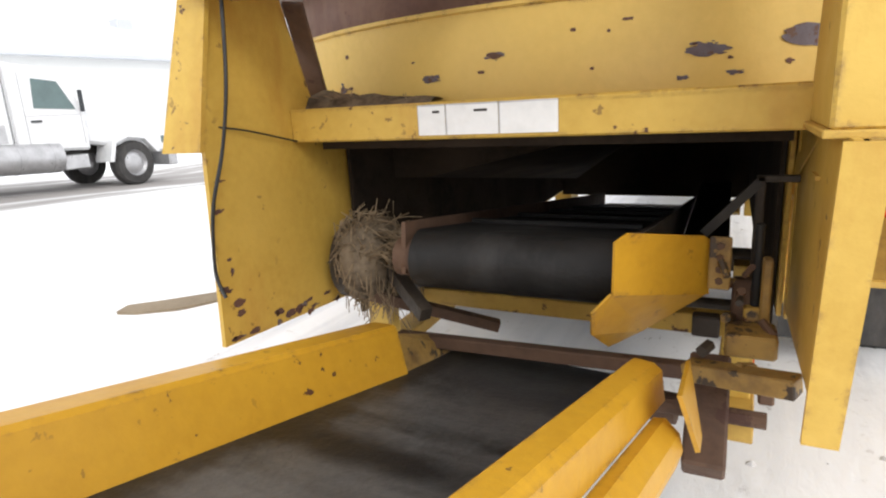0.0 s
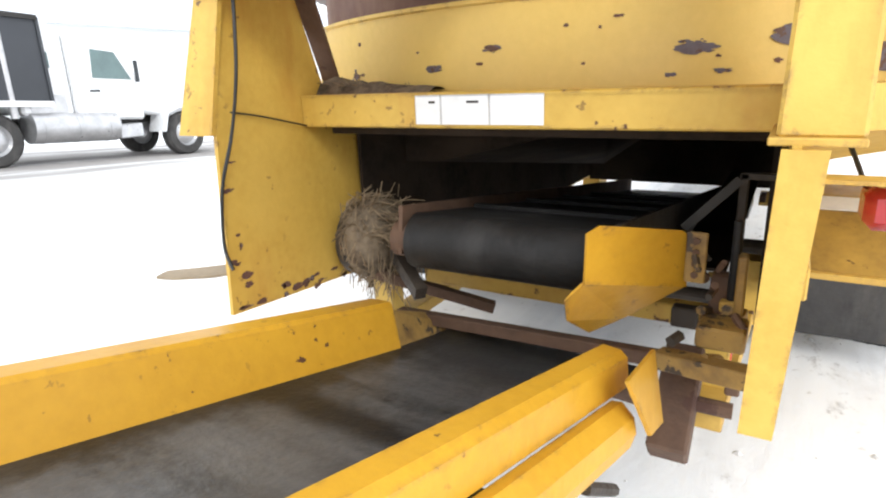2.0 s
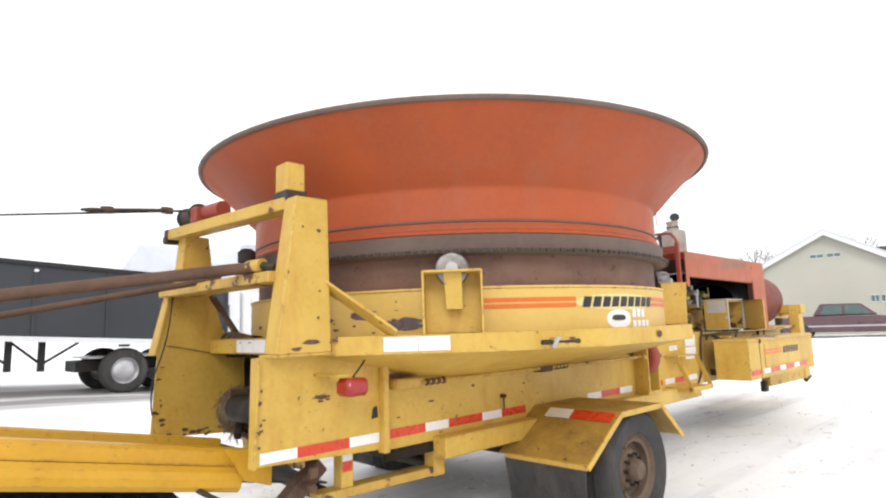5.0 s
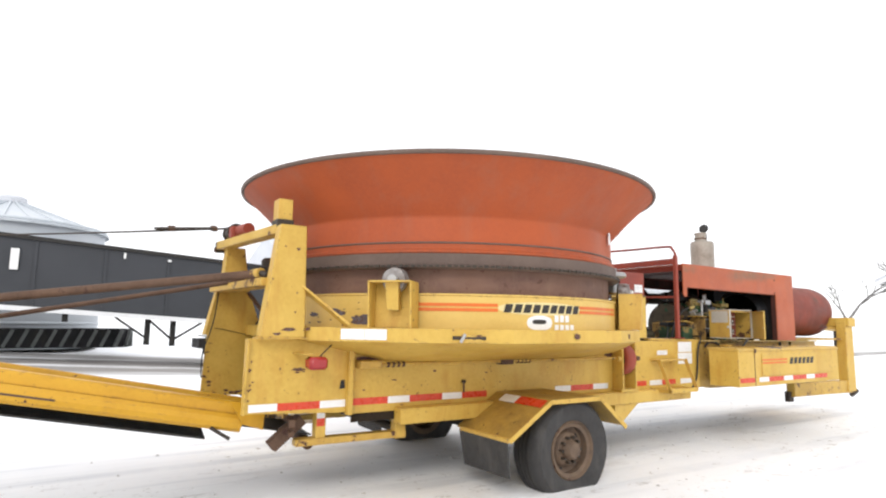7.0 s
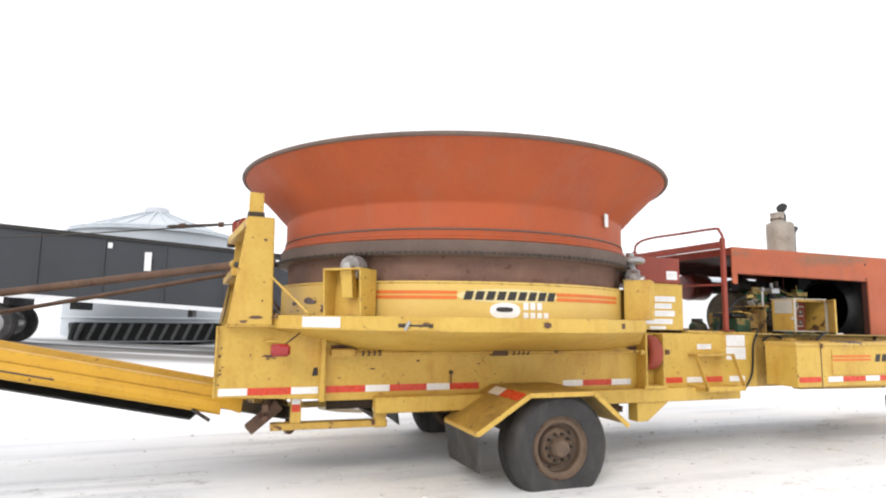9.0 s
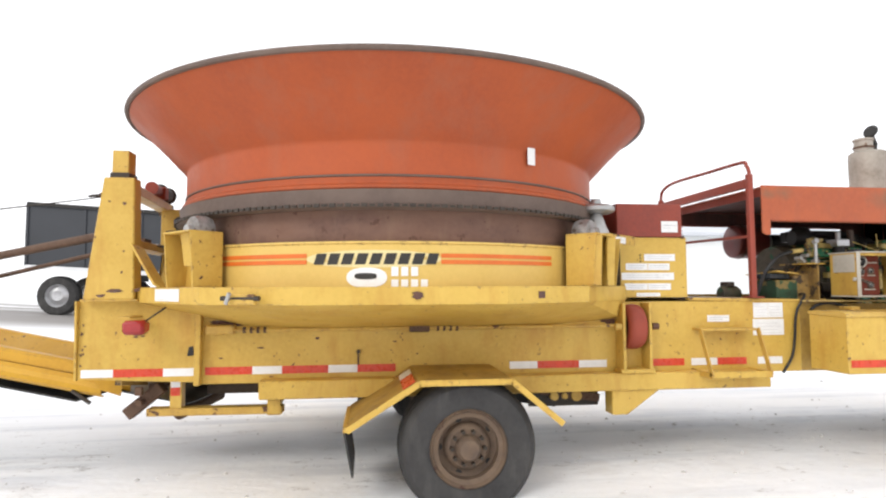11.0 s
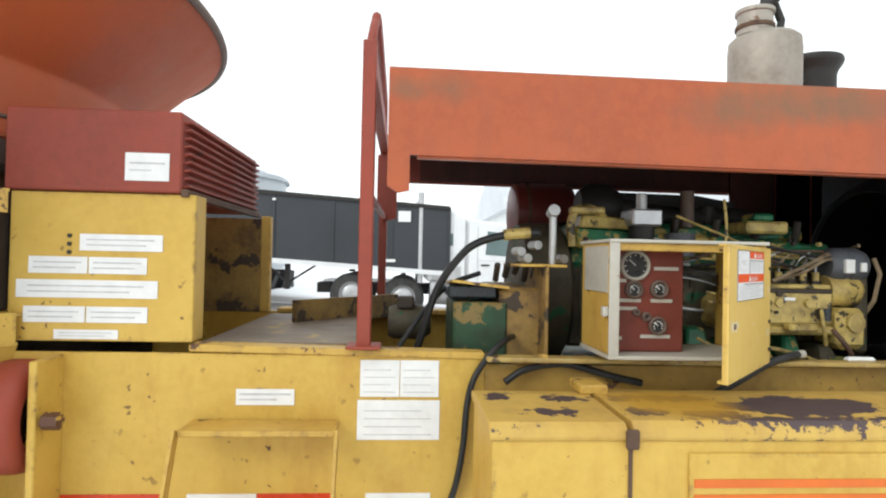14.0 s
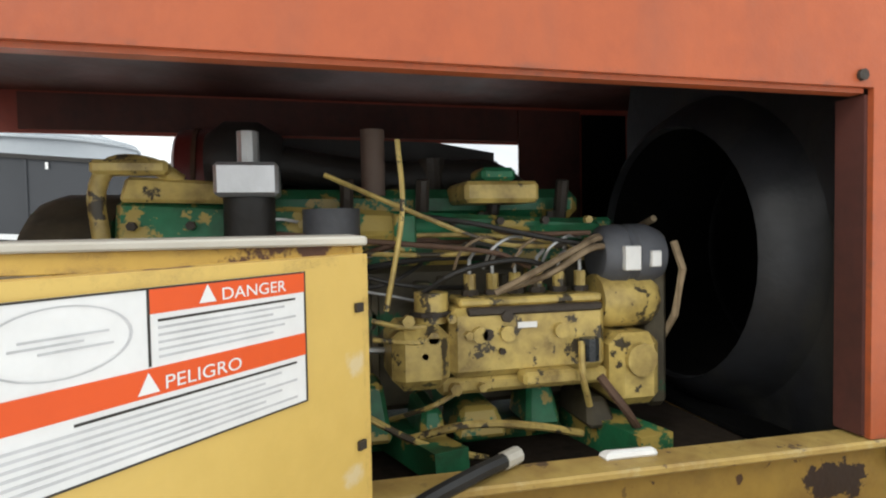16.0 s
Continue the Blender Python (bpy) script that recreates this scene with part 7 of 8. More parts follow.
cleaner = part("air_cleaner", lathe(B(), [(0, 4.90), (0.130, 4.90), (0.144, 4.91), (0.148, 4.94), (0.148, 5.15), (0.135, 5.18), (0.07, 5.19), (0.065, 5.20), (0, 5.20)], (-0.73, 0, 1.535), "y", 36), CLEANER, eng, "dull red round air cleaner", smooth=True)
part("cap_band", lathe(B(), [(0.1485, 4.955), (0.153, 4.955), (0.153, 4.968), (0.1485, 4.968)], (-0.73, 0, 1.535), "y", 36, closed=True), RUSTY, cleaner, smooth=True)
part("clamp", lathe(B(), [(0.068, 5.22), (0.074, 5.22), (0.074, 5.245), (0.068, 5.245)], (-0.73, 0, 1.535), "y", 24, closed=True), GREY, cleaner, smooth=True)
part("outlet_duct", tube(B(), curve_pts([(-0.73, 5.195, 1.535), (-0.73, 5.25, 1.535), (-0.68, 5.34, 1.53), (-0.55, 5.42, 1.525), (-0.42, 5.50, 1.52), (-0.38, 5.60, 1.51), (-0.38, 5.78, 1.49)], 6), 0.068, 16), BLACK, eng, smooth=True)
part("duct_shield", slab(B(), [(5.10, 1.50), (5.76, 1.47), (5.76, 1.57), (5.60, 1.595), (5.20, 1.60), (5.10, 1.58)], "x", -0.36, -0.30), BLACK, eng, "black heat shield over the manifold")
part("pipe", rod(B(), (0.02, 5.40, 1.44), (0.02, 5.40, 1.57), 0.024, 14), GREYBAND, eng, smooth=True)
part("flywheel_housing", lathe(B(), [(0, 4.80), (0.24, 4.80), (0.25, 4.83), (0.25, 4.94), (0.22, 4.96), (0, 4.96)], (-0.08, 0, 1.20), "y", 30), BLOCK, eng, smooth=True)
part("starter", rod(B(), (0.16, 5.0, 1.12), (0.16, 5.24, 1.12), 0.045, 16), GREASE, eng, smooth=True)

eng.location += Vector((0.16, -0.040, -0.006))

GRIMEGREEN = material("grimy_green_paint", (0.022, 0.075, 0.035), 0.55, dark=(0.025, 0.026, 0.014), scale=8, chips=(0.20, 0.14, 0.045), chip_at=0.55, chip_scale=9)
# gearbox, battery, hoses behind the engine
gear = thing("clutch_box", (0.1, 4.73, 1.0), "rusty yellow clutch housing with a plate bracket", "gearbox")
part("housing", box(B(), -0.20, 0.30, 4.66, 4.79, 0.96, 1.22, 0.012), DIRTYEL, gear)
part("bracket", box(B(), 0.10, 0.39, 4.775, 4.785, 0.98, 1.29, 0.002), DIRTYEL, gear)
part("bracket_top", box(B(), 0.10, 0.38, 4.70, 4.84, 1.285, 1.293, 0.002), YELLOW_WORN, gear)
part("lever", rod(B(), (0.34, 4.806, 1.286), (0.34, 4.806, 1.445), 0.011, 10), GREY, gear, "bright steel lever", smooth=True)
part("lever_cap", rod(B(), (0.325, 4.806, 1.443), (0.355, 4.806, 1.453), 0.018, 10), GREY, gear)
for y, z in ((4.71, 1.33), (4.73, 1.31), (4.84, 1.31), (4.76, 1.35)):
    part("fitting", rod(B(), (0.26, y, z), (0.31, y + 0.01, z), 0.014, 8), GREY, gear)
for i in range(6):
    part("fitting", rod(B(), (0.20, 4.66 + 0.03 * i, 1.24 + 0.012 * (i % 3)), (0.24, 4.66 + 0.03 * i, 1.29), 0.01, 8), GREASE, gear)
bat = thing("battery_box", (0.15, 4.56, 0.98), "mossy green battery box under a bent yellow lid", "battery")
part("case", box(B(), -0.02, 0.29, 4.50, 4.66, 0.96, 1.165, 0.006), GRIMEGREEN, bat)
part("battery", box(B(), 0.0, 0.25, 4.485, 4.635, 1.175, 1.215, 0.006), FACE, bat)
part("lid", hexa(B(), [(-0.04, 4.49, 1.206), (0.30, 4.495, 1.225), (0.30, 4.663, 1.207), (-0.04, 4.66, 1.207)], [(-0.04, 4.49, 1.212), (0.30, 4.495, 1.233), (0.30, 4.663, 1.215), (-0.04, 4.66, 1.213)]), YELLOW_WORN, bat)
pump2 = thing("hydraulic_pump", (0.0, 4.35, 0.98), "dirty dark hydraulic pump on the deck", "pump")
part("pump_body", lathe(B(), [(0, 4.30), (0.05, 4.30), (0.06, 4.32), (0.06, 4.42), (0.04, 4.45), (0, 4.45)], (-0.02, 0, 1.06), "y", 18), BLOCK, pump2, smooth=True)
part("pump_head", box(B(), -0.07, 0.03, 4.33, 4.39, 1.11, 1.15, 0.006), GREASE, pump2)
gear.location += Vector((0.18, -0.02, 0.0))
bat.location += Vector((0.20, 0.0, 0.01))
pump2.location += Vector((0.15, 0.0, 0.018))
hoses = thing("hydraulic_hoses", (0.3, 4.5, 1.0), "black hydraulic hoses looped beside the engine", "hose")
for pts, r in (([(0.40, 4.39, 1.0), (0.42, 4.45, 1.20), (0.44, 4.52, 1.31), (0.45, 4.58, 1.357), (0.46, 4.68, 1.384), (0.46, 4.76, 1.388)], 0.012),
               ([(0.42, 4.70, 1.07), (0.56, 4.65, 1.078), (0.615, 4.60, 1.05), (0.62, 4.55, 0.98), (0.62, 4.53, 0.90), (0.62, 4.52, 0.78), (0.62, 4.495, 0.66), (0.60, 4.44, 0.55)], 0.009),
               ([(0.64, 4.63, 0.972), (0.63, 4.69, 1.005), (0.615, 4.80, 1.018), (0.62, 4.94, 0.985), (0.63, 5.015, 0.97)], 0.010),
               ([(0.71, 5.12, 0.93), (0.70, 5.22, 0.975), (0.675, 5.34, 1.030), (0.645, 5.42, 1.048), (0.61, 5.48, 1.050)], 0.011),
               ([(0.40, 4.34, 1.03), (0.36, 4.42, 1.14), (0.32, 4.50, 1.22), (0.32, 4.60, 1.26)], 0.008)):
    part("hose_run", tube(B(), curve_pts(pts, 7), r, 9), HOSE, hoses, smooth=True)
part("hose_clamp", box(B(), 0.612, 0.637, 4.725, 4.75, 1.02, 1.045, 0.003), YELLOW_WORN, hoses)
part("hose_sleeve", rod(B(), (0.459, 4.65, 1.379), (0.46, 4.73, 1.388), 0.017, 10), ENGINE_Y, hoses)
part("hose_end", rod(B(), (0.612, 5.478, 1.050), (0.594, 5.505, 1.050), 0.012, 10), PALE, hoses)
ragw = thing("white_rag", (0.40, 5.80, 1.07), "white rag lying on the frame edge", "rag")
part("cloth", hexa(B(), [(0.592, 5.625, 1.0335), (0.616, 5.63, 1.0335), (0.616, 5.715, 1.033), (0.592, 5.72, 1.033)], [(0.594, 5.63, 1.043), (0.612, 5.64, 1.047), (0.612, 5.71, 1.046), (0.595, 5.715, 1.041)], 0.004), WHITE, ragw)

# ---- the yard ----
board = thing("plywood_scrap", (-2.65, 1.35, 0.0), "weathered scrap of plywood lying on the snow", "board")
part("sheet", slab(B(), [(-2.80, 1.14), (-2.66, 1.16), (-2.47, 1.30), (-2.31, 1.55), (-2.33, 1.70), (-2.48, 1.62), (-2.68, 1.40), (-2.84, 1.25)], "z", 0.01, 0.03), WOODC, board)


def rig_z(y):
    return ground_z(-13.0, y)


def car_wheel(parent, c, r, w, axis="x", rim=ALU):
    t = part("wheel", lathe(B(), [(r * 0.58, -w / 2), (r * 0.9, -w / 2), (r, -w * 0.3), (r, w * 0.3), (r * 0.9, w / 2), (r * 0.58, w / 2)], c, axis, 28, closed=True), TYRE, parent, smooth=True)
    part("rim", lathe(B(), [(0, -w * 0.35), (r * 0.25, -w * 0.42), (r * 0.5, -w * 0.2), (r * 0.6, -w * 0.48), (r * 0.6, w * 0.48), (r * 0.5, w * 0.2), (r * 0.25, w * 0.42), (0, w * 0.35)], c, axis, 24), rim, t, smooth=True)


def build_truck():
    g = rig_z(6.5)
    t = thing("semi_truck", (-13.2, 6.6, g), "white semi truck tractor with a sleeper cab", "truck")
    W0, W1 = -14.3, -12.1
    sl = -0.055
    z = lambda y, h: g + h + (y - 6.5) * sl
    hood_p = [(7.35, 1.0), (9.35, 0.72), (9.45, 1.15), (9.1, 1.52), (7.35, 1.75)]
    part("hood", slab(B(), [(y, z(y, h)) for y, h in hood_p], "x", W0 + 0.15, W1 - 0.15, 0.06), PAINT_WHITE, t)
    part("bumper", box(B(), W0, W1, 9.35, 9.6, z(9.4, 0.40), z(9.4, 0.80), 0.03), ALU, t)
    cab = part("cab", slab(B(), [(y, z(y, h)) for y, h in ((5.9, 0.85), (7.4, 0.85), (7.4, 1.75), (7.0, 2.48), (5.9, 2.56))], "x", W0, W1, 0.05), PAINT_WHITE, t)
    part("sleeper", slab(B(), [(y, z(y, h)) for y, h in ((4.9, 0.95), (5.88, 0.95), (5.88, 2.58), (5.6, 2.72), (4.9, 2.66))], "x", W0, W1, 0.05), PAINT_WHITE, t)
    for x in (W1, W0 - 0.012):
        part("side_window", slab(B(), [(y, z(y, h)) for y, h in ((6.35, 1.70), (7.2, 1.70), (6.9, 2.25), (6.4, 2.28))], "x", x, x + 0.012), GLASS, cab)
    part("windscreen", hexa(B(), [(W0 + 0.2, 7.42, z(7.4, 1.77)), (W1 - 0.2, 7.42, z(7.4, 1.77)), (W1 - 0.25, 7.03, z(7.0, 2.42)), (W0 + 0.25, 7.03, z(7.0, 2.42))],
                            [(W0 + 0.2, 7.44, z(7.4, 1.77)), (W1 - 0.2, 7.44, z(7.4, 1.77)), (W1 - 0.25, 7.05, z(7.0, 2.42)), (W0 + 0.25, 7.05, z(7.0, 2.42))]), GLASS, cab)
    for x in (W1 + 0.1, W0 - 0.1):
        part("exhaust_pipe", rod(B(), (x - 0.1 if x > -13 else x + 0.1, 4.75, z(4.8, 0.9)), (x - 0.1 if x > -13 else x + 0.1, 4.75, z(4.8, 3.1)), 0.07, 12), ALU, t, smooth=True)
        part("mirror", box(B(), x - 0.03, x + 0.03, 7.25, 7.33, z(7.3, 1.65), z(7.3, 2.1), 0.01), FACE, t)
    part("fuel_tank", rod(B(), (W1 - 0.15, 5.0, z(5, 0.72)), (W1 - 0.15, 6.7, z(6.7, 0.72)), 0.32, 20), ALU, t, smooth=True)
    part("step", box(B(), W1 - 0.3, W1, 6.75, 7.3, z(7, 0.45), z(7, 0.75), 0.02), ALU, t)
    part("fender", slab(B(), [(y, z(y, h)) for y, h in ((7.75, 0.55), (7.9, 1.05), (8.3, 1.2), (8.75, 1.15), (9.1, 0.75), (9.0, 0.75), (8.72, 1.06), (8.3, 1.1), (7.98, 0.98), (7.85, 0.55))], "x", W1 - 0.5, W1 + 0.02), PAINT_WHITE, t)
    for y0, y1, h0, h1 in ((6.15, 6.17, 0.95, 2.4), (7.28, 7.30, 0.95, 1.7), (6.15, 7.30, 1.55, 1.565), (5.88, 5.91, 0.95, 2.5)):
        part("door_seam", box(B(), W1 + 0.001, W1 + 0.006, y0, y1, z(6.5, h0), z(6.5, h1)), INKGREY, cab)
    part("door_handle", box(B(), W1, W1 + 0.03, 6.25, 6.45, z(6.3, 1.42), z(6.3, 1.46)), FACE, cab)
    part("headlamp", box(B(), W1 - 0.45, W1 - 0.13, 9.30, 9.40, z(9.3, 0.95), z(9.3, 1.12), 0.02), GLASS, t)
    part("grille", box(B(), -13.7, -12.7, 9.42, 9.47, z(9.4, 0.85), z(9.4, 1.35), 0.01), ALU, t)
    part("sleeper_window", box(B(), W1, W1 + 0.01, 5.2, 5.55, z(5.4, 1.85), z(5.4, 2.15)), GLASS, t)
    part("tool_locker", box(B(), W1 - 0.02, W1 + 0.01, 5.05, 5.75, z(5.4, 1.0), z(5.4, 1.35), 0.005), ALU, t)
    for y in (5.2, 5.85, 6.5):
        part("tank_strap", rod(B(), (W1 - 0.15, y - 0.03, z(y, 0.72)), (W1 - 0.15, y + 0.03, z(y, 0.72)), 0.327, 20), ALU, t, smooth=True)
    part("deck_plate", box(B(), W0 + 0.3, W1 - 0.3, 2.4, 4.8, z(3.5, 0.82), z(3.5, 0.86)), ALU, t)
    part("frame", box(B(), -13.7, -12.7, 2.2, 9.2, z(4, 0.55), z(4, 0.8)), BLACK, t)
    for y in (8.45, 4.35, 3.1):
        for x in (W1 - 0.2, W0 + 0.2):
            car_wheel(t, Vector((x, y, z(y, 0.50))), 0.52, 0.30)
    for y in (3.1, 4.35):
        part("mud_guard", box(B(), W1 - 0.45, W1, y - 0.06, y + 0.06, z(y, 1.05), z(y, 1.1)), BLACK, t)


build_truck()


def build_trailer():
    y0, y1 = -7.2, 5.45
    t = thing("hopper_trailer", (-13.2, -2.4, rig_z(-2)), "long dark grey side panelled semi trailer", "trailer")
    zb = lambda y: 1.35 - (y + 1) * 0.058
    zt = lambda y: 2.98 - (y + 1) * 0.062
    body = part("body", slab(B(), [(y0, zb(y0)), (y1, zb(y1)), (y1, zt(y1)), (y0, zt(y0))], "x", -14.35, -12.05), TARP, t)
    n = 9
    for i in range(n + 1):
        y = y0 + (y1 - y0) * i / n
        part("side_post", slab(B(), [(y - 0.03, zb(y)), (y + 0.03, zb(y)), (y + 0.03, zt(y)), (y - 0.03, zt(y))], "x", -12.05, -12.02), TARP, body)
    part("top_rail", slab(B(), [(y0, zt(y0) - 0.06), (y1, zt(y1) - 0.06), (y1, zt(y1) + 0.03), (y0, zt(y0) + 0.03)], "x", -12.10, -11.99), BLACK, t)
    part("bottom_rail", slab(B(), [(y0, zb(y0) - 0.06), (y1, zb(y1) - 0.06), (y1, zb(y1) + 0.05), (y0, zb(y0) + 0.05)], "x", -12.08, -11.98), PAINT_WHITE, t, "pale lower rail")
    for y, w, h, k in ((-2.05, 0.16, 0.48, 0.52), (-2.9, 0.10, 0.14, 0.82), (0.2, 0.05, 0.14, 0.85), (1.2, 0.08, 0.05, 0.88), (4.2, 0.30, 0.26, 0.72), (3.9, 0.25, 0.07, 0.1)):
        z = zb(y) + (zt(y) - zb(y)) * k
        part("panel_mark", box(B(), -12.02, -12.0, y, y + w, z, z + h), WHITE, t)
    for y in (0.9, 1.5):
        part("landing_leg", box(B(), -12.6, -12.45, y - 0.06, y + 0.06, rig_z(y) + 0.5, zb(y)), BLACK, t)
    for a, b in ((0.15, 0.9), (2.2, 1.5), (0.9, 1.5)):
        part("leg_brace", beam(B(), (-12.5, a, zb(a) - 0.05), (-12.5, b, rig_z(b) + 0.65), 0.05, 0.05), BLACK, t)
    for y in (-6.5, -5.3):
        for x in (-12.35, -14.05):
            car_wheel(t, Vector((x, y, rig_z(y) + 0.50)), 0.52, 0.32)
    for y in (-5.0, -3.6, -0.9):
        part("cross_member", box(B(), -14.2, -12.2, y - 0.06, y + 0.06, zb(y) - 0.25, zb(y)), BLACK, t)


build_trailer()


def build_track():
    """Rubber crawler track lying on its side beyond the road."""
    t = thing("rubber_track", (-16.4, -1.8, ground_z(-16.4, -1.8)), "grey rubber crawler track lying on its side in snow", "rubber track")
    g = ground_z(-16.4, -1.8) + 0.15
    L, R = 2.0, 0.62
    path = []
    for i in range(72):
        f = i / 72 * (4 * L + 2 * math.pi * R)
        if f < 2 * L:
            path.append((R, -L + f, 0))
        elif f < 2 * L + math.pi * R:
            a = (f - 2 * L) / R
            path.append((R * math.cos(a), L + R * math.sin(a), a))
        elif f < 4 * L + math.pi * R:
            path.append((-R, L - (f - 2 * L - math.pi * R), math.pi))
        else:
            a = math.pi + (f - 4 * L - math.pi * R) / R
            path.append((R * math.cos(a), -L + R * math.sin(a), a))
    bm = B()
    rings = []
    for x, y, a in path:
        nx, ny = math.cos(a), math.sin(a)
        rings.append([bm.verts.new((-16.4 + x + nx * o, -1.8 + y + ny * o, g + h)) for o, h in ((0, 0), (0.04, 0), (0.04, 0.55), (0, 0.55))])
    for p, q in zip(rings, rings[1:] + rings[:1]):
        for k in range(4):
            bm.faces.new((p[k], p[(k + 1) % 4], q[(k + 1) % 4], q[k]))
    band = part("band", bm, SHROUD, t)
    LUG = material("dusty_rubber_lug", (0.20, 0.215, 0.21), 0.9, scale=3)
    for x, y, a in path[::2]:
        nx, ny = math.cos(a), math.sin(a)
        tx, ty = -ny, nx
        o = Vector((-16.4 + x + nx * 0.07, -1.8 + y + ny * 0.07, g))
        tv = Vector((tx, ty, 0))
        part("lug", beam(B(), o - tv * 0.10 + Z * 0.03, o + tv * 0.10 + Z * 0.52, 0.09, 0.11, up=(nx, ny, 0)), LUG, t)


build_track()


def build_shed():
    x0, x1, y0, y1, h = -38.0, -25.0, 9.5, 46.0, 3.9
    shed = thing("machine_shed", ((x0 + x1) / 2, 27, 0), "long white steel machine shed with a snowy low roof", "building")
    part("wall", box(B(), x0, x1, y0, y1, -0.6, h), SHEDWALL, shed)
    part("roof", slab(B(), [(x1 + 0.5, h - 0.1), (x1 + 0.5, h + 0.05), ((x0 + x1) / 2, h + 2.4), (x0 - 0.5, h + 0.05), (x0 - 0.5, h - 0.1)], "y", y0 - 0.4, y1 + 0.4), SHEDROOF, shed, "low roof dulled by snow")
    for i in range(3):
        part("overhead_door", box(B(), x1, x1 + 0.05, 14 + i * 8, 18.5 + i * 8, -0.5, 3.2), SHEDWALL, shed)
        part("roof_vent", box(B(), (x0 + x1) / 2 - 0.4, (x0 + x1) / 2 + 0.4, 15 + i * 8, 16 + i * 8, h + 2.2, h + 2.8, 0.05), SHEDROOF, shed)
    part("base_strip", box(B(), x1, x1 + 0.03, y0, y1, -0.6, 0.3), SHEDROOF, shed)


build_shed()


def build_bin():
    c = Vector((-18.9, -2.6, 0))
    g = ground_z(c.x, c.y)
    b = thing("grain_bin", (c.x, c.y, g), "galvanised round grain bin with a conical roof", "grain bin")
    wall = part("wall", lathe(B(), [(2.7, g - 0.2), (2.7, 3.95)], c, "z", 48), BINROOF, b, smooth=True)
    for i in range(6):
        part("corrugation", lathe(B(), [(2.7, g + 0.5 + 0.6 * i), (2.73, g + 0.53 + 0.6 * i), (2.73, g + 0.57 + 0.6 * i), (2.7, g + 0.6 + 0.6 * i)], c, "z", 48), BINROOF, wall)
    part("roof", lathe(B(), [(2.82, 3.9), (2.82, 3.96), (0.35, 4.85), (0, 4.85)], c, "z", 48), BINROOF, b)
    for i in range(24):
        a = 2 * math.pi * i / 24
        d = Vector((math.cos(a), math.sin(a), 0))
        part("roof_rib", beam(B(), c + d * 2.8 + Z * 3.98, c + d * 0.4 + Z * 4.86, 0.05, 0.04), BINROOF, b)
    part("cap", lathe(B(), [(0.42, 4.82), (0.42, 5.0), (0.3, 5.08), (0, 5.1)], c, "z", 24), SHEDROOF, b)


build_bin()


def build_house():
    a = radians(9.5)
    o = Vector((2.69 - 33 * math.sin(radians(12.1)), -1.2 + 33 * math.cos(radians(12.1)), 0))
    g = 0.28
    h = thing("house", (o.x, o.y, g), "beige sided gabled house with snowy roofs and white trim", "house")
    R = Matrix.Translation((o.x, o.y, g)) @ Matrix.Rotation(a, 4, "Z")

    def put(bm):
        bmesh.ops.transform(bm, matrix=R, verts=bm.verts)
        return bm
    wl, wr, ap, el, er = 3.0, 3.75, 4.75, 3.15, 2.6
    rise_l, rise_r = (ap - el) / wl, (ap - er) / wr
    wall = part("wall", put(slab(B(), [(-wl, -0.3), (wr, -0.3), (wr, er), (0, ap), (-wl, el)], "y", 0, 9.0)), SIDING, h)
    for i in range(30):
        z = 0.05 + i * 0.17
        hl, hr = min(wl, (ap - z) / rise_l), min(wr, (ap - z) / rise_r)
        if hl > 0.15 and hr > 0.15:
            part("siding_board", put(box(B(), -hl, hr, -0.012, 0.0, z, z + 0.010)), SIDING, wall)
    for s, e, w in ((-1, el, wl), (1, er, wr)):
        part("roof", put(slab(B(), [(0, ap + 0.02), (0, ap + 0.22), (s * (w + 0.35), e - 0.35 * (ap - e) / w + 0.22), (s * (w + 0.35), e - 0.35 * (ap - e) / w + 0.02)], "y", -0.35, 9.3)), SHEDROOF, h, "roof under snow")
        part("rake_board", put(slab(B(), [(0, ap - 0.10), (0, ap + 0.10), (s * (w + 0.37), e - 0.37 * (ap - e) / w + 0.10), (s * (w + 0.37), e - 0.37 * (ap - e) / w - 0.10)], "y", -0.40, -0.355)), PAINT_WHITE, h, "white rake board")
    wing = part("rear_wing", put(box(B(), 0.7, 4.2, 9.2, 15.0, -0.3, 3.8)), SIDING, h)
    part("wing_roof", put(slab(B(), [(9.0, 3.8), (10.2, 4.85), (14.0, 4.85), (15.2, 3.8)], "x", 0.6, 4.4)), SHINGLE, h, "dark shingle roof")
    part("rear_wing", put(box(B(), 3.4, 4.8, 8.0, 12.0, -0.3, 2.8)), SIDING, h)
    part("wing_roof", put(slab(B(), [(7.8, 2.7), (8.8, 3.6), (11.2, 3.6), (12.2, 2.7)], "x", 3.3, 4.9)), SHINGLE, h, "dark shingle roof")
    for x, z, w, hh in ((-0.62, 3.62, 0.50, 0.16), (0.06, 3.62, 0.50, 0.16), (1.55, 1.45, 0.26, 0.28), (1.93, 1.45, 0.26, 0.28)):
        wd = part("window", put(box(B(), x, x + w, -0.03, 0.01, z, z + hh)), GLASS, h)
        for x0, x1, z0, z1 in ((x - 0.03, x + w + 0.03, z - 0.03, z), (x - 0.03, x + w + 0.03, z + hh, z + hh + 0.03), (x + w / 2 - 0.01, x + w / 2 + 0.01, z, z + hh)):
            part("frame", put(box(B(), x0, x1, -0.045, -0.03, z0, z1)), PAINT_WHITE, wd)
    cz = 0.20
    car = thing("parked_car", (o.x + 1.3, o.y - 3.0, cz), "long mauve car parked before the house", "car")
    C0 = Matrix.Translation((o.x + 1.3, o.y - 3.0, cz)) @ Matrix.Rotation(a, 4, "Z")

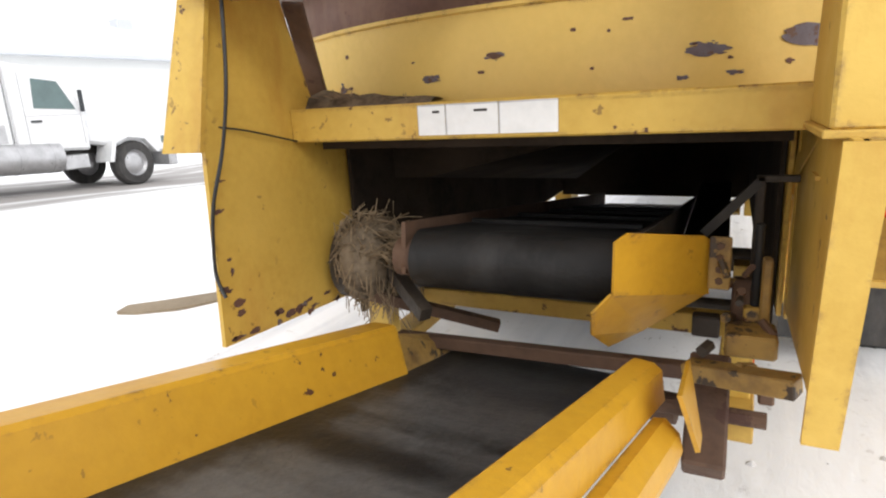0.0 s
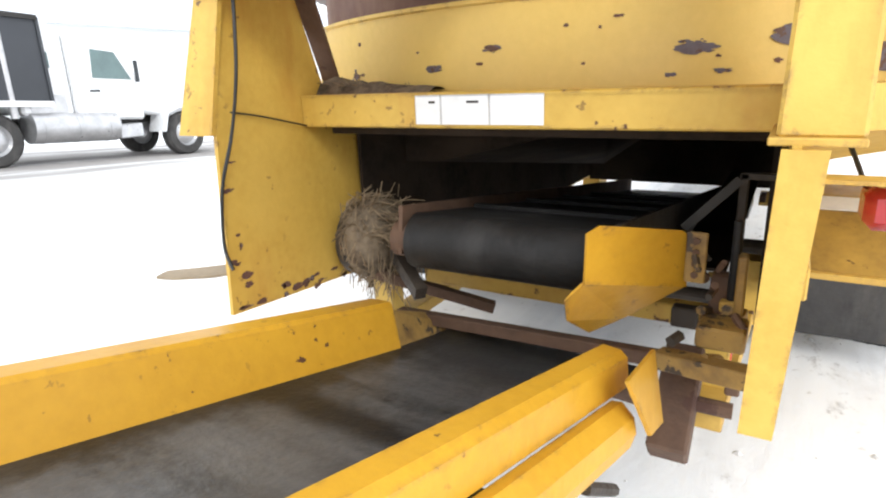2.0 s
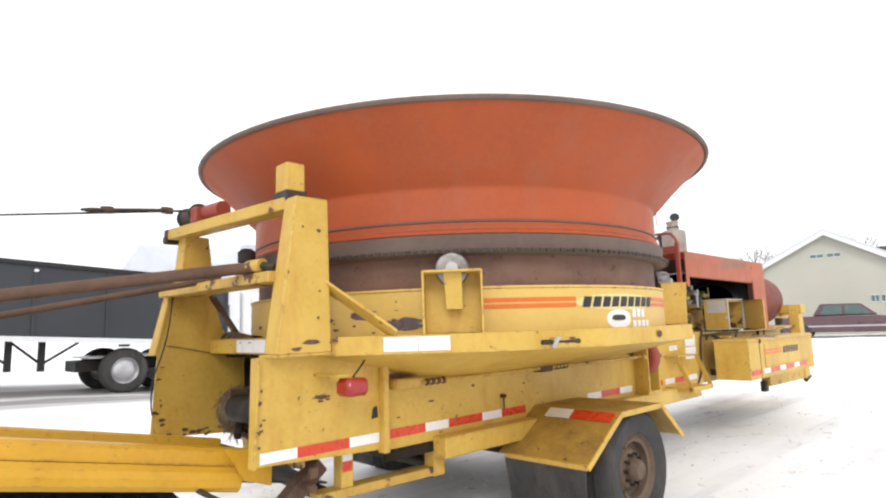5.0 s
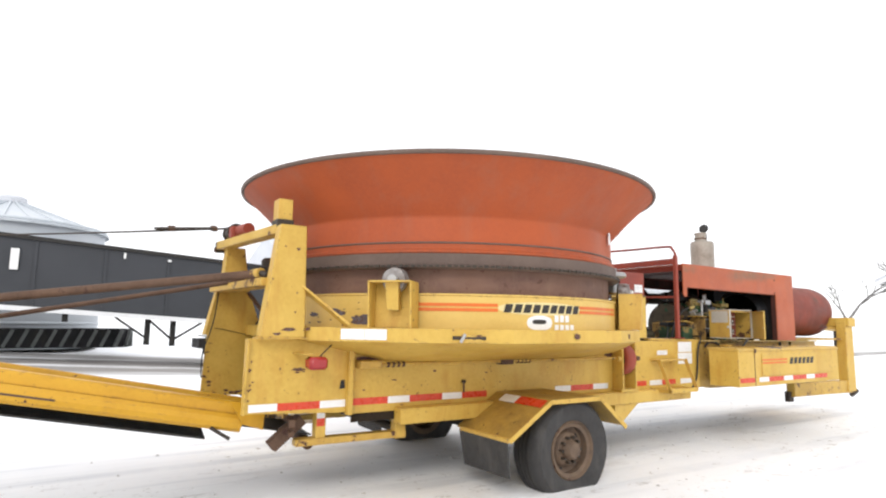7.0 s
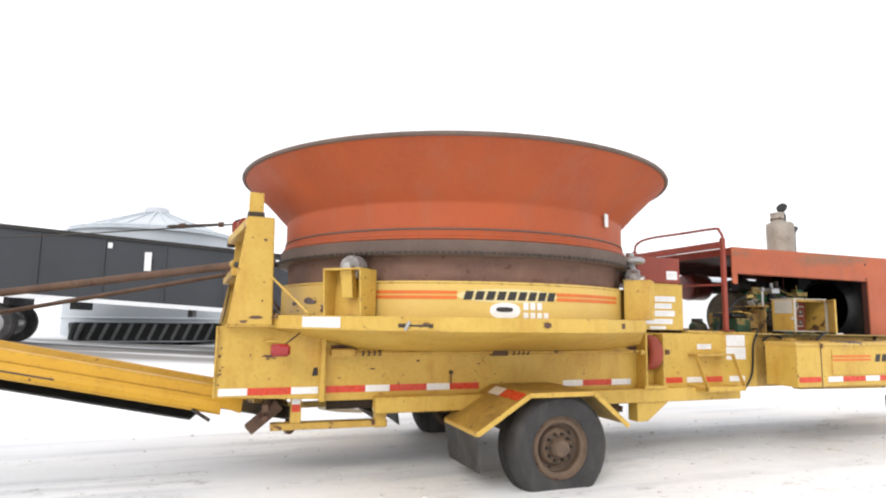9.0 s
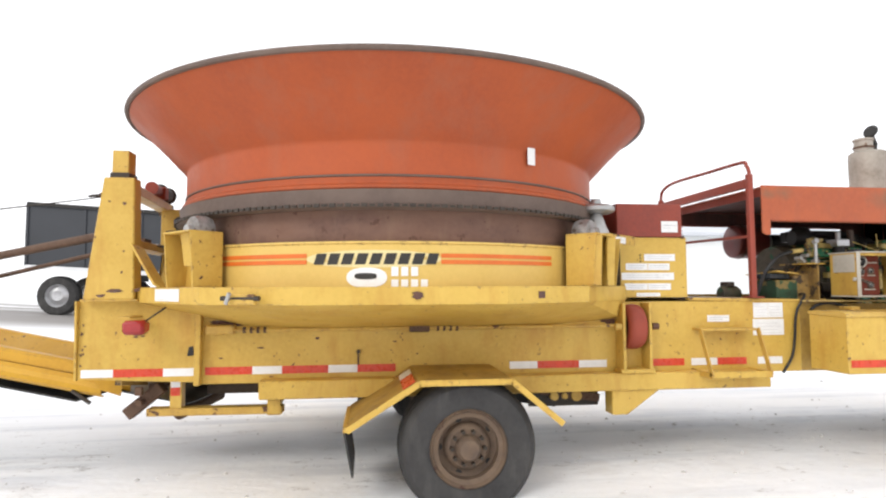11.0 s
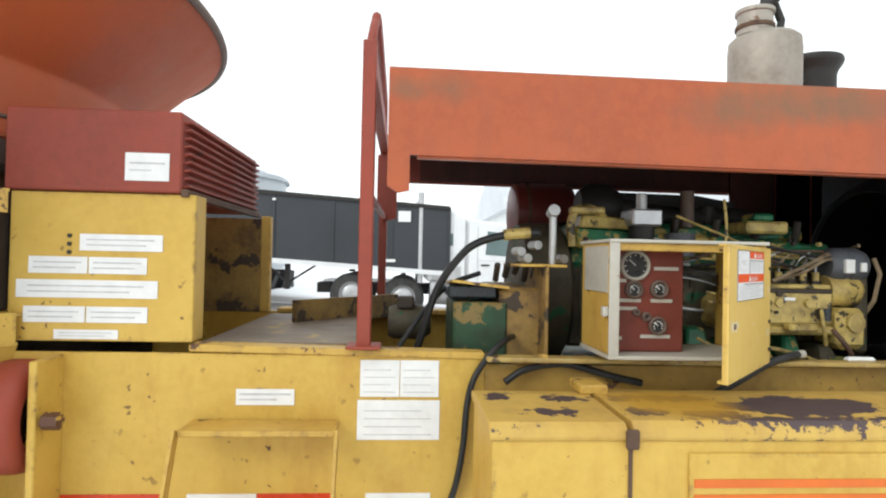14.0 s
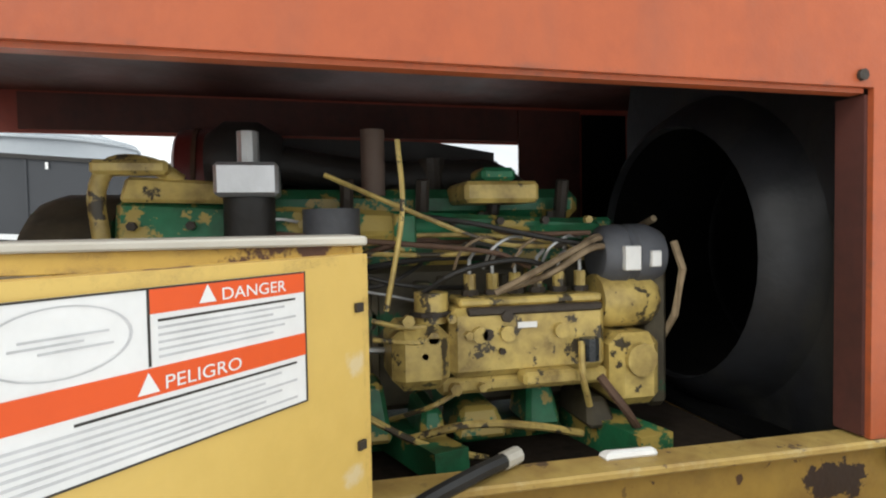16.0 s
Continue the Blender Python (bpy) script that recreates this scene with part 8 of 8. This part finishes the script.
    def pc(bm):
        bmesh.ops.transform(bm, matrix=C0, verts=bm.verts)
        return bm
    part("body", pc(slab(B(), [(-2.6, 0.28), (2.45, 0.28), (2.55, 0.55), (2.4, 0.78), (1.0, 0.92), (-2.5, 0.95), (-2.65, 0.7)], "y", -0.85, 0.85, 0.05)), CARDK, car)
    part("cabin", pc(slab(B(), [(-1.3, 0.94), (0.95, 0.94), (0.40, 1.42), (-1.0, 1.45)], "y", -0.72, 0.72, 0.05)), CARDK, car)
    for x0, x1, x2, x3 in ((-1.0, -0.25, -0.25, -0.85), (-0.15, 0.72, 0.32, -0.15)):
        part("window", pc(hexa(B(), [(x0, -0.735, 1.0), (x1, -0.735, 1.0), (x2, -0.735, 1.36), (x3, -0.735, 1.36)], [(x0, -0.72, 1.0), (x1, -0.72, 1.0), (x2, -0.72, 1.36), (x3, -0.72, 1.36)])), GLASS, car)
    part("side_trim", pc(box(B(), -2.55, 2.4, -0.862, -0.85, 0.50, 0.56)), ALU, car)
    for x in (-1.7, 1.65):
        for y in (-0.78, 0.78):
            part("wheel", pc(lathe(B(), [(0, -0.1), (0.2, -0.1), (0.33, -0.08), (0.33, 0.08), (0.2, 0.1), (0, 0.1)], (x, y, 0.31), "y", 20)), TYRE, car, smooth=True)


build_house()


def build_tree(x, y, height, seed, g=0.3):
    """A bare winter tree: tapered trunk, limbs, twigs."""
    r = random.Random(seed)
    t = thing("bare_tree", (x, y, g), "bare leafless winter tree with a spreading crown", "tree", "trees behind the yard")
    trunk, limbs = B(), B()
    base = Vector((x, y, g - 0.2))

    def grow(bm, p, d, length, rad, depth):
        q = p + d * length
        m = p + d * length * 0.5 + Vector((r.uniform(-1, 1), r.uniform(-1, 1), 0)) * length * 0.06
        tube(bm, [p, m, q], [rad, rad * 0.85, rad * 0.68], 6 if depth < 3 else 3, cap=False)
        if depth >= 6:
            return
        for k in range(r.choice((2, 3)) if depth < 5 else 3):
            nd = (d + Vector((r.uniform(-1, 1), r.uniform(-1, 1), r.uniform(-0.25, 0.6))) * 0.72).normalized()
            grow(limbs, q - d * length * r.uniform(0, 0.25), nd, length * r.uniform(0.62, 0.85), rad * 0.62, depth + 1)
    grow(trunk, base, Vector((0.03, 0, 1)).normalized(), height * 0.28, height * 0.022, 1)
    part("trunk", trunk, BARK, t)
    part("crown", limbs, BARK, t, "bare branches and twigs")


for x, y, hgt, seed in ((1.75, 41, 7.8, 2), (0.75, 38.7, 3.0, 3), (-10.8, 57, 10.5, 8), (-14.5, 58, 10.0, 12), (-13.0, 40.5, 6.2, 5), (8.5, 44, 8.5, 17), (-7.0, 60, 10.0, 19)):
    build_tree(x, y, hgt, seed)
FENCE = material("weathered_grey_fence", (0.34, 0.33, 0.32), 0.8, scale=3)
fence = thing("low_fence", (6, 45, 0.28), "low grey rail fence along the far snow edge", "fence")
for i in range(15):
    part("post", box(B(), -2.05 + 1.5 * i, -1.95 + 1.5 * i, 44.95, 45.05, 0.1, 0.95), FENCE, fence)
for z in (0.55, 0.85):
    part("rail", box(B(), -2.0, 19.0, 44.98, 45.02, z, z + 0.08), FENCE, fence)
